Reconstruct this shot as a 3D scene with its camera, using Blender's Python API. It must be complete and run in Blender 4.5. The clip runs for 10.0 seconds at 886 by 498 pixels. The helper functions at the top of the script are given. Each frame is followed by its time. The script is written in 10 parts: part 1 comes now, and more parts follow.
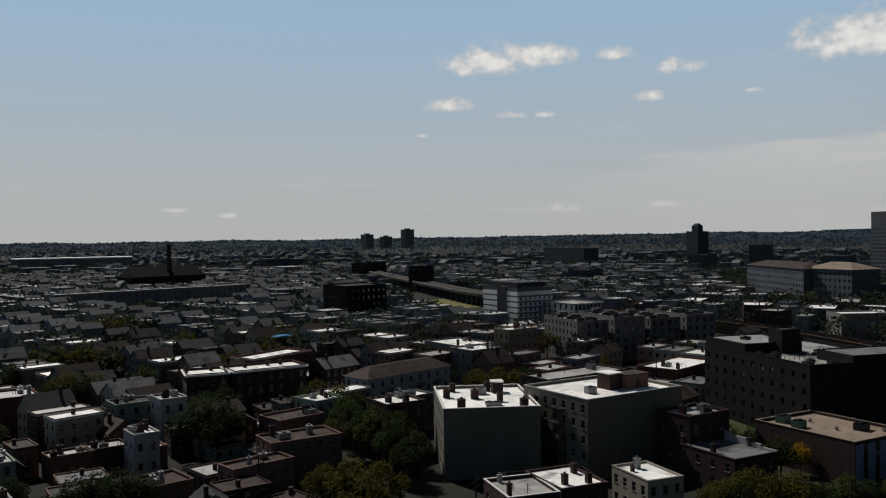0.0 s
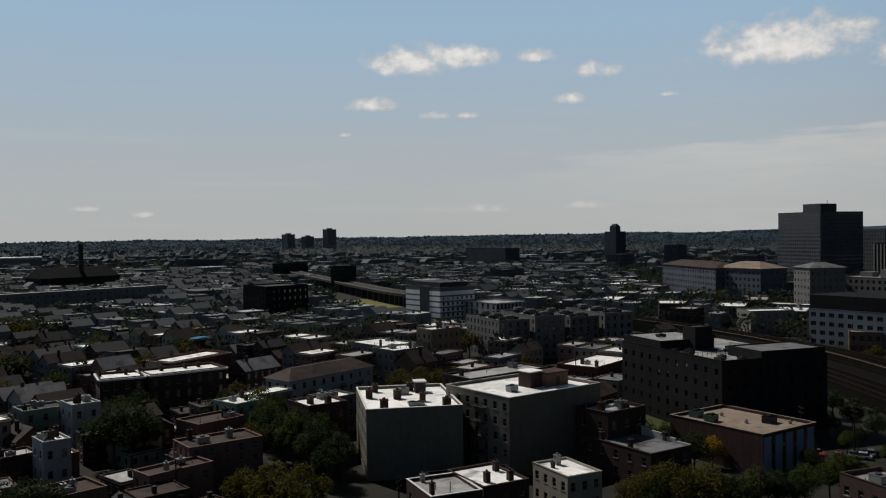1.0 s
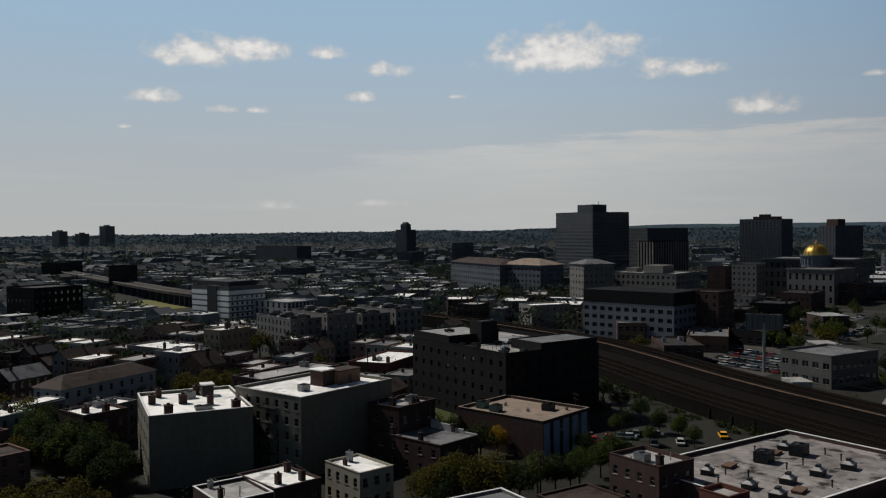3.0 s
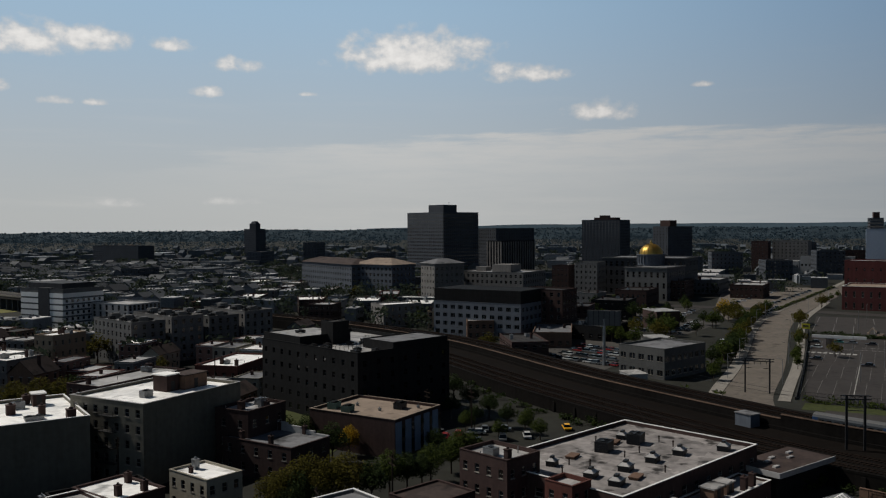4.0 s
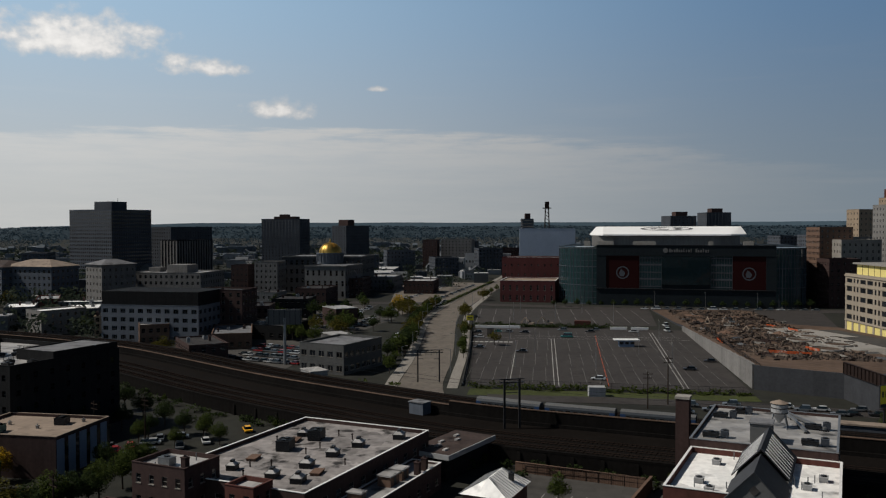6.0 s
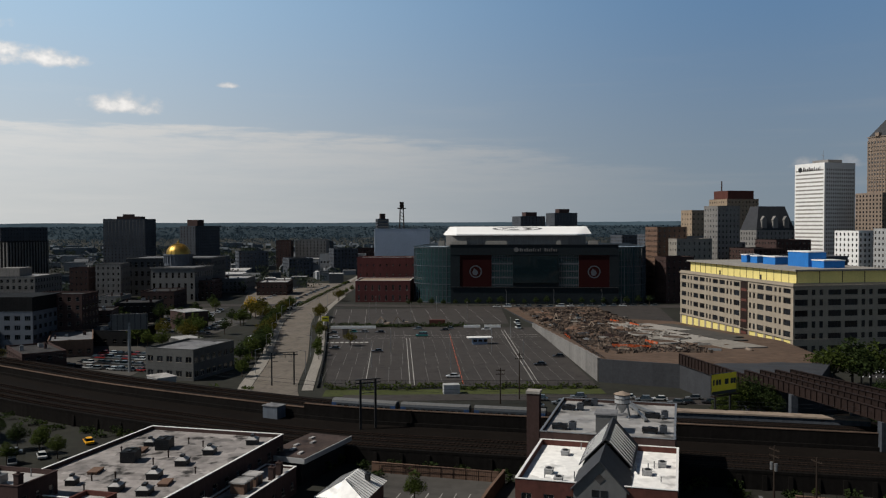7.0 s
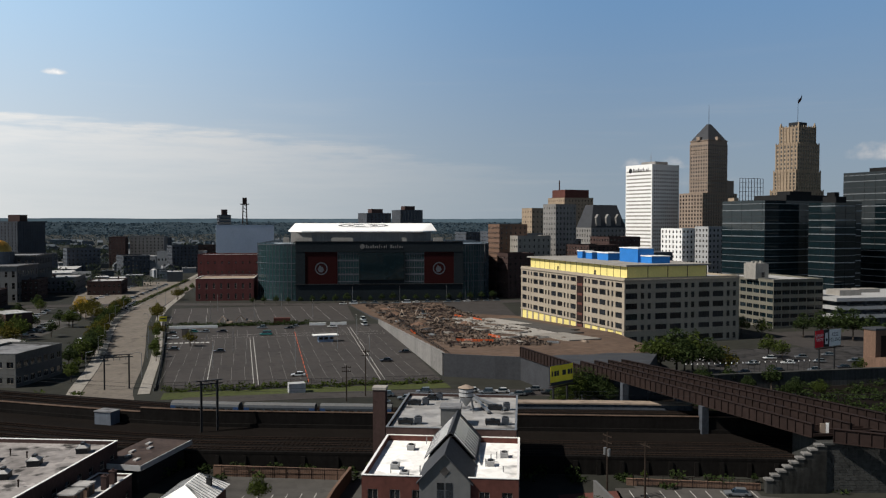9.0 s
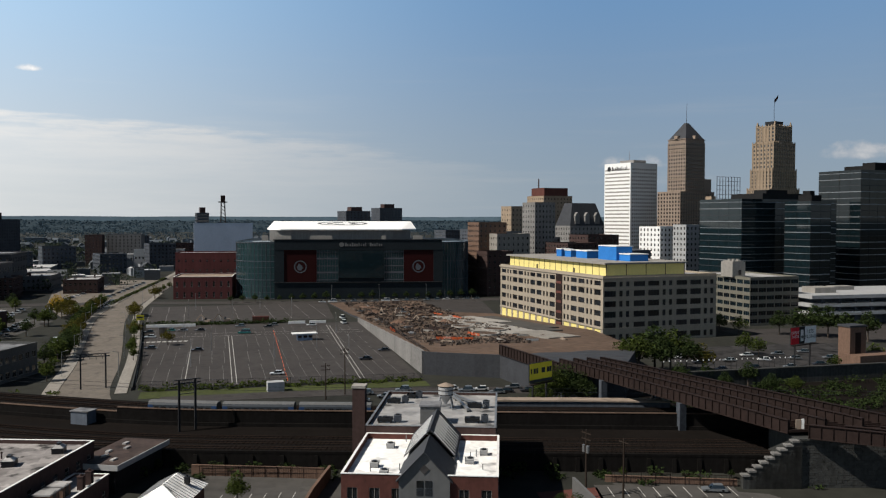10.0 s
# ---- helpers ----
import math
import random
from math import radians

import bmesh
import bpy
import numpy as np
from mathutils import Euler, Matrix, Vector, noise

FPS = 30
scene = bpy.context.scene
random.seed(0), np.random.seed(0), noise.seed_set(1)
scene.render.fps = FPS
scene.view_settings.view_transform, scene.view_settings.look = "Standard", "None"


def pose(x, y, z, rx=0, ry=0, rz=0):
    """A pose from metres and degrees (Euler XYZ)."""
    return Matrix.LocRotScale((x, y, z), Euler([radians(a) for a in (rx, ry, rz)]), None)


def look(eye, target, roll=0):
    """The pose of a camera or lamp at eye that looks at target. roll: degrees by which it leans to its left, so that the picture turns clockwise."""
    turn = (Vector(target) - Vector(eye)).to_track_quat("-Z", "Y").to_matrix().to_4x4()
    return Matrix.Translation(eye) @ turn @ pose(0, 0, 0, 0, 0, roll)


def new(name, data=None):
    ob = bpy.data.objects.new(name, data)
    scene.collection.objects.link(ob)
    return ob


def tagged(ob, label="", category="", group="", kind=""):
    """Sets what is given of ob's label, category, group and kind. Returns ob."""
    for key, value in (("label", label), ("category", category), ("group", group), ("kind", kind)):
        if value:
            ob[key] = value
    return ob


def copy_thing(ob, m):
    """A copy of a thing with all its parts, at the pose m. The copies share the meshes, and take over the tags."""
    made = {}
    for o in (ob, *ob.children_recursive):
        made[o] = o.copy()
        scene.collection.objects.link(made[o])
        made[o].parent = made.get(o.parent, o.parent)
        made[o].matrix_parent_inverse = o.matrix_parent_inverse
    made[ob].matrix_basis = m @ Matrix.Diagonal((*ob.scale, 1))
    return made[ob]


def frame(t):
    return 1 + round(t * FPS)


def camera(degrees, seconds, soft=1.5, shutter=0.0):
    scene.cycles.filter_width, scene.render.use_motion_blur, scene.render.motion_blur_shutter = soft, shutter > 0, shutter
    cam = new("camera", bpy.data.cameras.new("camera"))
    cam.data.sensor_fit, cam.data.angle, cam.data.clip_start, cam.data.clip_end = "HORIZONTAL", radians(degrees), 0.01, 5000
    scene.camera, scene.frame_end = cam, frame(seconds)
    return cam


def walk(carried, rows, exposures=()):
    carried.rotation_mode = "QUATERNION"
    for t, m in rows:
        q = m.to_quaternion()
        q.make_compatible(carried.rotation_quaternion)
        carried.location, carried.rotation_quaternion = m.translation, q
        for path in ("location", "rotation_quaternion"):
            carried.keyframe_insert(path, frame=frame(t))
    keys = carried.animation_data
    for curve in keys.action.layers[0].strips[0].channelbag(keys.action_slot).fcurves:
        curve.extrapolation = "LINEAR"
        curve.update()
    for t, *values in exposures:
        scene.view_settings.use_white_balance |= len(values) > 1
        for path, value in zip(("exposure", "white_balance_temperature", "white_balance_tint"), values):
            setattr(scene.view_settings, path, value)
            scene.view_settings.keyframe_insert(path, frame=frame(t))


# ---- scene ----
cam = camera(55.07, 10.0, soft=1.2)
EYE = 50.0
# seconds, heading, pitch, roll in degrees: the camera hovers and turns
TURNS = [
    (0.0, -32.00, -0.94, 0.78),
    (0.5, -34.50, -0.98, 0.76),
    (1.0, -37.21, -1.01, 0.72),
    (1.5, -40.04, -1.08, 0.70),
    (2.0, -43.10, -1.14, 0.65),
    (2.2, -44.43, -1.16, 0.62),
    (3.3, -54.25, -1.35, 0.48),
    (3.5, -56.39, -1.37, 0.45),
    (4.0, -61.13, -1.40, 0.33),
    (4.5, -66.15, -1.43, 0.25),
    (5.0, -71.06, -1.47, 0.17),
    (5.5, -76.47, -1.54, 0.09),
    (5.7, -79.00, -1.55, 0.10),
    (6.8, -90.23, -1.56, 0.19),
    (7.0, -92.20, -1.57, 0.18),
    (7.5, -97.21, -1.64, 0.13),
    (8.0, -100.66, -1.64, 0.01),
    (8.5, -101.93, -1.71, -0.02),
    (9.0, -102.55, -1.80, -0.05),
    (9.5, -103.15, -1.86, -0.09),
    (10.0, -103.93, -1.93, -0.08),
]
walk(cam, [(t, pose(0, 0, EYE, 90 + pitch, roll, yaw)) for t, yaw, pitch, roll in TURNS],
     exposures=[(0.0, -0.67), (2.0, -0.67), (3.5, -0.62), (4.5, -0.64), (5.5, -0.56), (7.0, -0.26), (8.0, 0.02), (10.0, 0.2)])

# ---- sky, sun, exposure ----
SUN_AZ, SUN_EL = -6.0, 47.0          # degrees, clockwise from +y
world = bpy.data.worlds.new("sky")
scene.world = world
world.use_nodes = True
wt = world.node_tree
wt.nodes.clear()


def wnode(kind, **kw):
    n = wt.nodes.new(kind)
    for k, v in kw.items():
        if k == "op":
            n.operation = v
        elif isinstance(k, str) and k.startswith("i"):
            if isinstance(v, bpy.types.NodeSocket):
                wt.links.new(v, n.inputs[int(k[1:])])
            else:
                n.inputs[int(k[1:])].default_value = v
    return n


def wmath(op, a, b=0.0, c=0.0):
    return wnode("ShaderNodeMath", op=op, i0=a, i1=b, i2=c).outputs[0]


def wramp(x, lo, hi, to_lo=0.0, to_hi=1.0):
    n = wt.nodes.new("ShaderNodeMapRange")
    n.interpolation_type = "SMOOTHSTEP"
    wt.links.new(x, n.inputs[0])
    for i, v in enumerate((lo, hi, to_lo, to_hi)):
        n.inputs[1 + i].default_value = v
    return n.outputs[0]


def wmix(fac, a, b):
    n = wt.nodes.new("ShaderNodeMix")
    n.data_type = "RGBA"
    for sock, v in ((n.inputs[0], fac), (n.inputs[6], a), (n.inputs[7], b)):
        if isinstance(v, bpy.types.NodeSocket):
            wt.links.new(v, sock)
        else:
            sock.default_value = v
    return n.outputs[2]


sky = wt.nodes.new("ShaderNodeTexSky")
sky.sky_type = "NISHITA"
sky.sun_disc = False
sky.sun_elevation, sky.sun_rotation = radians(SUN_EL), radians(SUN_AZ)
sky.altitude, sky.air_density, sky.dust_density, sky.ozone_density = 50, 1.0, 0.6, 1.6
coords = wt.nodes.new("ShaderNodeTexCoord").outputs["Generated"]
sep = wt.nodes.new("ShaderNodeSeparateXYZ")
wt.links.new(coords, sep.inputs[0])
azimuth = wmath("MULTIPLY", wmath("ARCTAN2", sep.outputs[0], sep.outputs[1]), 57.2958)
height = wmath("MULTIPLY", wmath("ARCSINE", sep.outputs[2]), 57.2958)


def wnoise(sx, sy, scale, detail, rough):
    v = wt.nodes.new("ShaderNodeCombineXYZ")
    wt.links.new(wmath("MULTIPLY", azimuth, sx), v.inputs[0])
    wt.links.new(wmath("MULTIPLY", height, sy), v.inputs[1])
    n = wt.nodes.new("ShaderNodeTexNoise")
    wt.links.new(v.outputs[0], n.inputs["Vector"])
    n.inputs["Scale"].default_value, n.inputs["Detail"].default_value, n.inputs["Roughness"].default_value = scale, detail, rough
    return n.outputs[0]


puffs = wnoise(0.7, 0.95, 1.0, 3, 0.45)
fine = wnoise(0.9, 1.1, 3.0, 4, 0.55)
streaks = wnoise(0.06, 0.9, 1.0, 6, 0.55)
shreds = wnoise(0.2, 1.5, 1.0, 6, 0.62)
# small cumulus: azimuth, elevation, half width, half height
CLOUDS = [
    (35.2, 11.41, 3.2, 1.05), (38.8, 11.60, 2.3, 0.8), (32.5, 8.60, 1.9, 0.5), (43.4, 11.64, 1.7, 0.5), (47.6, 10.51, 1.9, 0.55),
    (45.7, 8.80, 1.0, 0.42), (36.7, 7.89, 1.1, 0.3), (39.1, 7.90, 0.9, 0.25), (30.6, 6.69, 0.7, 0.2), (52.4, 8.86, 0.8, 0.2),
    (59.2, 11.48, 5.2, 1.45), (66.3, 10.16, 3.0, 0.7), (71.7, 7.60, 2.3, 0.7), (40.2, 1.71, 1.9, 0.34), (47.1, 1.79, 2.3, 0.34),
    (17.7, 1.46, 0.8, 0.23), (14.4, 1.84, 1.0, 0.23), (116.5, 3.73, 2.3, 0.46), (130.2, 4.12, 2.3, 0.6), (78.0, 9.09, 0.8, 0.25),
]
cover = None
for ca, ce, cw, ch in CLOUDS:
    dx = wmath("DIVIDE", wmath("SUBTRACT", azimuth, ca), cw)
    dy = wmath("DIVIDE", wmath("SUBTRACT", height, ce - 0.15 * ch), ch * 1.3)
    dy = wmath("MAXIMUM", dy, wmath("MULTIPLY", dy, -1.9))      # flat underside, heaped top
    r2 = wmath("ADD", wmath("MULTIPLY", dx, dx), wmath("MULTIPLY", dy, dy))
    m = wmath("SUBTRACT", 0.45 + 0.55 * min(1.0, ch), r2)      # the small ones are thin
    cover = m if cover is None else wmath("MAXIMUM", cover, m)
cover = wmath("MAXIMUM", cover, -2.0)
shaped = wmath("ADD", wmath("ADD", cover, 0.3), wmath("MULTIPLY", wmath("SUBTRACT", puffs, 0.5), 3.2))
shaped = wmath("ADD", shaped, wmath("MULTIPLY", wmath("SUBTRACT", fine, 0.5), 0.8))
cumulus = wmath("MULTIPLY", wramp(shaped, -0.1, 1.3), wramp(height, 0.5, 7.0, 0.4, 1.0))
# thin layer of stratus, highest to the south-west and thinning out both ways
crest = wmath("SUBTRACT", 6.3, wmath("MULTIPLY", wmath("POWER", wmath("DIVIDE", wmath("SUBTRACT", azimuth, 72.0), 36.0), 2.0), 2.9))
band = wmath("SUBTRACT", wmath("ADD", crest, wmath("ADD", wmath("MULTIPLY", wmath("SUBTRACT", streaks, 0.5), 2.0), wmath("MULTIPLY", wmath("SUBTRACT", shreds, 0.5), 2.2))), height)
edge = wmath("MULTIPLY", wramp(band, -0.3, 0.55), wmath("MULTIPLY", wramp(band, 0.2, 4.5, 1.0, 0.35), wramp(shreds, 0.25, 0.7, 0.55, 1.1)))
stratus = wmath("MULTIPLY", edge, wmath("MULTIPLY", wramp(azimuth, 34.0, 66.0), wramp(azimuth, 82.0, 116.0, 1.0, 0.0)))
off_sun = wmath("ABSOLUTE", wmath("SUBTRACT", azimuth, SUN_AZ))
near_sun = wramp(off_sun, 58.0, 122.0)
low_tone = wmix(near_sun, (14.7, 15.2, 15.2, 1), (5.1, 6.4, 7.7, 1))
high_tone = wmix(near_sun, (10.6, 15.6, 20.6, 1), (2.8, 5.5, 9.6, 1))
tone = wmix(wramp(height, 0.0, 17.0), low_tone, high_tone)
haze = wmath("MULTIPLY", wramp(height, 14.0, 26.0, 0.9, 0.0), wramp(off_sun, 136.0, 158.0, 1.0, 0.0))
wisps = wmath("MULTIPLY", wramp(streaks, 0.5, 0.8, 0.0, 0.22), wramp(height, 1.0, 14.0, 1.0, 0.0))
dim = wt.nodes.new("ShaderNodeVectorMath")
dim.operation = "SCALE"
wt.links.new(sky.outputs[0], dim.inputs[0])
dim.inputs["Scale"].default_value = 0.5
c1 = wmix(haze, dim.outputs[0], tone)
c2 = wmix(wmath("ADD", wmath("MULTIPLY", stratus, 0.7), wisps), c1, wmix(near_sun, (18.5, 18.0, 17.2, 1), (8.4, 8.5, 8.6, 1)))
lit = wmix(wramp(shaped, 0.4, 1.9), wmix(near_sun, (18.0, 17.6, 17.2, 1), (9.0, 9.0, 9.2, 1)), wmix(near_sun, (27.0, 26.0, 24.8, 1), (13.5, 13.0, 12.6, 1)))
c3 = wmix(wmath("MULTIPLY", cumulus, 0.9), c2, lit)
back = wt.nodes.new("ShaderNodeBackground")
back.inputs[1].default_value = 0.05
wt.links.new(c3, back.inputs[0])
wt.links.new(back.outputs[0], wt.nodes.new("ShaderNodeOutputWorld").inputs[0])

sun_dir = Vector((math.sin(radians(SUN_AZ)) * math.cos(radians(SUN_EL)), math.cos(radians(SUN_AZ)) * math.cos(radians(SUN_EL)), math.sin(radians(SUN_EL))))
sun = new("sun", bpy.data.lights.new("sun", "SUN"))
sun.data.energy, sun.data.angle, sun.data.color = 5.0, radians(0.53), (1.0, 0.95, 0.87)
sun.matrix_world = look(sun_dir * 300, (0, 0, 0))

# ---- materials ----
def mat(name, color, rough=0.85, metal=0.0, vary=0.25, big=0.12, small=1.6, hue=0.0, bump=0.0, streak=0.0, spec=0.18, patch=0.0):
    """A worn surface: two scales of stain, an object's own tone, optional vertical streaks and relief."""
    m = bpy.data.materials.new(name)
    m.use_nodes = True
    t = m.node_tree
    b = t.nodes["Principled BSDF"]
    b.inputs["Roughness"].default_value, b.inputs["Metallic"].default_value = rough, metal
    b.inputs["Specular IOR Level"].default_value = spec
    pos = t.nodes.new("ShaderNodeNewGeometry").outputs["Position"]

    def noise_at(scale, detail=5.0, stretch=None):
        v = pos
        if stretch:
            mp = t.nodes.new("ShaderNodeMapping")
            mp.inputs["Scale"].default_value = stretch
            t.links.new(pos, mp.inputs[0])
            v = mp.outputs[0]
        n = t.nodes.new("ShaderNodeTexNoise")
        n.inputs["Scale"].default_value, n.inputs["Detail"].default_value = scale, detail
        t.links.new(v, n.inputs["Vector"])
        return n.outputs[0]

    def math_(op, a, c):
        n = t.nodes.new("ShaderNodeMath")
        n.operation = op
        for i, v in enumerate((a, c)):
            if isinstance(v, bpy.types.NodeSocket):
                t.links.new(v, n.inputs[i])
            else:
                n.inputs[i].default_value = v
        return n.outputs[0]

    k = math_("ADD", math_("MULTIPLY", noise_at(big), 0.9), math_("MULTIPLY", noise_at(small, 6), 1.1))
    if streak:
        k = math_("ADD", k, math_("MULTIPLY", math_("SUBTRACT", noise_at(1.0, 4, (1.2, 1.2, 0.07)), 0.5), streak * 4))
    if patch:
        # laid sheets and mended places, each with a tone of its own
        vor = t.nodes.new("ShaderNodeTexVoronoi")
        vor.distance = "CHEBYCHEV"
        vor.inputs["Scale"].default_value = 0.3
        t.links.new(pos, vor.inputs["Vector"])
        bw = t.nodes.new("ShaderNodeRGBToBW")
        t.links.new(vor.outputs["Color"], bw.inputs[0])
        k = math_("ADD", k, math_("MULTIPLY", math_("SUBTRACT", bw.outputs[0], 0.5), patch))
        grime = noise_at(0.25, 8)
        stain = t.nodes.new("ShaderNodeMapRange")
        for i_, v_ in ((1, 0.56), (2, 0.72), (3, 0.0), (4, patch * 1.6)):
            stain.inputs[i_].default_value = v_
        t.links.new(grime, stain.inputs[0])
        k = math_("SUBTRACT", k, stain.outputs[0])
    info = t.nodes.new("ShaderNodeObjectInfo")
    k = math_("ADD", k, math_("MULTIPLY", math_("SUBTRACT", info.outputs["Random"], 0.5), hue))
    k = math_("ADD", math_("MULTIPLY", math_("SUBTRACT", k, 1.0), vary * 2.2), 1.0)
    mul = t.nodes.new("ShaderNodeVectorMath")
    mul.operation = "SCALE"
    mul.inputs[0].default_value = color
    t.links.new(math_("MAXIMUM", k, 0.15), mul.inputs["Scale"])
    t.links.new(mul.outputs[0], b.inputs["Base Color"])
    if bump:
        bp = t.nodes.new("ShaderNodeBump")
        bp.inputs["Strength"].default_value, bp.inputs["Distance"].default_value = bump, 0.05
        t.links.new(noise_at(small * 3, 5), bp.inputs["Height"])
        t.links.new(bp.outputs[0], b.inputs["Normal"])
    return m


def glass_mat(name, color, rough=0.08, spec=0.8):
    m = mat(name, color, rough, 0.0, 0.5, 0.35, 0.9, hue=1.2, spec=spec)
    return m


def island_mat(name, dark, light, rough=0.85, skew=0.0):
    """For joined repeats: each island takes a tone of its own between two colours."""
    m = bpy.data.materials.new(name)
    m.use_nodes = True
    t = m.node_tree
    b = t.nodes["Principled BSDF"]
    b.inputs["Roughness"].default_value = rough
    g = t.nodes.new("ShaderNodeNewGeometry")
    ramp = t.nodes.new("ShaderNodeValToRGB")
    ramp.color_ramp.elements[0].color, ramp.color_ramp.elements[1].color = (*dark, 1), (*light, 1)
    ramp.color_ramp.elements[0].position = skew
    t.links.new(g.outputs["Random Per Island"], ramp.inputs[0])
    n = t.nodes.new("ShaderNodeTexNoise")
    n.inputs["Scale"].default_value = 0.8
    t.links.new(g.outputs["Position"], n.inputs["Vector"])
    mp = t.nodes.new("ShaderNodeMapRange")
    mp.inputs[3].default_value, mp.inputs[4].default_value = 0.6, 1.35
    t.links.new(n.outputs[0], mp.inputs[0])
    mul = t.nodes.new("ShaderNodeVectorMath")
    mul.operation = "SCALE"
    t.links.new(ramp.outputs[0], mul.inputs[0])
    t.links.new(mp.outputs[0], mul.inputs["Scale"])
    t.links.new(mul.outputs[0], b.inputs["Base Color"])
    return m


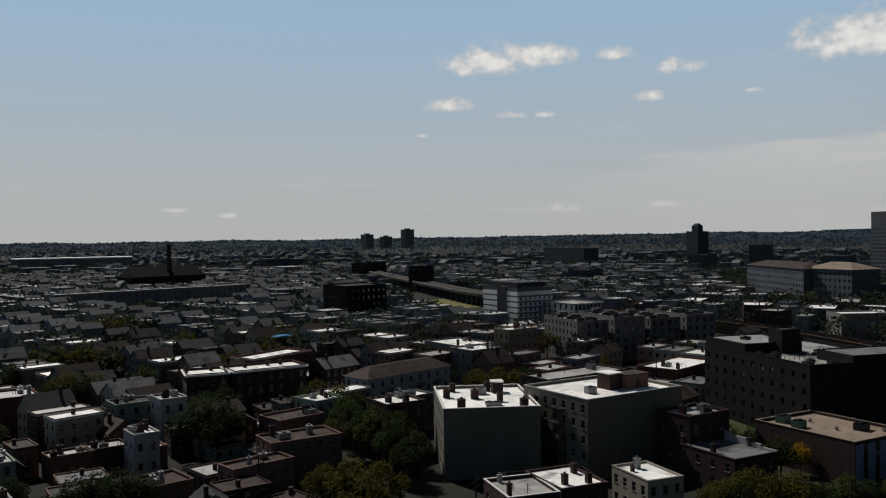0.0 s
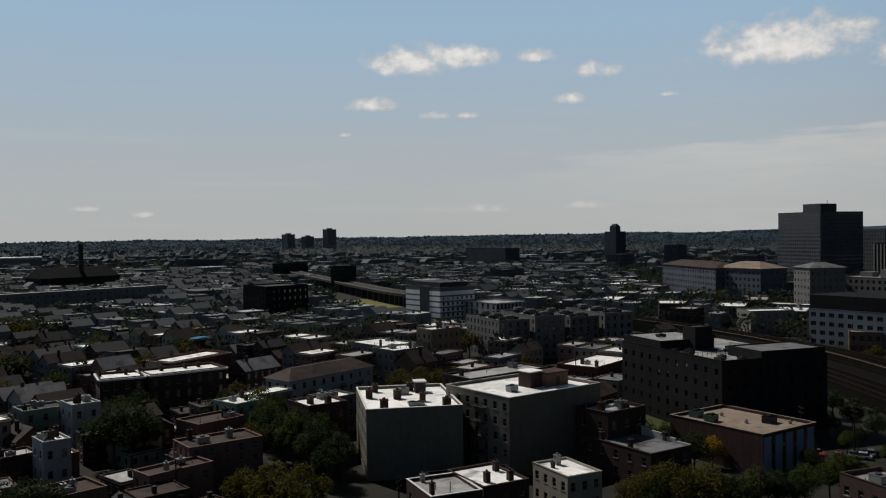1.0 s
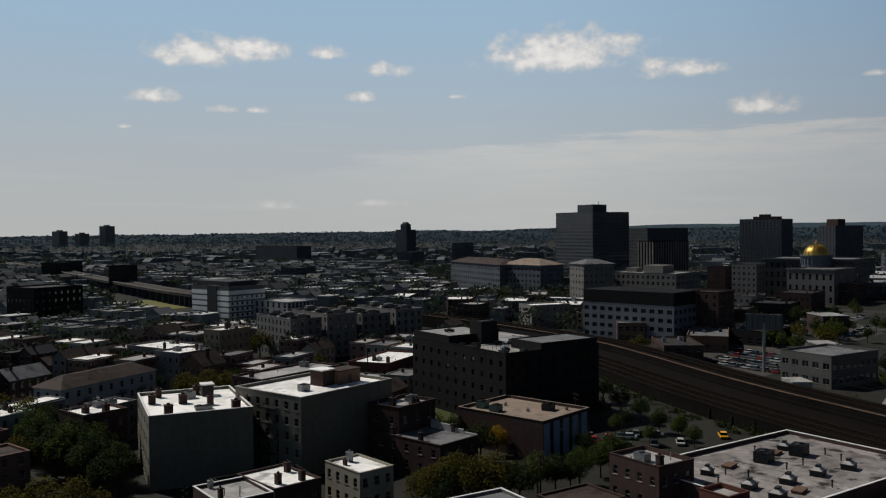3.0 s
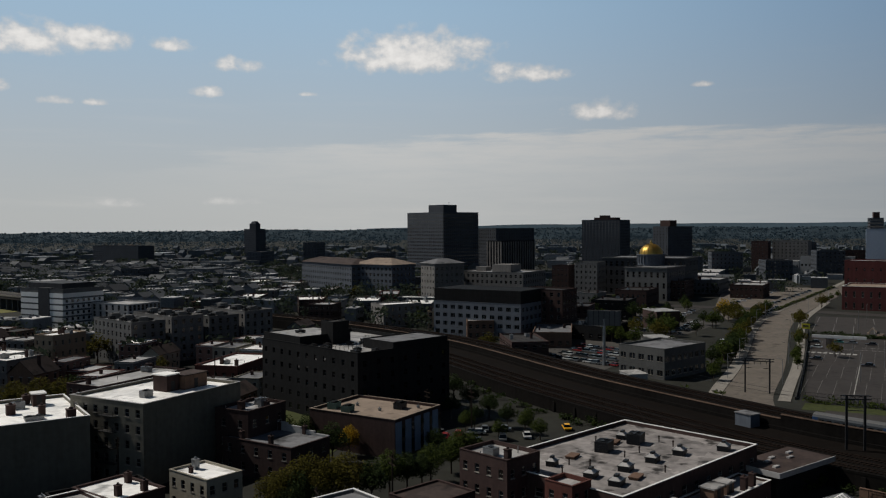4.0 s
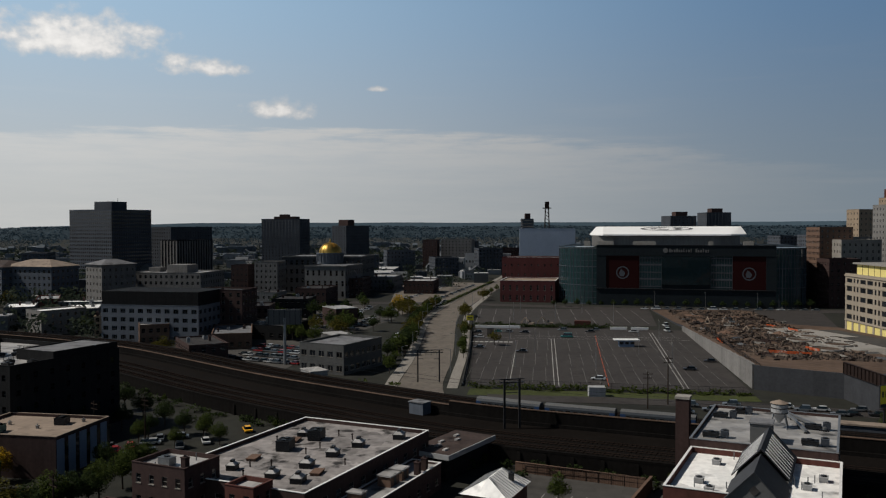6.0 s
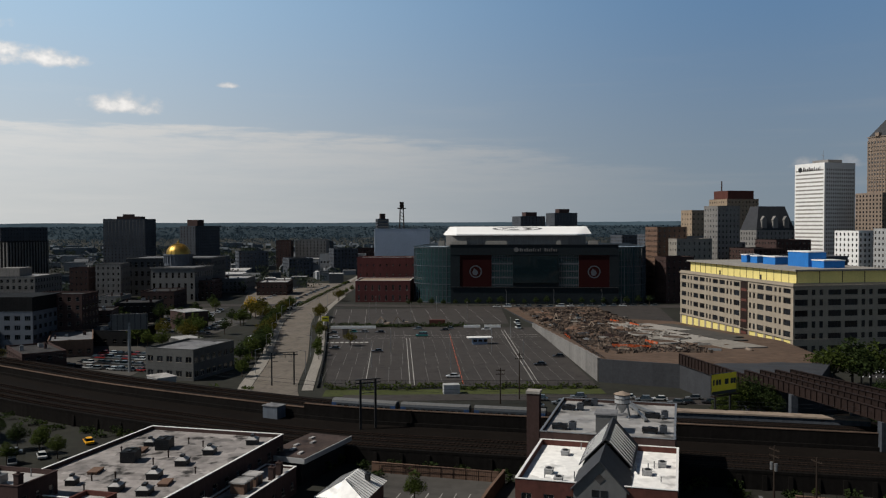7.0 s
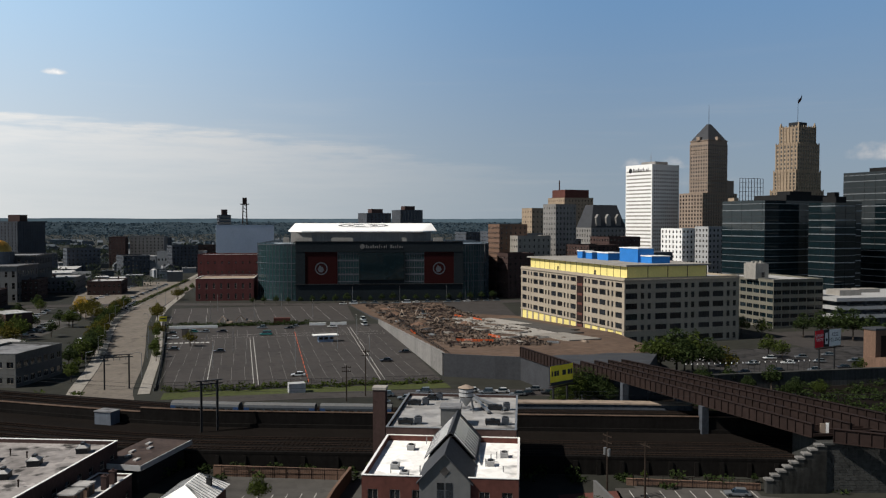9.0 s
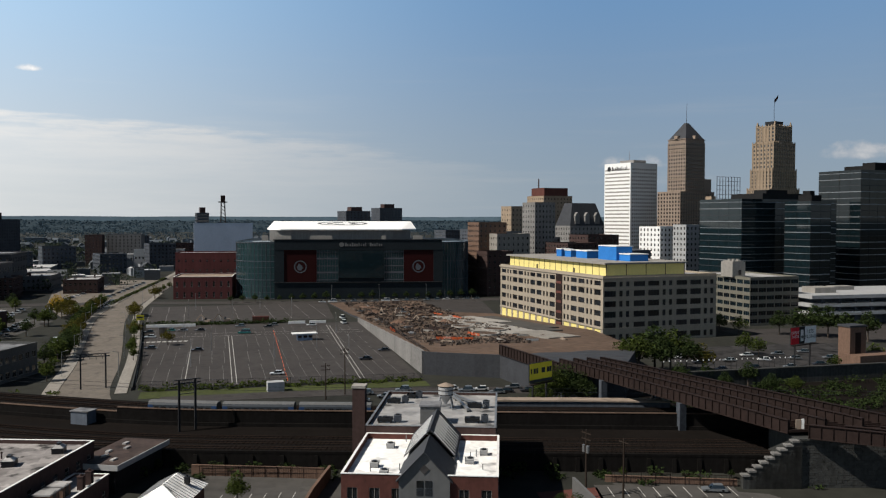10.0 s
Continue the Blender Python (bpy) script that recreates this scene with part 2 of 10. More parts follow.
M = {}
for args in (
    ("ground_earth", (0.034, 0.034, 0.027), 0.95, 0, 0.5, 0.02, 0.3),
    ("asphalt", (0.07, 0.062, 0.058), 0.92, 0, 0.22, 0.05, 0.7),
    ("old_asphalt", (0.1, 0.093, 0.085), 0.92, 0, 0.22, 0.04, 0.5),
    ("concrete", (0.36, 0.33, 0.29), 0.9, 0, 0.25, 0.1, 1.2),
    # raised and blued to put haze on the far towers
    ("dark_concrete", (0.075, 0.084, 0.1), 0.9, 0, 0.35, 0.1, 1.2),
    ("pale_concrete", (0.44, 0.41, 0.37), 0.9, 0, 0.2, 0.1, 1.2),
    ("white_paint", (0.75, 0.74, 0.72), 0.6, 0, 0.12, 0.2, 1.5),
    ("white_roof", (0.95, 0.93, 0.89), 0.58, 0, 0.2, 0.1, 0.8),
    ("membrane", (0.9, 0.89, 0.87), 0.6, 0, 0.05, 0.05, 0.4),
    ("grey_roof", (0.26, 0.26, 0.27), 0.8, 0, 0.25, 0.1, 0.7),
    ("pale_roof", (0.52, 0.5, 0.48), 0.6, 0, 0.3, 0.1, 0.6),
    ("gravel_roof", (0.36, 0.33, 0.315), 0.85, 0, 0.5, 0.1, 0.6),
    ("tan_roof", (0.42, 0.33, 0.26), 0.9, 0, 0.15, 0.1, 0.8),
    ("tar_roof", (0.06, 0.056, 0.055), 0.8, 0, 0.35, 0.1, 0.8),
    ("brown_roof", (0.085, 0.06, 0.052), 0.85, 0, 0.3, 0.15, 1.1),
    ("grass", (0.085, 0.1, 0.03), 0.95, 0, 0.5, 0.06, 0.7),
    ("field_grass", (0.23, 0.22, 0.075), 0.95, 0, 0.4, 0.06, 0.7),
    ("dirt", (0.15, 0.1, 0.072), 0.97, 0, 0.45, 0.05, 0.4),
    ("ballast", (0.013, 0.0105, 0.009), 0.95, 0, 0.4, 0.08, 1.0),
    # shade on the coach sides is put into this dark paint
    ("coach_blue", (0.055, 0.065, 0.078), 0.5, 0, 0.15, 0.3, 1.0),
    ("black_brick", (0.028, 0.028, 0.029), 0.7, 0, 0.3, 0.1, 1.0),
    # haze over the distant school is mixed into this bluish stone
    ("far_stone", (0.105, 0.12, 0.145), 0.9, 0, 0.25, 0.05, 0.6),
    ("pale_cladding", (0.46, 0.52, 0.62), 0.8, 0, 0.12, 0.1, 1.0),
    # near-black: shade of viaduct and embankment put into the stone colour
    ("sooty_stone", (0.015, 0.0135, 0.0125), 0.95, 0, 0.4, 0.1, 1.2),
    ("loft_paint", (0.145, 0.162, 0.19), 0.85, 0, 0.2, 0.1, 1.0),
    ("hall_brick", (0.11, 0.036, 0.035), 0.9, 0, 0.25, 0.15, 1.5),
    # plain darker paint for the two-storey office
    ("dingy_render", (0.115, 0.115, 0.112), 0.9, 0, 0.25, 0.1, 1.0),
    ("red_brick", (0.125, 0.048, 0.038), 0.9, 0, 0.25, 0.15, 1.5),
    ("dark_brick", (0.065, 0.04, 0.036), 0.9, 0, 0.3, 0.15, 1.5),
    ("brown_brick", (0.17, 0.105, 0.075), 0.9, 0, 0.25, 0.1, 1.5),
    ("tan_brick", (0.27, 0.205, 0.145), 0.9, 0, 0.2, 0.1, 1.5),
    ("tower_stone", (0.3, 0.23, 0.18), 0.9, 0, 0.2, 0.1, 1.5),
    ("limestone", (0.4, 0.37, 0.3), 0.85, 0, 0.2, 0.1, 1.2),
    ("grey_stone", (0.22, 0.21, 0.2), 0.9, 0, 0.3, 0.1, 1.2),
    # beige stucco darkened to put shade on the apartment walls
    ("dim_stucco", (0.17, 0.16, 0.13), 0.9, 0, 0.2, 0.1, 1.0),
    # shade on the abutment and the lamp wall is put into this stone
    ("dark_stone", (0.05, 0.05, 0.047), 0.9, 0, 0.4, 0.15, 1.2),
    ("faded_paint", (0.32, 0.31, 0.29), 0.8, 0, 0.4, 0.2, 1.5),
    ("sunlit_road", (0.25, 0.215, 0.18), 0.92, 0, 0.2, 0.06, 0.6),
    ("beige_stucco", (0.3, 0.255, 0.2), 0.9, 0, 0.15, 0.1, 1.0),
    ("cream_siding", (0.34, 0.31, 0.25), 0.8, 0, 0.15, 0.1, 1.0),
    ("white_siding", (0.4, 0.4, 0.4), 0.75, 0, 0.15, 0.1, 1.0),
    ("blue_siding", (0.24, 0.3, 0.4), 0.8, 0, 0.15, 0.1, 1.0),
    ("green_siding", (0.24, 0.3, 0.25), 0.8, 0, 0.15, 0.1, 1.0),
    ("grey_siding", (0.14, 0.14, 0.14), 0.8, 0, 0.15, 0.1, 1.0),
    ("pink_stucco", (0.19, 0.11, 0.09), 0.9, 0, 0.2, 0.1, 1.0),
    ("steel_dark", (0.06, 0.06, 0.063), 0.5, 0.6, 0.25, 0.3, 2.0),
    ("galvanised", (0.4, 0.41, 0.42), 0.45, 0.6, 0.3, 0.3, 2.0),
    ("rust_steel", (0.033, 0.02, 0.017), 0.8, 0.2, 0.45, 0.2, 1.5),
    ("rail_steel", (0.06, 0.038, 0.029), 0.8, 0.1, 0.3, 0.3, 2.0),
    ("timber", (0.04, 0.03, 0.024), 0.9, 0, 0.3, 0.3, 2.0),
    ("bark", (0.09, 0.07, 0.055), 0.95, 0, 0.3, 0.5, 3.0),
    ("yellow_sheathing", (0.72, 0.6, 0.22), 0.8, 0, 0.12, 0.2, 1.2),
    ("livery_blue", (0.03, 0.07, 0.17), 0.5, 0, 0.15, 0.3, 1.0),
    ("blue_wrap", (0.025, 0.17, 0.5), 0.7, 0, 0.15, 0.2, 1.2),
    ("tarpaulin", (0.06, 0.38, 0.75), 0.5, 0, 0.1, 0.4, 2.0),
    ("red_panel", (0.034, 0.008, 0.008), 0.6, 0, 0.15, 0.1, 1.0),
    ("arena_black", (0.022, 0.029, 0.034), 0.6, 0.0, 0.25, 0.1, 0.8),
    ("gold", (0.42, 0.27, 0.07), 0.45, 1.0, 0.12, 0.3, 1.5),
    ("copper_green", (0.2, 0.3, 0.25), 0.8, 0, 0.2, 0.2, 1.0),
    ("slate", (0.05, 0.052, 0.058), 0.7, 0, 0.3, 0.3, 1.5),
    ("rubber", (0.02, 0.02, 0.02), 0.8, 0, 0.2, 0.5, 2.0),
    ("road_paint", (0.6, 0.58, 0.54), 0.8, 0, 0.3, 0.4, 2.0),
    ("orange_plastic", (0.75, 0.13, 0.03), 0.6, 0, 0.15, 0.4, 2.0),
    ("billboard_yellow", (0.8, 0.66, 0.05), 0.6, 0, 0.08, 0.4, 2.0),
    ("billboard_red", (0.6, 0.02, 0.03), 0.6, 0, 0.08, 0.4, 2.0),
    # the two backdrop ridges carry distance haze in their base colour
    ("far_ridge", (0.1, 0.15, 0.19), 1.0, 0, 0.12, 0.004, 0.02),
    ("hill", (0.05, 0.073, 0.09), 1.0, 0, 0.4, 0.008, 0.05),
):
    if args[0].startswith(("beige", "tan_brick", "limestone")):
        keep = 0.95
    elif args[0].startswith(("white_paint", "white_roof", "membrane", "yellow", "blue_wrap", "gold", "billboard")):
        keep = 0.92
    elif args[0].endswith(("brick", "stucco", "siding", "stone", "concrete", "render", "loft_paint", "cladding", "slate", "bark", "timber")) and args[0] not in ("black_brick", "sooty_stone", "concrete", "pale_concrete"):
        keep = 0.75
    else:
        keep = 0.57
    M[args[0]] = mat(args[0], tuple(keep * c for c in args[1]), *args[2:], hue=0.35, spec=1.0 if args[0] in ("white_roof", "pale_roof") else 0.5 if args[0] in ("galvanised", "gold") else 0.04 if args[0] in ("black_brick", "sooty_stone", "ballast", "timber", "arena_black", "red_panel", "hill", "far_ridge", "rail_steel") else 0.18,
                     patch=0.9 if args[0].endswith("_roof") else 0.5 if "asphalt" in args[0] or "road" in args[0] else 0.0, streak=0.25 if args[0].endswith(("brick", "siding", "stucco", "concrete", "stone")) else 0.0)
M["glass_dark"] = glass_mat("glass_dark", (0.012, 0.014, 0.017))
M["glass_blue"] = glass_mat("glass_blue", (0.02, 0.035, 0.05), 0.06, 1.0)
M["glass_teal"] = glass_mat("glass_teal", (0.009, 0.022, 0.024), 0.1, 0.6)
M["glass_black"] = glass_mat("glass_black", (0.004, 0.0085, 0.0105), 0.05, 0.5)


def leaf_mat(name, dark, light):
    """Leaves: each clump its own tone, matt front, some light through the blade."""
    m = island_mat(name, dark, light, 0.9)
    t = m.node_tree
    b = t.nodes["Principled BSDF"]
    b.inputs["Specular IOR Level"].default_value = 0.08
    tr = t.nodes.new("ShaderNodeBsdfTranslucent")
    mix = t.nodes.new("ShaderNodeMixShader")
    mix.inputs[0].default_value = 0.4
    t.links.new(b.inputs["Base Color"].links[0].from_socket, tr.inputs[0])
    t.links.new(b.outputs[0], mix.inputs[1])
    t.links.new(tr.outputs[0], mix.inputs[2])
    t.links.new(mix.outputs[0], t.nodes["Material Output"].inputs[0])
    return m


for nm, c in (("foliage_green", (0.046, 0.062, 0.014)), ("foliage_olive", (0.07, 0.062, 0.012)), ("foliage_dark", (0.027, 0.04, 0.013)), ("foliage_yellow", (0.3, 0.19, 0.012))):
    M[nm] = leaf_mat(nm, tuple(v * 0.5 for v in c), tuple(v * 1.6 for v in c))
# far crowns lifted in tone for the haze over them
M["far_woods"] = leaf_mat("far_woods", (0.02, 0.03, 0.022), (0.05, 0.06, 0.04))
# haze put into the far walls and roofs, strongest in the hazy pair
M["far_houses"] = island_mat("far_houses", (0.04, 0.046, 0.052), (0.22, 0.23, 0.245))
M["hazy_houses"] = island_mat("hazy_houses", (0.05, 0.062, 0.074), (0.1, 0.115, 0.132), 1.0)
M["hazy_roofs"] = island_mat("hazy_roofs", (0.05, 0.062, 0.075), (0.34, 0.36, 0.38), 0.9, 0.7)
# outer woods: bluish haze put into the leaf colour
M["hazed_woods"] = leaf_mat("hazed_woods", (0.03, 0.05, 0.066), (0.038, 0.061, 0.08))
M["debris"] = island_mat("debris", (0.028, 0.018, 0.013), (0.12, 0.088, 0.066), 0.95, 0.35)
M["far_roof_tones"] = island_mat("far_roof_tones", (0.022, 0.025, 0.029), (0.5, 0.49, 0.48), 0.75, 0.62)
M["far_gables"] = island_mat("far_gables", (0.034, 0.038, 0.043), (0.11, 0.118, 0.128))
CARS = [mat("car_paint", c, 0.3, 0.3, 0.05, 0.5, 2.0) for c in ((0.6, 0.6, 0.6), (0.03, 0.03, 0.035), (0.15, 0.16, 0.17), (0.3, 0.03, 0.03), (0.05, 0.09, 0.2), (0.03, 0.16, 0.15))]
TAXI = mat("taxi_paint", (0.8, 0.38, 0.02), 0.4, 0.1, 0.05, 0.5, 2.0)

# ---- builders ----
def mesh_of(bm, *mats, smooth=False):
    me = bpy.data.meshes.new("mesh")
    bm.to_mesh(me)
    bm.free()
    for m in mats:
        me.materials.append(m)
    if smooth:
        me.polygons.foreach_set("use_smooth", [True] * len(me.polygons))
    return me


def raw(verts, faces, mats, idx=None):
    me = bpy.data.meshes.new("mesh")
    me.from_pydata(verts, [], faces)
    for m in mats:
        me.materials.append(m)
    if idx:
        me.polygons.foreach_set("material_index", idx)
    return me


class Boxes:
    """Collects boxes, quads and prisms into one mesh."""

    def __init__(self):
        self.v, self.f, self.i = [], [], []

    def quad(self, a, b, c, d, i=0):
        n = len(self.v)
        self.v += [a, b, c, d]
        self.f.append((n, n + 1, n + 2, n + 3))
        self.i.append(i)

    def poly(self, pts, i=0):
        n = len(self.v)
        self.v += pts
        self.f.append(tuple(range(n, n + len(pts))))
        self.i.append(i)

    def box(self, x0, x1, y0, y1, z0, z1, i=0, m=None):
        p = [(x, y, z) for z in (z0, z1) for x, y in ((x0, y0), (x1, y0), (x1, y1), (x0, y1))]
        if m is not None:
            p = [tuple(m @ Vector(q)) for q in p]
        n = len(self.v)
        self.v += p
        for q in ((0, 3, 2, 1), (4, 5, 6, 7), (0, 1, 5, 4), (1, 2, 6, 5), (2, 3, 7, 6), (3, 0, 4, 7)):
            self.f.append(tuple(n + k for k in q))
            self.i.append(i)

    def prism(self, outline, z0, z1, i=0, top=None):
        """Outline counter-clockwise; top: a second outline at z1."""
        n, k = len(self.v), len(outline)
        top = top or outline
        self.v += [(x, y, z0) for x, y in outline] + [(x, y, z1) for x, y in top]
        self.f += [tuple(range(n + k - 1, n - 1, -1)), tuple(range(n + k, n + 2 * k))]
        self.i += [i, i]
        for a in range(k):
            b = (a + 1) % k
            self.f.append((n + a, n + b, n + k + b, n + k + a))
            self.i.append(i)

    def beam(self, a, b, w, h=None, i=0):
        """A bar of section w by h from a to b."""
        a, b = Vector(a), Vector(b)
        d = b - a
        rot = d.to_track_quat("X", "Z").to_matrix().to_4x4()
        h = h or w
        self.box(0, d.length, -w / 2, w / 2, -h / 2, h / 2, i, Matrix.Translation(a) @ rot)

    def tube(self, a, b, r0, r1, k=8, i=0):
        a, b = Vector(a), Vector(b)
        rot = (b - a).to_track_quat("Z", "Y").to_matrix()
        n = len(self.v)
        for c, r in ((a, r0), (b, r1)):
            for j in range(k):
                t = 2 * math.pi * j / k
                self.v.append(tuple(c + rot @ Vector((r * math.cos(t), r * math.sin(t), 0))))
        for j in range(k):
            self.f.append((n + j, n + (j + 1) % k, n + k + (j + 1) % k, n + k + j))
            self.i.append(i)
        self.f += [tuple(range(n + k - 1, n - 1, -1)), tuple(range(n + k, n + 2 * k))]
        self.i += [i, i]

    def mesh(self, *mats):
        return raw(self.v, self.f, mats, self.i)


def part(name, mesh, parent, label="", m=None):
    if isinstance(mesh, tuple):
        mesh = mesh[0].mesh(*mesh[1:])
    ob = new(name, mesh)
    if parent is not None:
        ob.parent = parent
    if m is not None:
        ob.matrix_basis = m
    if label:
        tagged(ob, label)
    return ob


def thing(name, label, category, m=None, data=None, group="", kind=""):
    ob = new(name, data)
    if m is not None:
        ob.matrix_basis = m
    return tagged(ob, label, category, group, kind)


OCC = []           # footprints taken: x, y, radius
WINDOWS = {}


def window_mesh(w, h, frame_mat, pane_mat, bars=1, sill=True):
    key = (round(w, 2), round(h, 2), frame_mat.name, pane_mat.name, bars, sill)
    if key not in WINDOWS:
        b = Boxes()
        t = 0.07
        b.quad((-w / 2, 0.16, 0), (w / 2, 0.16, 0), (w / 2, 0.16, h), (-w / 2, 0.16, h), 1)
        b.box(-w / 2, w / 2, 0.1, 0.2, 0, t)
        b.box(-w / 2, w / 2, 0.1, 0.2, h - t, h)
        b.box(-w / 2, -w / 2 + t, 0.1, 0.2, t, h - t)
        b.box(w / 2 - t, w / 2, 0.1, 0.2, t, h - t)
        if bars == 1:
            b.box(-w / 2 + t, w / 2 - t, 0.11, 0.19, h / 2 - t / 2, h / 2 + t / 2)
        for k in range(2, bars + 1):
            x = -w / 2 + w * (k - 1) / bars
            b.box(x - t / 2, x + t / 2, 0.11, 0.19, t, h - t)
        if sill:
            b.box(-w / 2 - 0.1, w / 2 + 0.1, -0.08, 0.1, -0.12, 0.0)
        WINDOWS[key] = b.mesh(frame_mat, pane_mat)
    return WINDOWS[key]


def side_frames(w, d):
    """Four sides of a box centred on its base: matrix of each wall (x along it, y inwards), length."""
    return {
        "s": (pose(-w / 2, -d / 2, 0, 0, 0, 0), w), "e": (pose(w / 2, -d / 2, 0, 0, 0, 90), d),
        "n": (pose(w / 2, d / 2, 0, 0, 0, 180), w), "w": (pose(-w / 2, d / 2, 0, 0, 0, 270), d),
    }


def openings(length, n, ww, h, floors, z_first, wh, margin=0.0, storey=None, skip=()):
    st = storey or (h - z_first) / floors
    pitch = (length - 2 * margin) / n
    out = []
    for k in range(floors):
        for j in range(n):
            if (k, j) in skip:
                continue
            x = margin + pitch * (j + 0.5)
            z = z_first + st * k
            out.append((x - ww / 2, x + ww / 2, z, z + wh))
    return out


def wall_sheet(b, m, length, h, holes, deep=0.22, i=0):
    """One wall face with real openings and reveals."""
    xs = sorted({0.0, length, *[round(v, 3) for o in holes for v in o[:2]]})
    zs = sorted({0.0, h, *[round(v, 3) for o in holes for v in o[2:]]})
    boxes = [tuple(round(v, 3) for v in o) for o in holes]
    starts = {}
    for o in boxes:
        starts.setdefault(o[2], []).append(o)

    def q(*pts):
        b.quad(*[tuple(m @ Vector(p)) for p in pts], i)

    for z0, z1 in zip(zs, zs[1:]):
        row = sorted(o for o in boxes if o[2] <= z0 and o[3] >= z1)
        x = 0.0
        for o in row:
            if o[0] > x:
                q((x, 0, z0), (o[0], 0, z0), (o[0], 0, z1), (x, 0, z1))
            x = o[1]
        if x < length:
            q((x, 0, z0), (length, 0, z0), (length, 0, z1), (x, 0, z1))
    for x0, x1, z0, z1 in boxes:
        q((x0, 0, z0), (x1, 0, z0), (x1, deep, z0), (x0, deep, z0))
        q((x0, deep, z1), (x1, deep, z1), (x1, 0, z1), (x0, 0, z1))
        q((x0, 0, z0), (x0, deep, z0), (x0, deep, z1), (x0, 0, z1))
        q((x1, deep, z0), (x1, 0, z0), (x1, 0, z1), (x1, deep, z1))


def building(name, label, x, y, w, d, rot, h, wall, roof, floors=3, bays=(6, 4), win=(1.1, 1.6), first=1.2, parapet=0.6, z0=0.0, frame_mat="concrete",
             pane="glass_dark", bars=1, joined=False, category="building", cornice=None, sides="senw", sill=True, coping=None, group="", skip=(), deep=0.22):
    """A flat-roofed block on a rectangular plan: wall with openings, windows, roof deck, coping; w along its x, d along its y."""
    ob = thing(name, label, category, pose(x, y, z0, 0, 0, rot), group=group)
    OCC.append((x, y, math.hypot(w, d) / 2 * 0.85))
    b, far = Boxes(), Boxes()
    eye = ob.matrix_basis.inverted() @ Vector((0, 0, EYE))
    facing = {"s": eye.y < -d / 2, "n": eye.y > d / 2, "e": eye.x > w / 2, "w": eye.x < -w / 2}
    top = h + parapet
    for s, (m, length) in side_frames(w, d).items():
        n = bays[0] if s in "sn" else bays[1]
        holes = openings(length, n, min(win[0], length / max(n, 1) * 0.92), h, floors, first, win[1], storey=(h - 0.3) / floors, skip=skip) if n and s in sides and floors else []
        wall_sheet(b, m, length, top, holes, deep)
        for x0, x1, za, zb in holes:
            mw = m @ pose((x0 + x1) / 2, 0, za)
            if facing[s] and not joined:
                part("window", window_mesh(x1 - x0, zb - za, M[frame_mat], M[pane], bars, sill), ob, m=mw)
            else:
                hw_, hh_ = (x1 - x0) / 2, zb - za
                far.quad(*[tuple(mw @ Vector(p)) for p in ((-hw_, 0.16, 0), (hw_, 0.16, 0), (hw_, 0.16, hh_), (-hw_, 0.16, hh_))], 1)
                far.quad(*[tuple(mw @ Vector(p)) for p in ((-hw_, 0.13, hh_ / 2 - 0.06), (hw_, 0.13, hh_ / 2 - 0.06), (hw_, 0.13, hh_ / 2 + 0.06), (-hw_, 0.13, hh_ / 2 + 0.06))], 0)
    # inner faces of the parapet
    t = 0.3
    for s, (m, length) in side_frames(w - 2 * t, d - 2 * t).items():
        b.quad(*[tuple(m @ Vector(p)) for p in ((length, 0, h), (0, 0, h), (0, 0, top), (length, 0, top))])
    part("wall", (b, M[wall]), ob)
    c = Boxes()
    o = 0.08
    for x0, x1, y0, y1 in ((-w / 2 - o, w / 2 + o, -d / 2 - o, -d / 2 + t), (-w / 2 - o, w / 2 + o, d / 2 - t, d / 2 + o), (-w / 2 - o, -w / 2 + t, -d / 2 + t, d / 2 - t), (w / 2 - t, w / 2 + o, -d / 2 + t, d / 2 - t)):
        c.box(x0, x1, y0, y1, top, top + 0.1)
    part("coping", (c, M[coping or wall]), ob)
    r = Boxes()
    r.box(-w / 2 + t, w / 2 - t, -d / 2 + t, d / 2 - t, h - 0.25, h)
    part("roof", (r, M[roof]), ob)
    if cornice:
        k = Boxes()
        for e, za, zb in ((0.35, h - 0.1, h + 0.2), (0.6, h + 0.2, h + 0.45)):
            k.box(-w / 2 - e, w / 2 + e, -d / 2 - e, -d / 2, za, zb)
            k.box(-w / 2 - e, -w / 2, -d / 2, d / 2, za, zb)
            k.box(w / 2, w / 2 + e, -d / 2, d / 2, za, zb)
            k.box(-w / 2 - e, w / 2 + e, d / 2, d / 2 + e, za, zb)
        part("cornice", (k, M[cornice]), ob)
    if far.f:
        tagged(part("windows", (far, M[frame_mat], M[pane]), ob), kind="stuff")
    return ob


def on_roof(ob, x, y, z=0.0, rot=0.0):
    """A world pose from a place on a building's plan."""
    return ob.matrix_basis @ pose(x, y, z, 0, 0, rot)


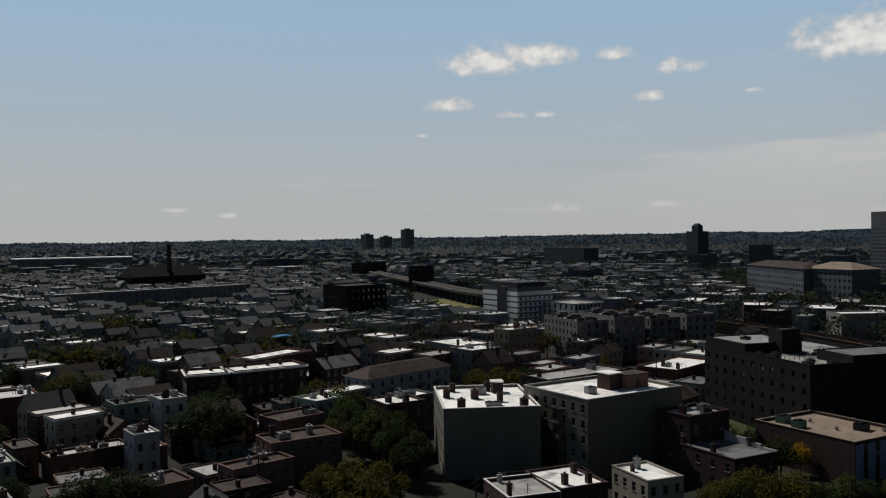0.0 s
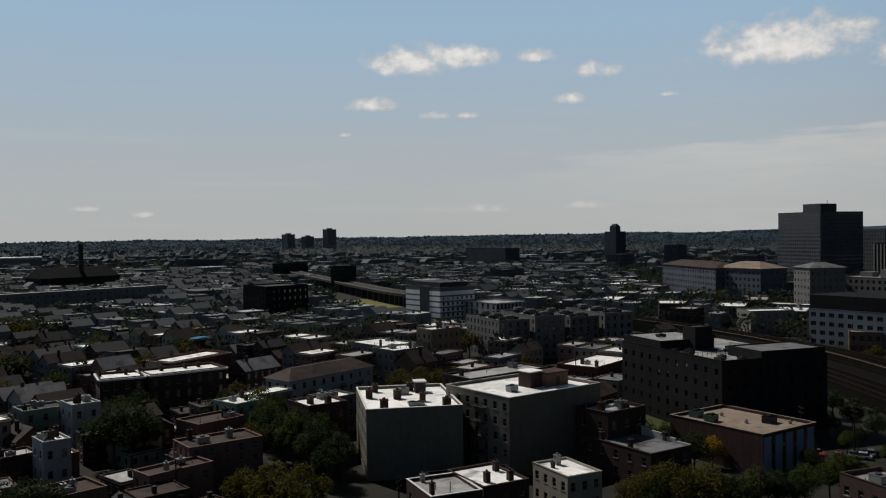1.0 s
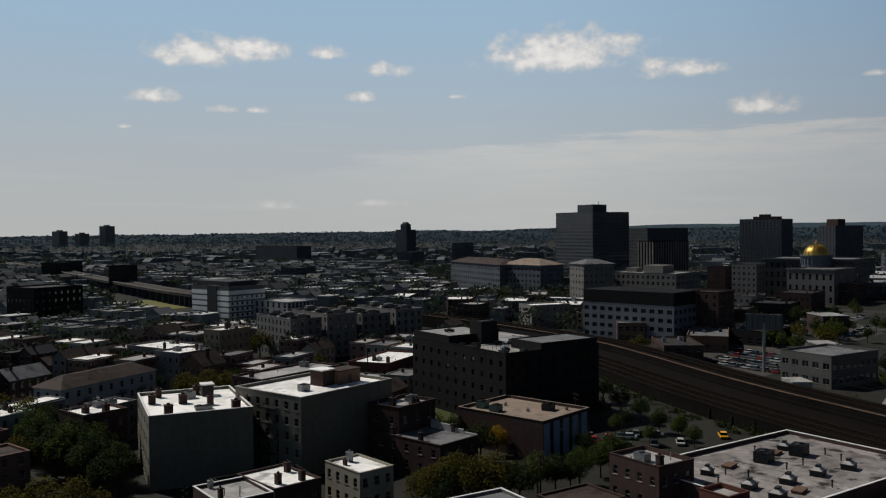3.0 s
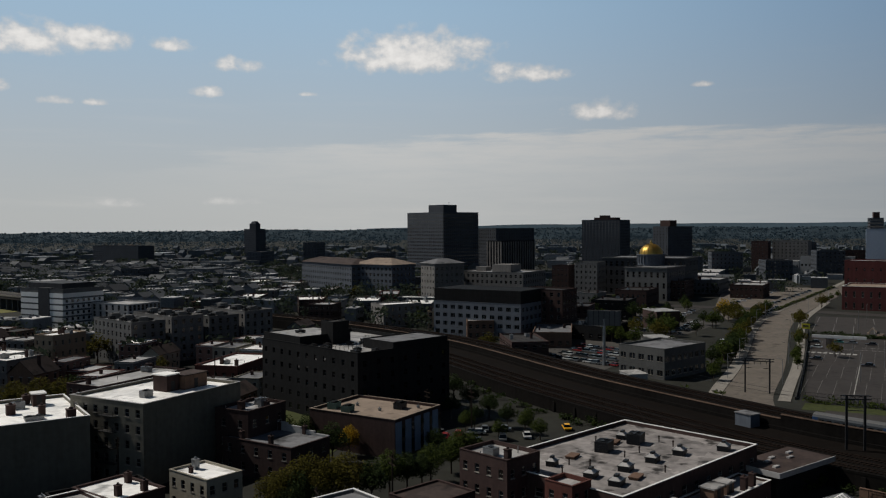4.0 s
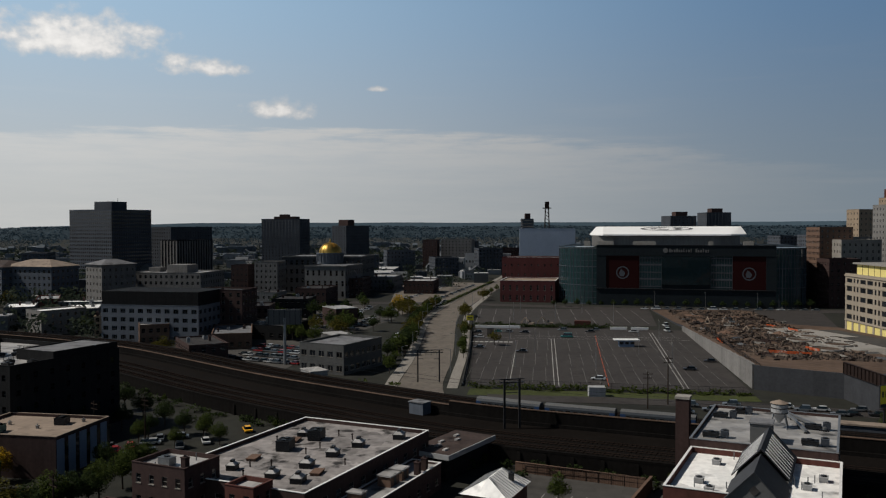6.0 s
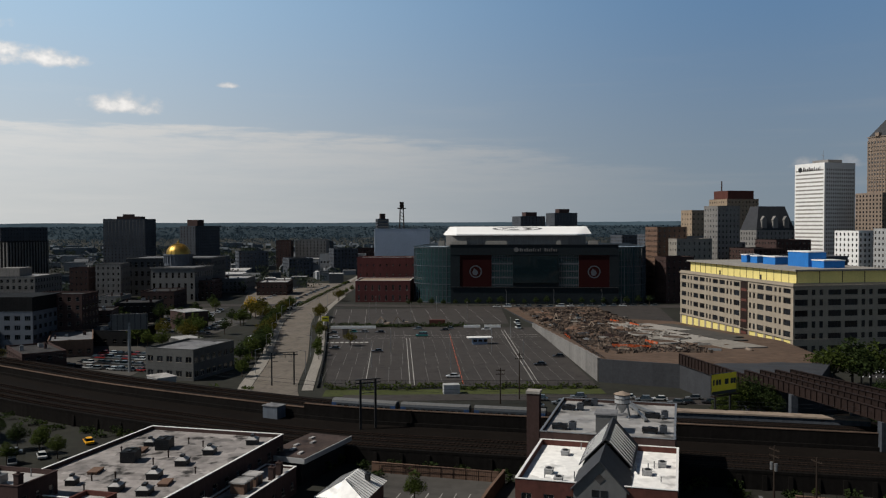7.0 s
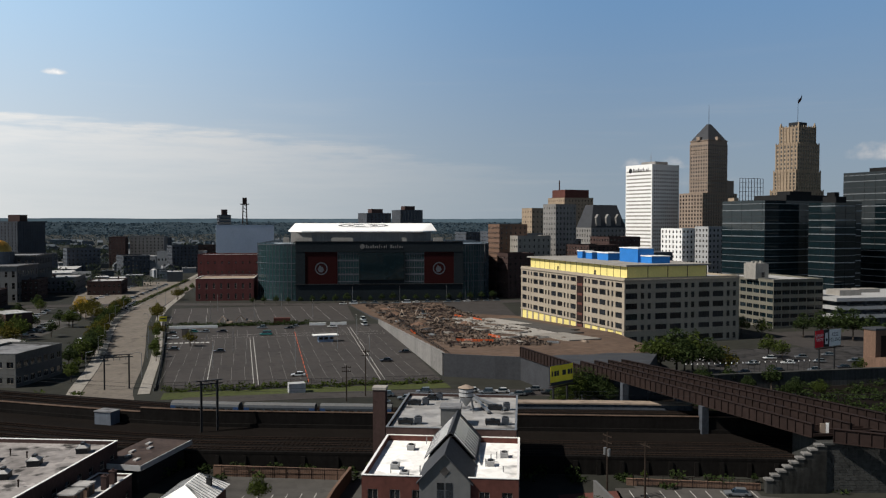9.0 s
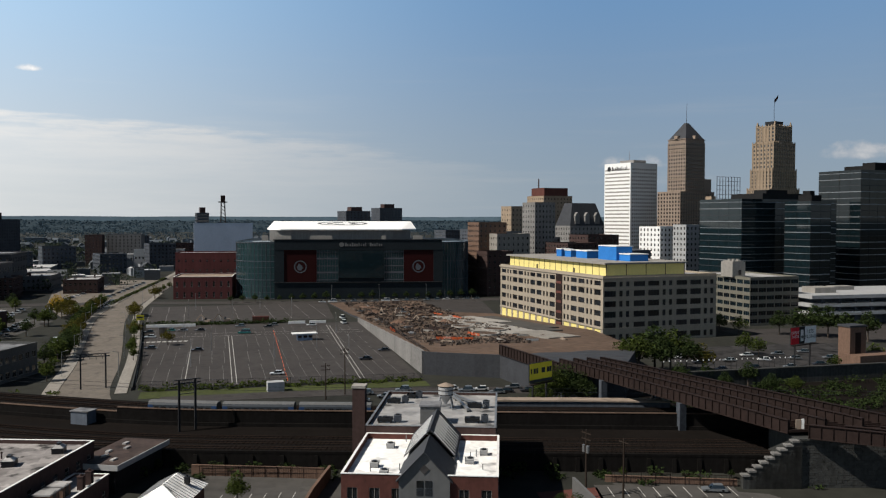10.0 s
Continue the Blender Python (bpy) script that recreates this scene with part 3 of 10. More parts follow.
def house(label, x, y, w, d, rot, h, wall, roof, kind="gable", z0=0.0, rng=random):
    """A small dwelling: gable or flat roof, joined small windows, chimney."""
    ob = thing("house", label, "house", pose(x, y, z0, 0, 0, rot), group="houses of the quarter")
    b, r, win = Boxes(), Boxes(), Boxes()
    floors = max(1, round(h / 3.0))
    for s, (m, length) in side_frames(w, d).items():
        n = max(1, int(length / 2.6))
        holes = openings(length, n, 0.95, h, floors, 0.9, 1.5, storey=(h - 0.2) / floors)
        wall_sheet(b, m, length, h, holes, 0.15)
        for x0, x1, za, zb in holes:
            win.quad(*[tuple(m @ Vector(p)) for p in ((x0, 0.12, za), (x1, 0.12, za), (x1, 0.12, zb), (x0, 0.12, zb))], 1)
            for xa, xb, zc, zd in ((x0 - 0.1, x1 + 0.1, za - 0.12, za), (x0 - 0.1, x1 + 0.1, zb, zb + 0.12)):
                win.box(xa, xb, -0.05, 0.1, zc, zd, 0, m)
    o = 0.35
    if kind == "gable":
        rise = w * rng.uniform(0.3, 0.42)
        for sy in (-1, 1):
            b.poly([(-w / 2 * sy * -1, sy * d / 2, h), (w / 2 * sy * -1, sy * d / 2, h), (0, sy * d / 2, h + rise)])
        e = rise / (w / 2) * o
        for sx in (-1, 1):
            a0, a1 = (sx * (w / 2 + o), -d / 2 - o, h - e), (sx * (w / 2 + o), d / 2 + o, h - e)
            c0, c1 = (0, -d / 2 - o, h + rise), (0, d / 2 + o, h + rise)
            up = Vector((0, 0, 0.18))
            pts = [Vector(p) for p in ((a0, a1, c1, c0) if sx < 0 else (a1, a0, c0, c1))]
            r.quad(*[tuple(p + up) for p in reversed(pts)])
            r.quad(*[tuple(p) for p in pts])
            for k in range(4):
                p, q = pts[k], pts[(k + 1) % 4]
                r.quad(tuple(p), tuple(q), tuple(q + up), tuple(p + up))
    else:
        r.box(-w / 2 - 0.15, w / 2 + 0.15, -d / 2 - 0.15, d / 2 + 0.15, h, h + 0.22)
        for x0, x1, y0, y1 in ((-w / 2 - 0.15, w / 2 + 0.15, -d / 2 - 0.15, -d / 2 + 0.15), (-w / 2 - 0.15, w / 2 + 0.15, d / 2 - 0.15, d / 2 + 0.15), (-w / 2 - 0.15, -w / 2 + 0.15, -d / 2, d / 2), (w / 2 - 0.15, w / 2 + 0.15, -d / 2, d / 2)):
            r.box(x0, x1, y0, y1, h + 0.22, h + 0.5, 1)
        rise = 0.2
    part("wall", (b, M[wall]), ob)
    part("roof", (r, M[roof], M[wall]), ob)
    tagged(part("windows", (win, M["white_siding"], M["glass_dark"]), ob), kind="stuff")
    ch = Boxes()
    cx, cy = rng.uniform(-w / 4, w / 4), rng.uniform(-d / 3, d / 3)
    ch.box(cx - 0.35, cx + 0.35, cy - 0.35, cy + 0.35, h, h + rise + 1.1)
    ch.box(cx - 0.42, cx + 0.42, cy - 0.42, cy + 0.42, h + rise + 1.1, h + rise + 1.25)
    part("chimney", (ch, M["dark_brick"]), ob)
    return ob


def ribbon(name, label, pts, width, z, m, category="road", thick=0.1, kind="structure", z_end=None):
    """A strip along a line of (x, y) points."""
    b = Boxes()
    P_ = [Vector((*p, 0)) for p in pts]
    rows = []
    for k, p in enumerate(P_):
        d = (P_[min(k + 1, len(P_) - 1)] - P_[max(k - 1, 0)]).normalized()
        nrm = Vector((-d.y, d.x, 0))
        zz = z if z_end is None else z + (z_end - z) * k / (len(P_) - 1)
        rows.append((p + nrm * width / 2 + Vector((0, 0, zz)), p - nrm * width / 2 + Vector((0, 0, zz))))
    dn = Vector((0, 0, -thick))
    for (a0, a1), (b0, b1) in zip(rows, rows[1:]):
        b.quad(tuple(a0), tuple(a1), tuple(b1), tuple(b0))
        b.quad(tuple(a1), tuple(a1 + dn), tuple(b1 + dn), tuple(b1))
        b.quad(tuple(a0 + dn), tuple(a0), tuple(b0), tuple(b0 + dn))
        b.quad(tuple(a0 + dn), tuple(b0 + dn), tuple(b1 + dn), tuple(a1 + dn))
    (a0, a1), (b0, b1) = rows[0], rows[-1]
    b.quad(tuple(a0), tuple(a0 + dn), tuple(a1 + dn), tuple(a1))
    b.quad(tuple(b1), tuple(b1 + dn), tuple(b0 + dn), tuple(b0))
    return thing(name, label, category, data=b.mesh(M[m] if isinstance(m, str) else m), kind=kind)


def slab(name, label, outline, z0, z1, m, category="ground", kind="structure", top=None):
    b = Boxes()
    b.prism(outline, z0, z1)
    return thing(name, label, category, data=b.mesh(M[m]), kind=kind)


def smooth_line(pts, n=6):
    """Catmull-Rom through the points."""
    out = []
    p = [np.array(q, float) for q in pts]
    p = [2 * p[0] - p[1], *p, 2 * p[-1] - p[-2]]
    for a, b, c, d in zip(p, p[1:], p[2:], p[3:]):
        for k in range(n):
            t = k / n
            out.append(tuple(0.5 * (2 * b + (c - a) * t + (2 * a - 5 * b + 4 * c - d) * t * t + (3 * b - a - 3 * c + d) * t ** 3)))
    out.append(tuple(p[-2]))
    return out


def offset_line(pts, o):
    """The line moved o metres to its left."""
    q = [Vector(p) for p in pts]
    out = []
    for k, p in enumerate(q):
        d = (q[min(k + 1, len(q) - 1)] - q[max(k - 1, 0)]).normalized()
        out.append((p.x - d.y * o, p.y + d.x * o))
    return out


# trees: a few grown once, then copied
def grow_tree(name, label, height, spread, leaf, seed, n=900, blade=1.0):
    rng = random.Random(seed)
    ob = thing(name, label, "tree", pose(0, 0, 0), group="trees of the quarter")
    b = Boxes()
    th = height * 0.38
    b.tube((0, 0, -0.3), (0, 0, th), height * 0.028, height * 0.018, 7)
    hubs = []
    for k in range(7):
        a, e = k * 0.9 + rng.uniform(-0.3, 0.3), rng.uniform(0.5, 1.1)
        ln = height * rng.uniform(0.22, 0.4)
        tip = (math.cos(a) * math.cos(e) * ln * spread, math.sin(a) * math.cos(e) * ln * spread, th * rng.uniform(0.8, 1.0) + math.sin(e) * ln)
        b.tube((0, 0, th * 0.85), tip, height * 0.014, height * 0.005, 5)
        hubs.append(Vector(tip))
    hubs.append(Vector((0, 0, height * 0.8)))
    part("trunk", (b, M["bark"]), ob)
    c = Boxes()
    for k in range(n):
        hub = hubs[rng.randrange(len(hubs))]
        d = Vector((rng.gauss(0, 1), rng.gauss(0, 1), rng.gauss(0, 0.8)))
        d.normalize()
        p = hub + d * height * 0.2 * rng.uniform(0.35, 1.0) ** 0.6
        p.z = max(p.z, height * 0.2)
        s = height * rng.uniform(0.015, 0.034) * blade
        r = Euler((rng.uniform(-0.9, 0.9), rng.uniform(-0.9, 0.9), rng.uniform(0, 6.3))).to_matrix()
        pts = [p + r @ Vector(q) * s for q in ((-1, -0.6, 0), (0.2, -0.9, 0.2), (1, 0.1, 0), (0.3, 0.9, 0.25), (-0.8, 0.6, 0.1))]
        c.poly([tuple(q) for q in pts])
    part("crown", (c, M[leaf]), ob)
    return ob


TREES = {}
for key, lab, hh, sp, leaf, sd in (
    ("green", "broad green street tree with a dense crown", 10, 1.0, "foliage_green", 1), ("dark", "dark green tree with a full crown", 12, 1.05, "foliage_dark", 2),
    ("olive", "olive green tree turning towards autumn", 11, 1.1, "foliage_olive", 3), ("yellow", "tree with bright yellow autumn leaves", 8, 0.9, "foliage_yellow", 4),
    ("slim", "slim young green street tree", 7, 0.7, "foliage_green", 5),
):
    TREES[key] = (grow_tree("tree", lab, hh, sp, leaf, sd, 900, 1.1), hh)
    TREES["near " + key] = (grow_tree("tree", lab, hh, sp, leaf, sd + 10, 3400, 0.62), hh)
USED_TREE = set()


def tree(key, x, y, h, z=0.0):
    if math.hypot(x, y) < 265:
        key = "near " + key
    src, hh = TREES[key]
    s = h / hh
    m = pose(x, y, z, 0, 0, (x * 37 + y * 91) % 360) @ Matrix.Scale(s, 4)
    if key not in USED_TREE:
        USED_TREE.add(key)
        src.matrix_basis = m
        return src
    o = copy_thing(src, pose(0, 0, 0))
    o.matrix_basis = m
    return o

# ---- ground, roads, railway ----
def at_corner(x, y, w, d, rot):
    """Centre of a w by d plan whose local lower left corner stands at x, y."""
    a = radians(rot)
    return (x + math.cos(a) * w / 2 - math.sin(a) * d / 2, y + math.sin(a) * w / 2 + math.cos(a) * d / 2)


gb = Boxes()
gb.prism([(4800 * math.cos(k * math.pi / 48), 4800 * math.sin(k * math.pi / 48)) for k in range(96)], -2.0, 0.0)
thing("ground", "dark earth, yards and scrub between the city blocks", "ground", data=gb.mesh(M["ground_earth"]), kind="structure")

# far ridge, wooded, with an uneven crest, distance haze tinted into its colour
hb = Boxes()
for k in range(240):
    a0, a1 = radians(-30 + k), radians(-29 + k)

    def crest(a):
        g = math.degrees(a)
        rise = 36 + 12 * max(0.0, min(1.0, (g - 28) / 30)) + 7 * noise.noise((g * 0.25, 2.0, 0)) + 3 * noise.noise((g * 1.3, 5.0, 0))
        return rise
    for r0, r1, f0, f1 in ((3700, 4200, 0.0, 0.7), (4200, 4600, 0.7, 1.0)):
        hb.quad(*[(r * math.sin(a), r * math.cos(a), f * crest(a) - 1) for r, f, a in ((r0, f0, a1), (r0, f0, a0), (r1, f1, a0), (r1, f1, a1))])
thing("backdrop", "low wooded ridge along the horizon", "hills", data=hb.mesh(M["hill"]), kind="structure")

# a second, higher ridge behind it, its blue painted in as distance haze
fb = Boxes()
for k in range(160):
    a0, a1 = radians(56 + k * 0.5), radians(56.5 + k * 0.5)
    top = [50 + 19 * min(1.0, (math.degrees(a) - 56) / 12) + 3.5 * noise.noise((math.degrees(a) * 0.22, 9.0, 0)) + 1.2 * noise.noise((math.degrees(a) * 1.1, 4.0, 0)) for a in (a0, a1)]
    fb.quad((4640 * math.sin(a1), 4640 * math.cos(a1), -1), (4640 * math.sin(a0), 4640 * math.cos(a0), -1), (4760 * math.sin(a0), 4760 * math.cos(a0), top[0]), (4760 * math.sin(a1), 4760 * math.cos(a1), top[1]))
thing("backdrop", "far ridge in haze-blue colour closing the horizon", "hills", data=fb.mesh(M["far_ridge"]), kind="structure")

# parking lots, street, railway strip
slab("parking_lot", "grey asphalt parking lot with painted stalls", [(259, -58), (414, -61), (420, 39.6), (384, 36.8), (321, 31.6), (266, 27)], 0.0, 0.06, "asphalt", "parking lot")
slab("parking_lot", "upper asphalt parking lot before the arena", [(430, -50), (515, -55), (511, 46), (436, 41)], 0.0, 0.06, "asphalt", "parking lot")
slab("parking_lot", "dark asphalt lot beside the building site", [(440, -112), (512, -112), (505, -150), (425, -135)], 0.0, 0.06, "asphalt", "parking lot")
slab("parking_lot", "sunlit parking lot beyond the street", [(470, 86), (535, 72), (640, 66), (745, 58), (745, 98), (706, 132), (538, 106)], 0.0, 0.05, "sunlit_road", "parking lot")
street = smooth_line([(232, 36), (262, 42), (309, 45), (351, 49), (406, 55), (450, 59), (500, 60.5), (580, 57.5), (680, 51), (757, 47), (1000, 36), (1400, 24)])
ribbon("road", "wide sunlit street running towards the horizon", street, 14, 0.1, "sunlit_road")
ribbon("pavement", "pale concrete pavement along the parking lot", smooth_line([(258, 31.5), (290, 33.4), (321, 35.2), (384, 40.4), (439, 46.2), (504, 50), (609, 48)]), 3.4, 0.16, "concrete", "pavement")
ribbon("pavement", "pale concrete pavement on the tree-lined side", offset_line(street[4:], 9.2), 4, 0.16, "concrete", "pavement")
ribbon("road", "cross street before the arena", [(545, 330), (540, 60), (520, -40), (512, -200), (500, -500)], 16, 0.09, "asphalt")
ribbon("road", "service road beside the railway", smooth_line([(246, 20), (245, -30), (238, -75), (222, -120)]), 9, 0.08, "asphalt")
# embankment of the old freight line, now a building site
eb = Boxes()
EDGE_X = (218, 257, 268, 322, 425, 440, 512)
EDGE_LO = (-107, -130, -133, -144, -135, -112, -112)
EDGE_HI = (-88, -82, -61, -61.5, -62, -60, -56)


def site_z(x):
    return float(np.interp(x, (218, 257, 268, 414, 512), (9.4, 7.4, 7.2, 1.2, 0.3)))


cols = []
for x in np.linspace(218, 512, 62):
    lo_, hi_ = float(np.interp(x, EDGE_X, EDGE_LO)), float(np.interp(x, EDGE_X, EDGE_HI))
    cols.append([(float(x), lo_ + (hi_ - lo_) * j / 14, site_z(x) + (0.45 * noise.noise((x * 0.12, (lo_ + (hi_ - lo_) * j / 14) * 0.12, 0.0)) if 0 < j < 14 else 0.0)) for j in range(15)])
for c0, c1 in zip(cols, cols[1:]):
    for j in range(14):
        eb.quad(c0[j], c1[j], c1[j + 1], c0[j + 1], 1 if c0[0][0] < 256 else 0)
    for p, q_ in ((c0[0], c1[0]), (c1[14], c0[14])):
        eb.quad((p[0], p[1], 0), (q_[0], q_[1], 0), q_, p, 1)
for c0, flip in ((cols[0], True), (cols[-1], False)):
    for j in range(14):
        p, q_ = (c0[j + 1], c0[j]) if flip else (c0[j], c0[j + 1])
        eb.quad((p[0], p[1], 0), (q_[0], q_[1], 0), q_, p, 1)
thing("building_site", "brown dirt plateau of a building site above the lot", "building site", data=eb.mesh(M["dirt"], M["slate"]), kind="structure")

# railway viaduct
VIA = smooth_line([(338, 490), (331, 430), (333, 365), (333, 305), (322, 247), (304, 193), (284, 153), (240, 92), (214, 49), (198, 18), (188, -14), (176, -58), (160, -115), (138, -190), (110, -290)])
ribbon("viaduct", "dark concrete railway viaduct on a long curve", offset_line(VIA, 10.5), 13, 4.2, "sooty_stone", "viaduct", 4.2)
ribbon("viaduct_deck", "dark deck of the viaduct overhanging its piers", offset_line(VIA, 12), 14.4, 5.0, "sooty_stone", "viaduct", 0.8)
LOW = [p for p in offset_line(VIA, -9) if p[1] < 215]
ribbon("embankment", "dark walled embankment carrying the lower tracks", offset_line(LOW, 3), 21.4, 3.2, "sooty_stone", "embankment", 3.2)
ribbon("railway", "dark ballasted bed of the lower tracks", offset_line(LOW, 3), 20.6, 3.4, "ballast", "railway", 0.2)
LOW_EDGE = offset_line(LOW, -7.5)
ribbon("parapet", "low stained kerb along the embankment", LOW_EDGE, 0.5, 3.65, "sooty_stone", "wall", 0.5)

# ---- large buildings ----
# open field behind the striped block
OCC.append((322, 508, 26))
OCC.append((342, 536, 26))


# ---- arena ----
def arena():
    ob = thing("arena", "large black sports arena with glass corner drums and a white roof", "arena", pose(536, -74, 0, 0, 0, -8.1))
    OCC.append((590, -80, 95))
    body = Boxes()
    body.box(2, 108, -57, 49, 0, 36.8)
    body.box(28, 108, 49, 75.5, 0, 36.4)
    body.box(20, 108, -75.5, -57, 0, 36.4)
    body.box(0.6, 2, -57, 49, 0, 10.5)          # dark plinth floor
    body.box(0.2, 2, -57, 49, 31.2, 37.6)       # fascia over the screen
    for y in (46.0, -54.5):
        body.box(0.4, 2, y - 3.0, y + 3.0, 10.5, 31.2)
    part("body", (body, M["arena_black"]), ob)
    ledge = Boxes()
    for z in (10.5, 37.6):
        ledge.box(-0.2, 1.0, -57.5, 49.5, z, z + 0.35)
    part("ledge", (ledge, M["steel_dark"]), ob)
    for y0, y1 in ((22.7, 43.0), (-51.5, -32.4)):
        p = Boxes()
        p.box(0.9, 2, y0, y1, 10.8, 33.0)
        banner = part("banner", (p, M["red_panel"]), ob, "large dark red banner panel")
        # plain round emblem
        e = Boxes()
        c, zc = (y0 + y1) / 2, 20.6
        for k in range(20):
            t0, t1 = 2 * math.pi * k / 20, 2 * math.pi * (k + 1) / 20
            e.quad(*[(0.85, c + r * math.cos(t), zc + r * math.sin(t)) for r, t in ((3.3, t0), (4.0, t0), (4.0, t1), (3.3, t1))])
        e.quad((0.85, c + 2.2, zc - 0.6), (0.85, c - 1.8, zc - 1.2), (0.85, c - 1.0, zc + 0.6), (0.85, c + 1.0, zc + 2.2))
        e.quad((0.84, c + 1.6, zc - 2.2), (0.84, c - 0.6, zc - 2.4), (0.84, c - 1.4, zc - 0.9), (0.84, c + 2.0, zc - 0.4))
        part("emblem", (e, M["dark_concrete"]), banner, "pale round emblem")
    scr = Boxes()
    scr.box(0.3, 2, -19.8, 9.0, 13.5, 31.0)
    part("screen", (scr, M["glass_black"]), ob, "dark switched-off video screen")
    # glazed bays with floor bands on either side of the screen
    for y0, y1 in ((9.2, 22.6), (-32.3, -20.0)):
        g = Boxes()
        g.box(1.2, 2, y0, y1, 10.8, 31.1)
        bay = part("glazed_bay", (g, M["glass_teal"]), ob)
        f = Boxes()
        for k in range(5):
            z = 12 + k * 4.4
            f.box(1.0, 1.25, y0, y1, z, z + (1.0 if k % 2 else 0.5))
        for k in range(9):
            y = y0 + (y1 - y0) * k / 8
            f.box(1.02, 1.2, y - 0.1, y + 0.1, 10.8, 31.1)
        part("mullions", (f, M["dark_concrete"]), bay)
    # lettering over the door, kept as plain bars beside a disc
    letters = Boxes()
    for k, wd in enumerate((1.1, 0.7, 1.0, 1.0, 1.0, 0.8, 0.6, 0.5, 0.9, 0.5, 0, 1.1, 0.9, 0.9, 0.6, 0.9, 0.7)):
        y = 4.8 - k * 1.42
        if wd:
            letters.box(-0.1, 0.25, y - wd, y, 33.5, 35.0 + (0.7 if k in (0, 3, 6, 9, 11, 14) else 0))
    part("sign", (letters, M["grey_siding"]), ob, "pale lettering reduced to bars")
    disc = Boxes()
    disc.tube((-0.1, 6.9, 34.6), (0.25, 6.9, 34.6), 1.5, 1.5, 16)
    part("sign_disc", (disc, M["grey_siding"]), ob)
    # corner drums of glass: rings of mullions round a glazed cylinder
    for cy, r, a0, a1 in ((49.0, 27.0, 90, 180), (-57.0, 19.0, 180, 270)):
        g, f = Boxes(), Boxes()
        n = 16
        cx = r + 1.0
        ring = [(cx + r * math.cos(radians(a0 + (a1 - a0) * k / n)), cy + r * math.sin(radians(a0 + (a1 - a0) * k / n))) for k in range(n + 1)]
        for (xa, ya), (xb, yb) in zip(ring, ring[1:]):
            g.quad((xa, ya, 0), (xb, yb, 0), (xb, yb, 36.4), (xa, ya, 36.4))
            f.beam((xa, ya, 0), (xa, ya, 36.4), 0.35)
            for k in range(10):
                f.beam((xa, ya, 0.6 + k * 3.9), (xb, yb, 0.6 + k * 3.9), 0.45 if k % 3 == 0 else 0.2)
        g.poly([(x, y, 36.4) for x, y in ring] + [(cx, cy, 36.4)])
        drum = part("glass_drum", (g, M["glass_teal"]), ob, "curved teal glass corner drum")
        part("mullions", (f, M["dark_concrete"]), drum)
    # storey behind the parapet, and the white roof plate with chamfered ends
    mid = Boxes()
    mid.prism([(22, -38), (100, -38), (106, -10), (106, 22), (100, 54), (22, 54), (16, 40), (16, -26)], 36.8, 43.6)
    part("clerestory", (mid, M["grey_stone"]), ob)
    roof = Boxes()
    out = [(12, -32), (32, -42.5), (100, -42.5), (112, -20), (112, 34), (100, 56.5), (32, 56.5), (12, 46)]
    inn = [(60, -36), (63, -41), (70, -41), (74, -30), (74, 44), (70, 55), (63, 55), (60, 50)]
    roof.prism(out, 43.6, 44.4)
    roof.prism(out, 44.4, 49.3, 0, inn)
    rp = part("roof", (roof, M["membrane"]), ob, "broad white membrane roof")
    mark = Boxes()
    for k in range(40):
        t0, t1 = 2 * math.pi * k / 40, 2 * math.pi * (k + 1) / 40
        for r0, r1 in ((0.86, 1.0), (0.4, 0.62)):
            if r0 < 0.5 and k % 8 > 4:
                continue
            mark.quad(*[(44 + 11 * r * math.cos(t), 7 + 17 * r * math.sin(t), 44.6 + (32 + 11 * r * math.cos(t)) * 4.9 / 48) for r, t in ((r0, t0), (r1, t0), (r1, t1), (r0, t1))])
    part("roof_mark", (mark, M["grey_roof"]), rp, "grey oval painted on the roof")
    for x, y, w, d in ((8, 44, 3, 10), (8, 20, 2, 14), (9, -20, 2, 3), (8, -42, 3, 6), (12, 56, 4, 4)):
        u = Boxes()
        u.box(x, x + w, y - d / 2, y + d / 2, 36.8, 39.6)
        u.box(x + 0.3, x + w - 0.3, y - d / 2 + 0.3, y + d / 2 - 0.3, 39.6, 40.1)
        part("plant_box", (u, M["pale_concrete"]), ob)
    return ob


arena()


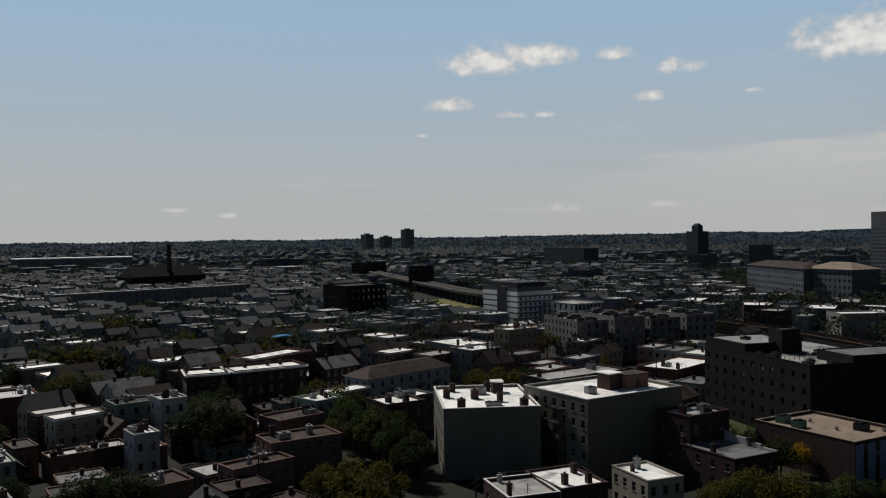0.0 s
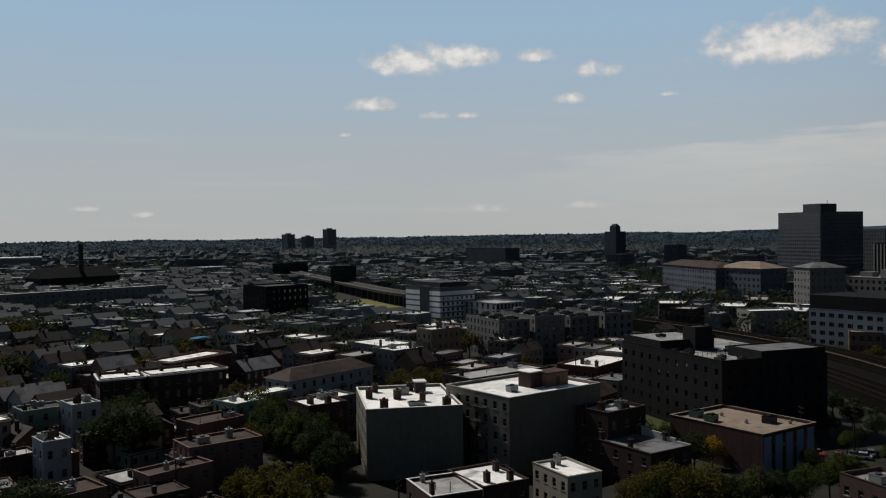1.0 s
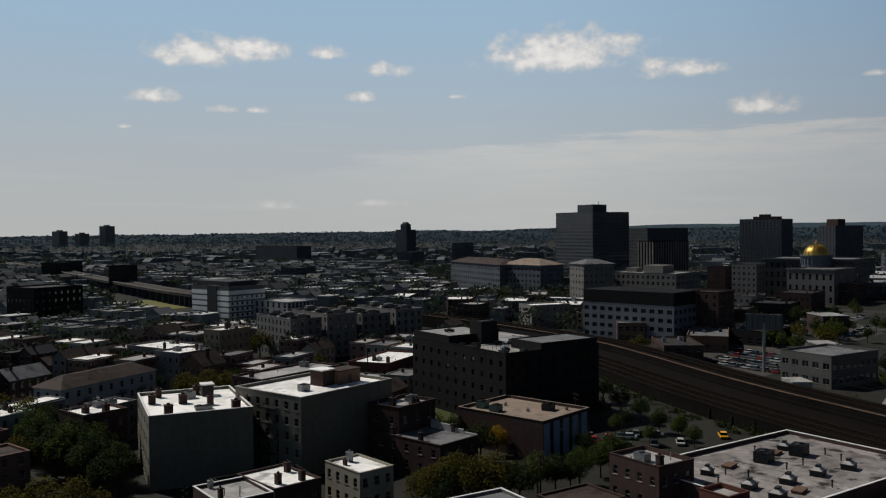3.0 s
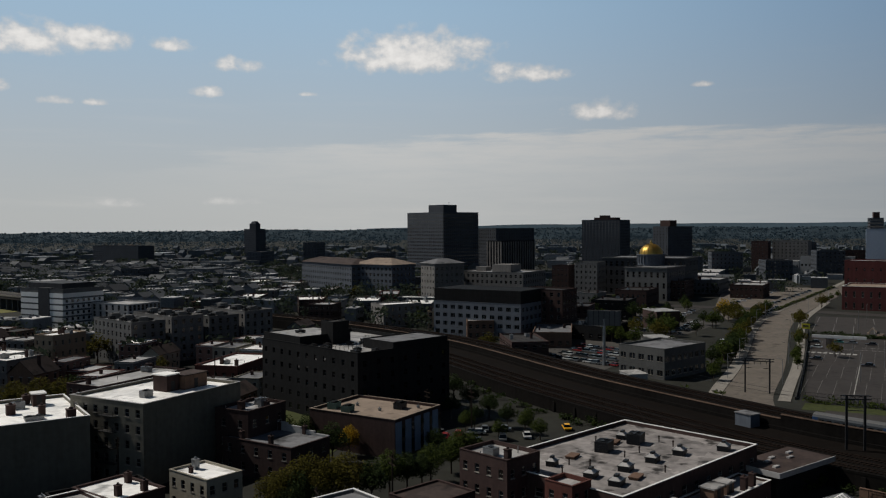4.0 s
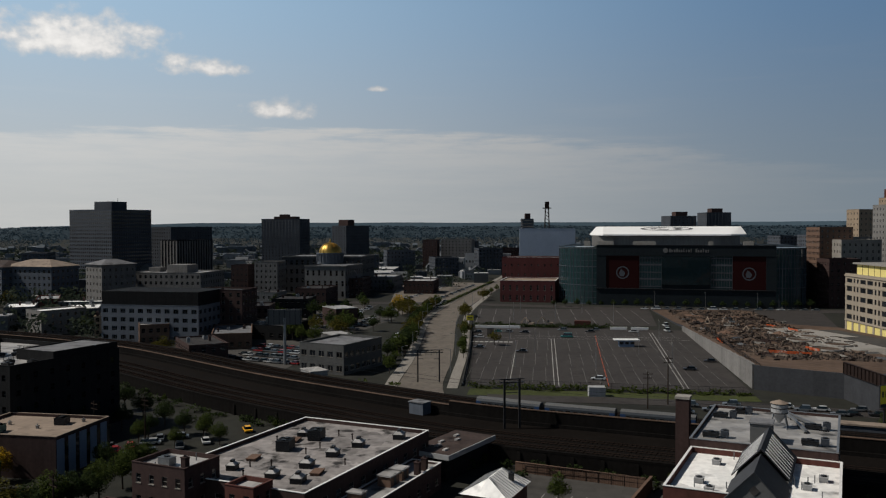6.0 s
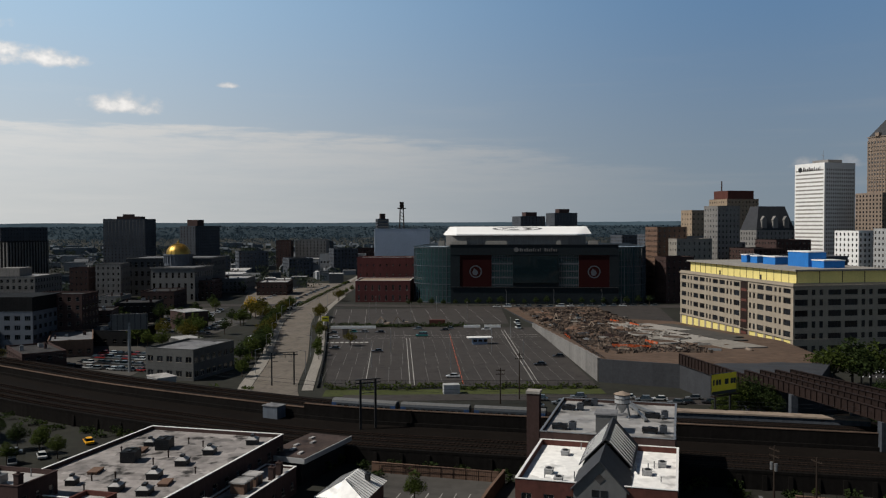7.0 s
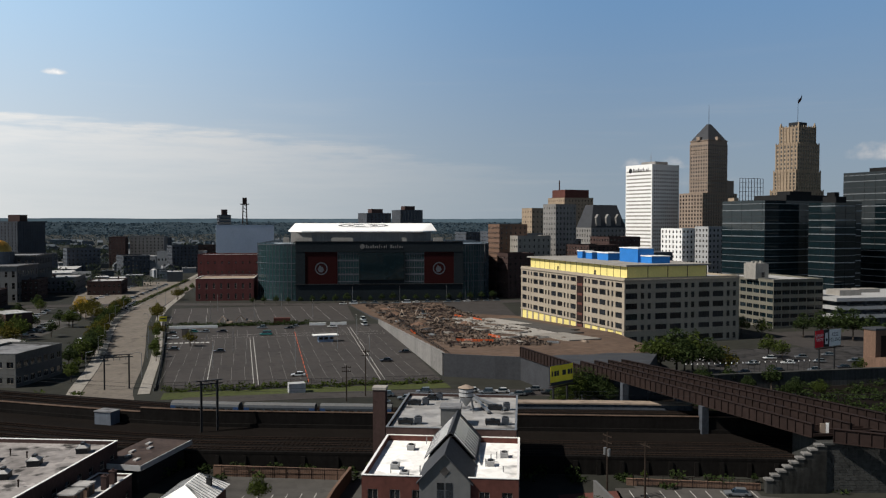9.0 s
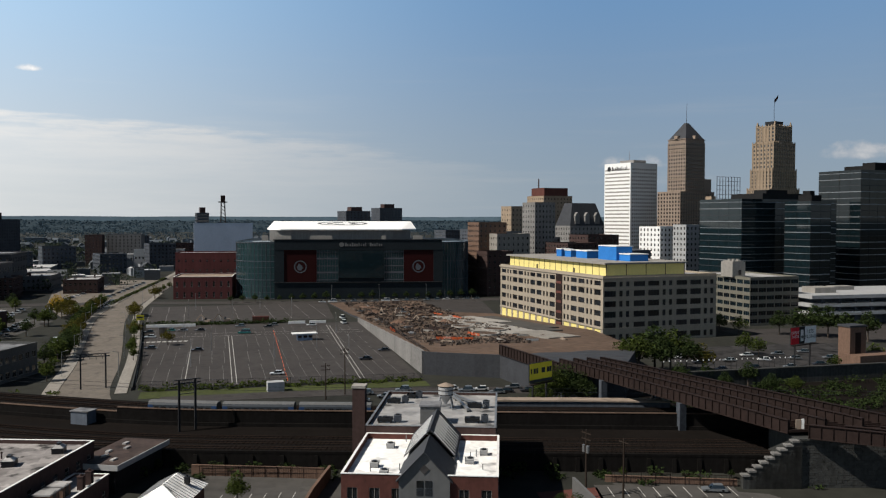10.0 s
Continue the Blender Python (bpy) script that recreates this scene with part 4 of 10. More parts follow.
# ---- office block with the yellow top floor ----
def office_block():
    w, d, h, rot = 101.0, 56.0, 26.7, 6.6
    c = Vector((319.7, -146.6))
    a = radians(rot)
    x, y = c.x + math.cos(a) * w / 2 + math.sin(a) * d / 2, c.y + math.sin(a) * w / 2 - math.cos(a) * d / 2
    ob = thing("office_block", "beige concrete office block being rebuilt, with yellow sheathing on top", "office building", pose(x, y, 0, 0, 0, rot))
    OCC.append((x, y, 60))
    b, far = Boxes(), Boxes()
    sides = side_frames(w, d)
    rows = [(1.4, 2.6), (6.4, 2.5), (10.9, 2.4), (15.3, 2.4), (19.8, 2.4), (23.6, 1.5)]
    rows = rows[:5] + [(22.9, 2.1)]
    for s, (m, length) in sides.items():
        holes = []
        if s in "nw":
            pitch = 6.6 if s == "n" else 7.0
            n = int(length / pitch)
            off = (length - n * pitch) / 2
            for z, wh in ([(0.8, 4.5), (6.4, 2.3), (10.7, 2.3), (15.0, 2.3), (19.3, 2.3), (23.3, 1.9)] if s == "n" else [(0.9, 2.4), (5.4, 2.7), (10.2, 2.5), (14.6, 2.4), (18.8, 2.4), (22.9, 2.0)]):
                for j in range(n):
                    x0 = off + j * pitch
                    if s == "n" and 60 < x0 < 66:
                        continue
                    if z < 1 and s == "n":
                        holes.append((x0 + 0.7, x0 + pitch - 0.9, z, z + wh))
                    elif j % 3 == 1:
                        holes.append((x0 + 0.7, x0 + 2.3, z, z + wh))
                        holes.append((x0 + 3.9, x0 + 5.5, z, z + wh))
                    else:
                        holes.append((x0 + 0.6, x0 + pitch - 0.9, z, z + wh))
        wall_sheet(b, m, length, h + 0.8, holes, 0.4)
        for k, (x0, x1, za, zb) in enumerate(holes):
            mw = m @ pose((x0 + x1) / 2, 0.12, za)
            if s == "n" and za < 1:
                pb = Boxes()
                pb.box(-(x1 - x0) / 2, (x1 - x0) / 2, 0.1, 0.25, 0, zb - za)
                part("infill_panel", (pb, M["yellow_sheathing"]), ob, "yellow sheathing in a ground floor bay", mw)
            else:
                part("window", window_mesh(x1 - x0, zb - za, M["steel_dark"], M["glass_dark"], max(2, int((x1 - x0) / 1.3)), False), ob, m=mw)
    t = 0.4
    for s, (m, length) in side_frames(w - 2 * t, d - 2 * t).items():
        b.quad(*[tuple(m @ Vector(p)) for p in ((length, 0, h), (0, 0, h), (0, 0, h + 0.8), (length, 0, h + 0.8))])
    part("wall", (b, M["beige_stucco"]), ob)
    r = Boxes()
    r.box(-w / 2 + t, w / 2 - t, -d / 2 + t, d / 2 - t, h - 0.3, h)
    part("roof", (r, M["pale_roof"]), ob)
    bands = Boxes()
    for z, e in ((5.5, 0.25), (21.9, 0.15), (26.2, 0.45)):
        bands.box(-w / 2 - e, w / 2 + e, d / 2, d / 2 + e, z, z + 0.5)
        bands.box(-w / 2 - e, -w / 2, -d / 2, d / 2, z, z + 0.5)
    part("string_course", (bands, M["beige_stucco"]), ob)
    stair = Boxes()
    x0 = w / 2 - 60 - 7
    stair.box(x0 + 0.4, x0 + 6.2, d / 2, d / 2 + 0.25, 0.5, 26)
    part("stair_bay", (stair, M["rust_steel"]), ob, "dark open strip between windows")
    for z in (3.5, 8.6, 13.2, 17.4, 21.8):
        q = Boxes()
        q.box(x0 + 1.0, x0 + 5.6, d / 2 + 0.25, d / 2 + 0.32, z, z + 1.1)
        part("bay_panel", (q, M["red_brick"]), ob, "red brick panel in a dark strip")
    # set-back floor in yellow boards with dark joints
    px0, px1, py0, py1 = -w / 2 + 3.5, w / 2 - 4.0, -d / 2 + 14, d / 2 - 3.5
    pent = part("top_floor", (lambda q: (q.box(px0, px1, py0, py1, h, h + 5.2), q)[1])(Boxes()).mesh(M["yellow_sheathing"]), ob, "set-back floor sheathed in yellow boards")
    jt = Boxes()
    for k in range(18):
        x = px0 + (px1 - px0) * k / 17
        jt.box(x - 0.12, x + 0.12, py1, py1 + 0.1, h, h + 5.2)
    for k in range(5):
        y = py0 + (py1 - py0) * k / 4
        jt.box(px0 - 0.1, px0, y - 0.15, y + 0.15, h, h + 5.2)
    for x in (px0 + 26, px0 + 62):
        jt.box(x, x + 1.2, py1, py1 + 0.12, h, h + 2.4)
    part("joints", (jt, M["tar_roof"]), pent)
    eave = Boxes()
    eave.box(px0 - 1.4, px1 + 1.4, py0 - 1.4, py1 + 1.4, h + 5.2, h + 5.9)
    part("eave", (eave, M["pale_concrete"]), pent, "pale projecting eave")
    for x, y, bw, bd, bh in ((-34, 4, 12, 9, 2.8), (-24, 6, 15, 8, 6.0), (-4, 8, 10, 7, 3.2), (10, 8, 6, 6, 3.0), (17, 9, 5, 6, 3.4)):
        q = Boxes()
        q.box(x - bw / 2, x + bw / 2, y - bd / 2, y + bd / 2, h + 5.9, h + 5.9 + bh)
        box_ = part("roof_house", (q, M["blue_wrap"]), ob, "roof housing wrapped in bright blue membrane")
        q = Boxes()
        q.box(x - bw / 2 - 0.2, x + bw / 2 + 0.2, y - bd / 2 - 0.2, y + bd / 2 + 0.2, h + 5.9 + bh, h + 6.3 + bh)
        part("cap", (q, M["white_paint"]), box_)
    return ob


office_block()


# ---- towers of the centre ----
def tier(b, w, d, z0, z1, i=0):
    b.box(-w / 2, w / 2, -d / 2, d / 2, z0, z1, i)


def piers(b, w, d, z0, z1, pitch, depth, thick, i=0):
    """Upright ribs round a rectangular shaft."""
    for s, (m, length) in side_frames(w, d).items():
        n = max(1, round(length / pitch))
        for k in range(n + 1):
            x = length * k / n
            b.box(x - thick / 2, x + thick / 2, -depth, 0.0, z0, z1, i, m)


def bands(b, w, d, zs, depth, thick, i=0):
    for z in zs:
        b.box(-w / 2 - depth, w / 2 + depth, -d / 2 - depth, d / 2 + depth, z, z + thick, i)


def window_grid(ob, w, d, z0, z1, nx, ny, ww, wh, storeys, pane="glass_dark", proud=0.06):
    """Small far panes in shallow frames, joined."""
    b = Boxes()
    for s, (m, length) in side_frames(w, d).items():
        n = nx if s in "sn" else ny
        for k in range(storeys):
            z = z0 + (z1 - z0) * (k + 0.5) / storeys
            for j in range(n):
                x = length * (j + 0.5) / n
                b.box(x - ww / 2, x + ww / 2, -proud, 0.0, z - wh / 2, z + wh / 2, 0, m)
    return tagged(part("windows", (b, M[pane]), ob), kind="stuff")


def white_tower():
    ob = thing("office_tower", "white office tower with stacked horizontal window bands", "tower", pose(831, -411.7, 0, 0, 0, 19))
    w, d, h = 38.2, 39.1, 110
    b = Boxes()
    tier(b, w, d, 0, h)
    part("shaft", (b, M["white_paint"]), ob)
    for k in range(26):
        z = 6 + k * 3.85
        g = Boxes()
        g.box(-w / 2 + 1.2, w / 2 - 1.2, d / 2, d / 2 + 0.05, z, z + 1.5)
        g.box(-w / 2 + 1.2, w / 2 - 1.2, -d / 2 - 0.05, -d / 2, z, z + 1.5)
        part("window_band", (g, M["pale_concrete"]), ob)
    g = Boxes()
    for sx in (-1, 1):
        for k in range(26):
            z = 6 + k * 3.85
            for j in range(13):
                y = -d / 2 + 2 + j * 2.75
                x0, x1 = sorted((sx * w / 2, sx * (w / 2 + 0.05)))
                g.box(x0, x1, y, y + 1.5, z, z + 1.9)
    tagged(part("windows", (g, M["pale_concrete"]), ob), kind="stuff")
    s = Boxes()
    for k, wd in enumerate((1.6, 1.0, 1.4, 1.5, 1.5, 1.3, 0.9, 0.8, 1.3, 0.7)):
        x = 8.0 - k * 2.35
        s.box(x - wd, x, d / 2 + 0.02, d / 2 + 0.2, 102.4, 105.2 + (1.2 if k in (0, 3, 6, 9) else 0))
    s.tube((12, d / 2, 104.2), (12, d / 2 + 0.2, 104.2), 2.6, 2.6, 16)
    part("sign", (s, M["steel_dark"]), ob, "dark lettering reduced to bars")
    p = Boxes()
    p.box(-12, 8, -10, 8, h, h + 3.5)
    p.tube((2, 0, h + 3.5), (2, 0, h + 14), 0.25, 0.1, 5)
    p.beam((0, 0, h + 9), (4, 0, h + 9), 0.2)
    part("roof_plant", (p, M["grey_stone"]), ob)


white_tower()


def pyramid_tower():
    ob = thing("office_tower", "old brown stone tower with a steep pyramid roof", "tower", pose(778, -446.5, 0, 0, 0, 19))
    b = Boxes()
    tier(b, 30, 50, 0, 79)
    part("base", (b, M["tower_stone"]), ob)
    b = Boxes()
    tier(b, 22.5, 27.6, 79, 131)
    piers(b, 22.5, 27.6, 79, 128, 3.2, 0.4, 0.9)
    bands(b, 22.5, 27.6, (92, 118.5, 122.5, 131), 0.6, 0.7)
    part("shaft", (b, M["tower_stone"]), ob)
    wing = Boxes()
    wing.box(-11, 15, -25, -12, 79, 92)
    part("wing", (wing, M["tower_stone"]), ob)
    r = Boxes()
    o = [(-11, -13.5), (11, -13.5), (11, 13.5), (-11, 13.5)]
    r.prism(o, 131.7, 148.5, 0, [(-1.2, -2), (1.2, -2), (1.2, 2), (-1.2, 2)])
    r.tube((0, 0, 148.5), (0, 0, 168), 0.3, 0.1, 6)
    roof = part("roof", (r, M["slate"]), ob, "steep dark pyramid roof with a mast")
    dm = Boxes()
    for x, y in ((-11, 0), (0, 13.5), (0, -13.5)):
        dm.box(x - 2, x + 2, y - 2, y + 2, 131.7, 135)
    part("dormer", (dm, M["tower_stone"]), roof)
    window_grid(ob, 30, 50, 4, 78, 8, 14, 1.5, 2.0, 20)
    window_grid(ob, 22.5, 27.6, 80, 128, 7, 9, 1.3, 1.9, 13)


pyramid_tower()


def stepped_tower():
    ob = thing("office_tower", "tan stone tower stepping back towards its crown", "tower", pose(671, -472, 0, 0, 0, 19))
    names = ((19.0, 50.0, 0, 69.4), (18.6, 42.2, 69.4, 78), (18.2, 34.0, 78, 95), (17.4, 30.0, 95, 119), (15.0, 23.4, 119, 134))
    for w, d, z0, z1 in names:
        b = Boxes()
        tier(b, w + 4, d, z0, z1)
        piers(b, w + 4, d, z0, z1 + 1.2, 3.3, 0.5, 0.9)
        bands(b, w + 4, d, (z1 - 0.8,), 0.3, 0.8)
        part("tier", (b, M["tan_brick"]), ob)
        window_grid(ob, w + 4, d, z0 + 1, z1 - 1, max(4, int((w + 4) / 3.3)), int(d / 3.3), 1.3, 1.9, max(1, round((z1 - z0) / 3.7)))
    b = Boxes()
    for x in (-9, 9):
        for y in (-11, 11):
            b.prism([(x - 1, y - 1), (x + 1, y - 1), (x + 1, y + 1), (x - 1, y + 1)], 134, 138, 0, [(x - 0.3, y - 0.3), (x + 0.3, y - 0.3), (x + 0.3, y + 0.3), (x - 0.3, y + 0.3)])
    part("pinnacles", (b, M["tan_brick"]), ob)
    b = Boxes()
    b.box(-5, 5, -6, 6, 134, 138.5)
    b.tube((0, 0, 138.5), (0, 0, 160), 0.25, 0.12, 6)
    part("mast", (b, M["steel_dark"]), ob)
    f = Boxes()
    n = 8
    for k in range(n):
        f.quad(*[(0.1 + 0.35 * math.sin(q * 0.9), -q * 0.75, 158 + 0.9 * q + dz - 4) for q, dz in ((k, 0), (k + 1, 0), (k + 1, 3.2), (k, 3.2))])
    part("flag", (f, M["red_panel"]), ob, "large flag flying from the mast")


stepped_tower()


def glass_block(label, x, y, w, d, rot, h, storeys, band_mat="galvanised"):
    ob = thing("office_tower", label, "tower", pose(x, y, 0, 0, 0, rot))
    OCC.append((x, y, max(w, d) / 2))
    b = Boxes()
    tier(b, w, d, 0, h)
    part("curtain_wall", (b, M["glass_black"]), ob)
    for k in range(storeys):
        z = 4 + (h - 6) * k / (storeys - 1)
        q = Boxes()
        q.box(-w / 2 - 0.06, w / 2 + 0.06, -d / 2 - 0.06, d / 2 + 0.06, z, z + (0.3 if k % 2 else 0.5))
        part("spandrel", (q, M["slate"] if k % 4 == 1 else M[band_mat]), ob)
    q = Boxes()
    for s, (m, length) in side_frames(w, d).items():
        for j in range(int(length / 8) + 1):
            q.box(j * 8.0 - 0.05, j * 8.0 + 0.05, -0.08, 0, 0, h, 0, m)
    part("mullions", (q, M["black_brick"]), ob)
    q = Boxes()
    q.box(-w / 2 + 3, w / 2 - 6, -d / 4, d / 4, h, h + 3.5)
    q.box(-w / 6, w / 8, -d / 8, d / 10, h + 3.5, h + 6)
    part("roof_plant", (q, M["black_brick"]), ob)
    return ob


glass_block("black glass office block with thin pale bands", 458, -319, 34, 78, 12, 62.7, 16)
glass_block("low black glass wing joined to an office block", 420, -318, 18, 16, 12, 61, 15)
glass_block("tall black glass tower with pale bands", 482, -416, 32, 67, 12, 82.5, 20)


def B(name, label, x, y, w, d, rot, h, wall, roof, **k):
    return building(name, label, x, y, w, d, rot, h, wall, roof, **k)


# white hotel block, mansard court, older blocks of the centre
B("hotel", "white hotel block with rows of dark windows", 588, -325.6, 24, 42, 12, 45, "white_paint", "pale_roof", floors=12, bays=(6, 12), win=(1.5, 1.9), joined=True, sill=False, category="hotel")
B("apartment_tower", "pale grey apartment tower", 563, -326, 14, 18, 12, 46.5, "white_siding", "pale_roof", floors=12, bays=(4, 5), win=(1.4, 1.7), joined=True, sill=False)
B("office_tower", "tan brick office building with a red brick crown", 814, -313.5, 31, 34, 12, 74, "tan_brick", "tar_roof", floors=18, bays=(8, 9), joined=True, coping="red_brick", sill=False)
B("office_tower", "narrow grey stone office building", 612, -227, 18, 18, 12, 63, "grey_stone", "tar_roof", floors=16, bays=(5, 6), joined=True, sill=False)
B("office_tower", "stepped tan stone office building", 730, -247, 18, 16, 12, 62, "tan_brick", "tar_roof", floors=14, bays=(4, 4), joined=True, sill=False)
B("office_tower", "dark brick apartment building", 596, -181, 20, 22, 8, 48, "brown_brick", "tar_roof", floors=13, bays=(10, 6), joined=True, sill=False)
B("office_building", "low dark brick commercial building", 545, -171, 17, 19, 8, 29, "dark_brick", "tar_roof", floors=7, bays=(5, 5), joined=True, sill=False)
B("office_building", "pale concrete office building between brick blocks", 584, -193, 19, 26, 8, 40, "concrete", "pale_roof", floors=9, bays=(5, 7), joined=True, sill=False)
B("office_building", "low brown brick building beside an office block", 600, -255, 30, 40, 8, 20, "brown_brick", "grey_roof", floors=6, bays=(8, 10), joined=True, sill=False)
B("office_building", "grey commercial building with a pale roof", 520, -240, 30, 50, 8, 30, "dark_concrete", "pale_roof", floors=7, bays=(8, 12), joined=True, sill=False)
tan_crown = thing("roof_house", "red brick roof house on an office building", "roof house", pose(814, -313.5, 74.6, 0, 0, 12))
q = Boxes()
q.box(-12, 12, -14, 14, -0.6, 8)
part("wall", (q, M["red_brick"]), tan_crown)
q = Boxes()
q.tube((8, 8, 8), (8, 8, 18), 0.7, 0.6, 8)
part("flue", (q, M["dark_brick"]), tan_crown)


def mansard():
    ob = B("courthouse", "grey stone block with a steep dark mansard roof", 736, -313.6, 24, 38, 12, 45, "grey_stone", "slate", floors=10, bays=(6, 9), win=(1.3, 2.0), joined=True, sill=False, parapet=0.2)
    r = Boxes()
    o = [(-12, -19), (12, -19), (12, 19), (-12, 19)]
    r.prism(o, 45.3, 66, 0, [(-6, -13), (6, -13), (6, 13), (-6, 13)])
    mr = part("mansard_roof", (r, M["slate"]), ob, "steep dark slate mansard roof")
    for y in (-11, 0, 11):
        for sx in (-1, 1):
            d_ = Boxes()
            d_.box(sx * 10 - 2, sx * 10 + 2, y - 2.5, y + 2.5, 47, 54)
            d_.prism([(sx * 10 - 2.2, y - 2.8), (sx * 10 + 2.2, y - 2.8), (sx * 10 + 2.2, y + 2.8), (sx * 10 - 2.2, y + 2.8)], 54, 57.5, 0, [(sx * 10 - 2.2, y - 0.1), (sx * 10 + 2.2, y - 0.1), (sx * 10 + 2.2, y + 0.1), (sx * 10 - 2.2, y + 0.1)])
            part("dormer", (d_, M["grey_stone"]), mr)


mansard()


def sign_frame():
    ob = thing("sign_frame", "open steel lattice for a roof sign", "sign frame", pose(693, -441, 0, 0, 0, 12))
    b = Boxes()
    for k in range(9):
        b.beam((0, -14 + k * 3.5, 60), (0, -14 + k * 3.5, 90), 0.35)
    for k in range(7):
        b.beam((0, -14, 66 + k * 4), (0, 14, 66 + k * 4), 0.3)
    part("lattice", (b, M["steel_dark"]), ob)
    b = Boxes()
    b.box(-8, 8, -16, 16, 0, 64)
    part("building_below", (b, M["brown_brick"]), ob)


sign_frame()
# garage with the white lift house, long pale parking deck
gar = B("parking_garage", "grey concrete garage with dark openings", 379, -250.5, 46, 28, 4, 22.6, "dim_stucco", "pale_roof", floors=6, bays=(9, 6), win=(4.4, 2.0), joined=False, frame_mat="dark_concrete", pane="glass_black", bars=3, sill=False, category="garage")
lh = thing("lift_house", "white concrete lift house on a garage roof", "roof house", pose(372, -240, 22.6, 0, 0, 4))
q = Boxes()
q.box(-5.4, 3.6, -2.8, 4.6, 0, 7.4)
q.box(-4.8, 3.0, -2.2, 4.0, 7.4, 7.8)
for y_ in (-1.5, 1.0, 3.2):
    q.box(-2, -0.6, y_ - 0.5, y_ + 0.5, 7.8, 8.7)
part("wall", (q, M["pale_concrete"]), lh)
q = Boxes()
q.box(-6.1, -5.9, 0, 1.5, 1, 3.5)
part("louvre", (q, M["tar_roof"]), lh)


def parking_deck():
    ob = thing("parking_deck", "long pale concrete parking deck with open levels", "garage", pose(372, -296, 0, 0, 0, 0))
    OCC.append((372, -300, 50))
    for z in (5.0, 9.0, 13.0):
        b = Boxes()
        b.box(-25, 20, -60, 30, z, z + 1.7)
        part("level", (b, M["white_siding"]), ob)
    b = Boxes()
    for y in range(-58, 30, 9):
        for x in (-24, 19):
            b.box(x - 0.5, x + 0.5, y - 0.5, y + 0.5, 0, 13.0)
    b.box(-18, 14, -56, 26, 0, 12.9)
    part("columns", (b, M["dark_concrete"]), ob)
    b = Boxes()
    b.box(-14, -4, 8, 20, 14.6, 17.4)
    b.box(0, 6, -14, -2, 14.6, 16.6)
    part("roof_plant", (b, M["pale_concrete"]), ob)


parking_deck()
# two slab blocks and others far behind the arena
for x, y, w, d, h, lab in ((1161, -162, 36, 35, 62, "far brown apartment slab behind the arena"), (1203, -215, 34, 34, 67, "far grey apartment slab behind the arena"), (907, 30, 12, 12, 57, "far dark office block beyond the street")):
    ob = B("apartment_tower", lab, x, y, w, d, 12, h, "dark_concrete", "tar_roof", floors=18, bays=(7, 7), win=(1.6, 1.5), joined=True, sill=False, parapet=0.4)
    q = Boxes()
    q.box(-w / 4, w / 5, -d / 4, d / 5, h, h + 6)
    part("roof_house", (q, M["dark_brick"]), ob)
B("office_tower", "narrow tan stone tower beside black glass blocks", 461, -281.3, 5, 3.5, 12, 64, "tan_brick", "tar_roof", floors=17, bays=(2, 2), win=(1.2, 1.7), joined=True, sill=False, category="tower")
B("depot_building", "pale blue-grey metal clad hall", 712, 7, 8, 46, 3, 47, "pale_cladding", "white_roof", floors=0, category="hall")
# red brick halls beside the arena
rb = B("brick_hall", "low red brick hall with a white flat roof", 575, 17, 36, 36, -4, 13.5, "hall_brick", "tan_roof", floors=2, bays=(6, 8), win=(1.2, 3.4), category="hall", coping="white_paint")
B("brick_hall", "tall red brick hall with small high windows", 618, 16, 26, 42, -4, 27, "hall_brick", "pale_roof", floors=4, bays=(6, 9), win=(1.0, 1.6), joined=True, category="hall")

# lattice mast far off
mast = thing("radio_mast", "red and white lattice mast", "mast", pose(1000, 10, 0))
q = Boxes()
for x, y in ((-4, -4), (4, -4), (4, 4), (-4, 4)):
    q.beam((x, y, 0), (x * 0.45, y * 0.45, 72), 0.9)
for k in range(9):
    z, s = 40 + k * 4, 4 * (1 - 0.55 * (40 + k * 4) / 72)
    q.beam((-s, -s, z), (s, s, z + 3), 0.5)
    q.beam((s, -s, z), (-s, s, z + 3), 0.5)
q.box(-5, 5, -5, 5, 70, 71)
q.box(-1.5, 1.5, -2.5, 2.5, 71, 78)
part("lattice", (q, M["rust_steel"]), mast)


# ---- mid-distance city to the south-west ----
sl = B("office_tower", "dark slab tower with a fine window grid", 822.5, 453.7, 58, 53, 72, 66.5, "dark_concrete", "tar_roof", floors=18, bays=(20, 18), win=(1.7, 1.7), joined=True, sill=False, category="tower")
q = Boxes()
q.box(-14, 10, -8, 12, 66, 75.5)
q.tube((-10, 0, 75), (-10, 0, 79), 0.3, 0.2)
part("roof_house", (q, M["dark_concrete"]), sl)
B("office_tower", "low dark office slab beside a tower", 894, 409, 27, 65, 72, 49, "dark_concrete", "tar_roof", floors=13, bays=(8, 16), joined=True, sill=False)
fins = B("office_building", "office slab with pale upright fins", 750, 338.6, 18, 47, 72, 37, "black_brick", "tar_roof", floors=0, bays=(0, 0))
q = Boxes()
piers(q, 18, 47, 8, 37, 3.4, 0.5, 1.2)
part("fins", (q, M["grey_stone"]), fins)
bb = B("apartment_tower", "dark grey-brown apartment tower", 975, 317, 46, 40, 90, 58, "dark_concrete", "tar_roof", floors=17, bays=(12, 10), joined=True, sill=False)
q = Boxes()
q.box(-14, 12, -10, 8, 58, 61.5)
q.box(-4, 6, -4, 6, 61.5, 64)
part("roof_house", (q, M["dark_brick"]), bb)
b2 = B("apartment_tower", "far dark grey apartment block", 1047, 256, 21, 52, 70, 50, "dark_concrete", "tar_roof", floors=14, bays=(5, 12), joined=True, sill=False)
q = Boxes()
q.box(-8, 6, 4, 18, 50, 58)
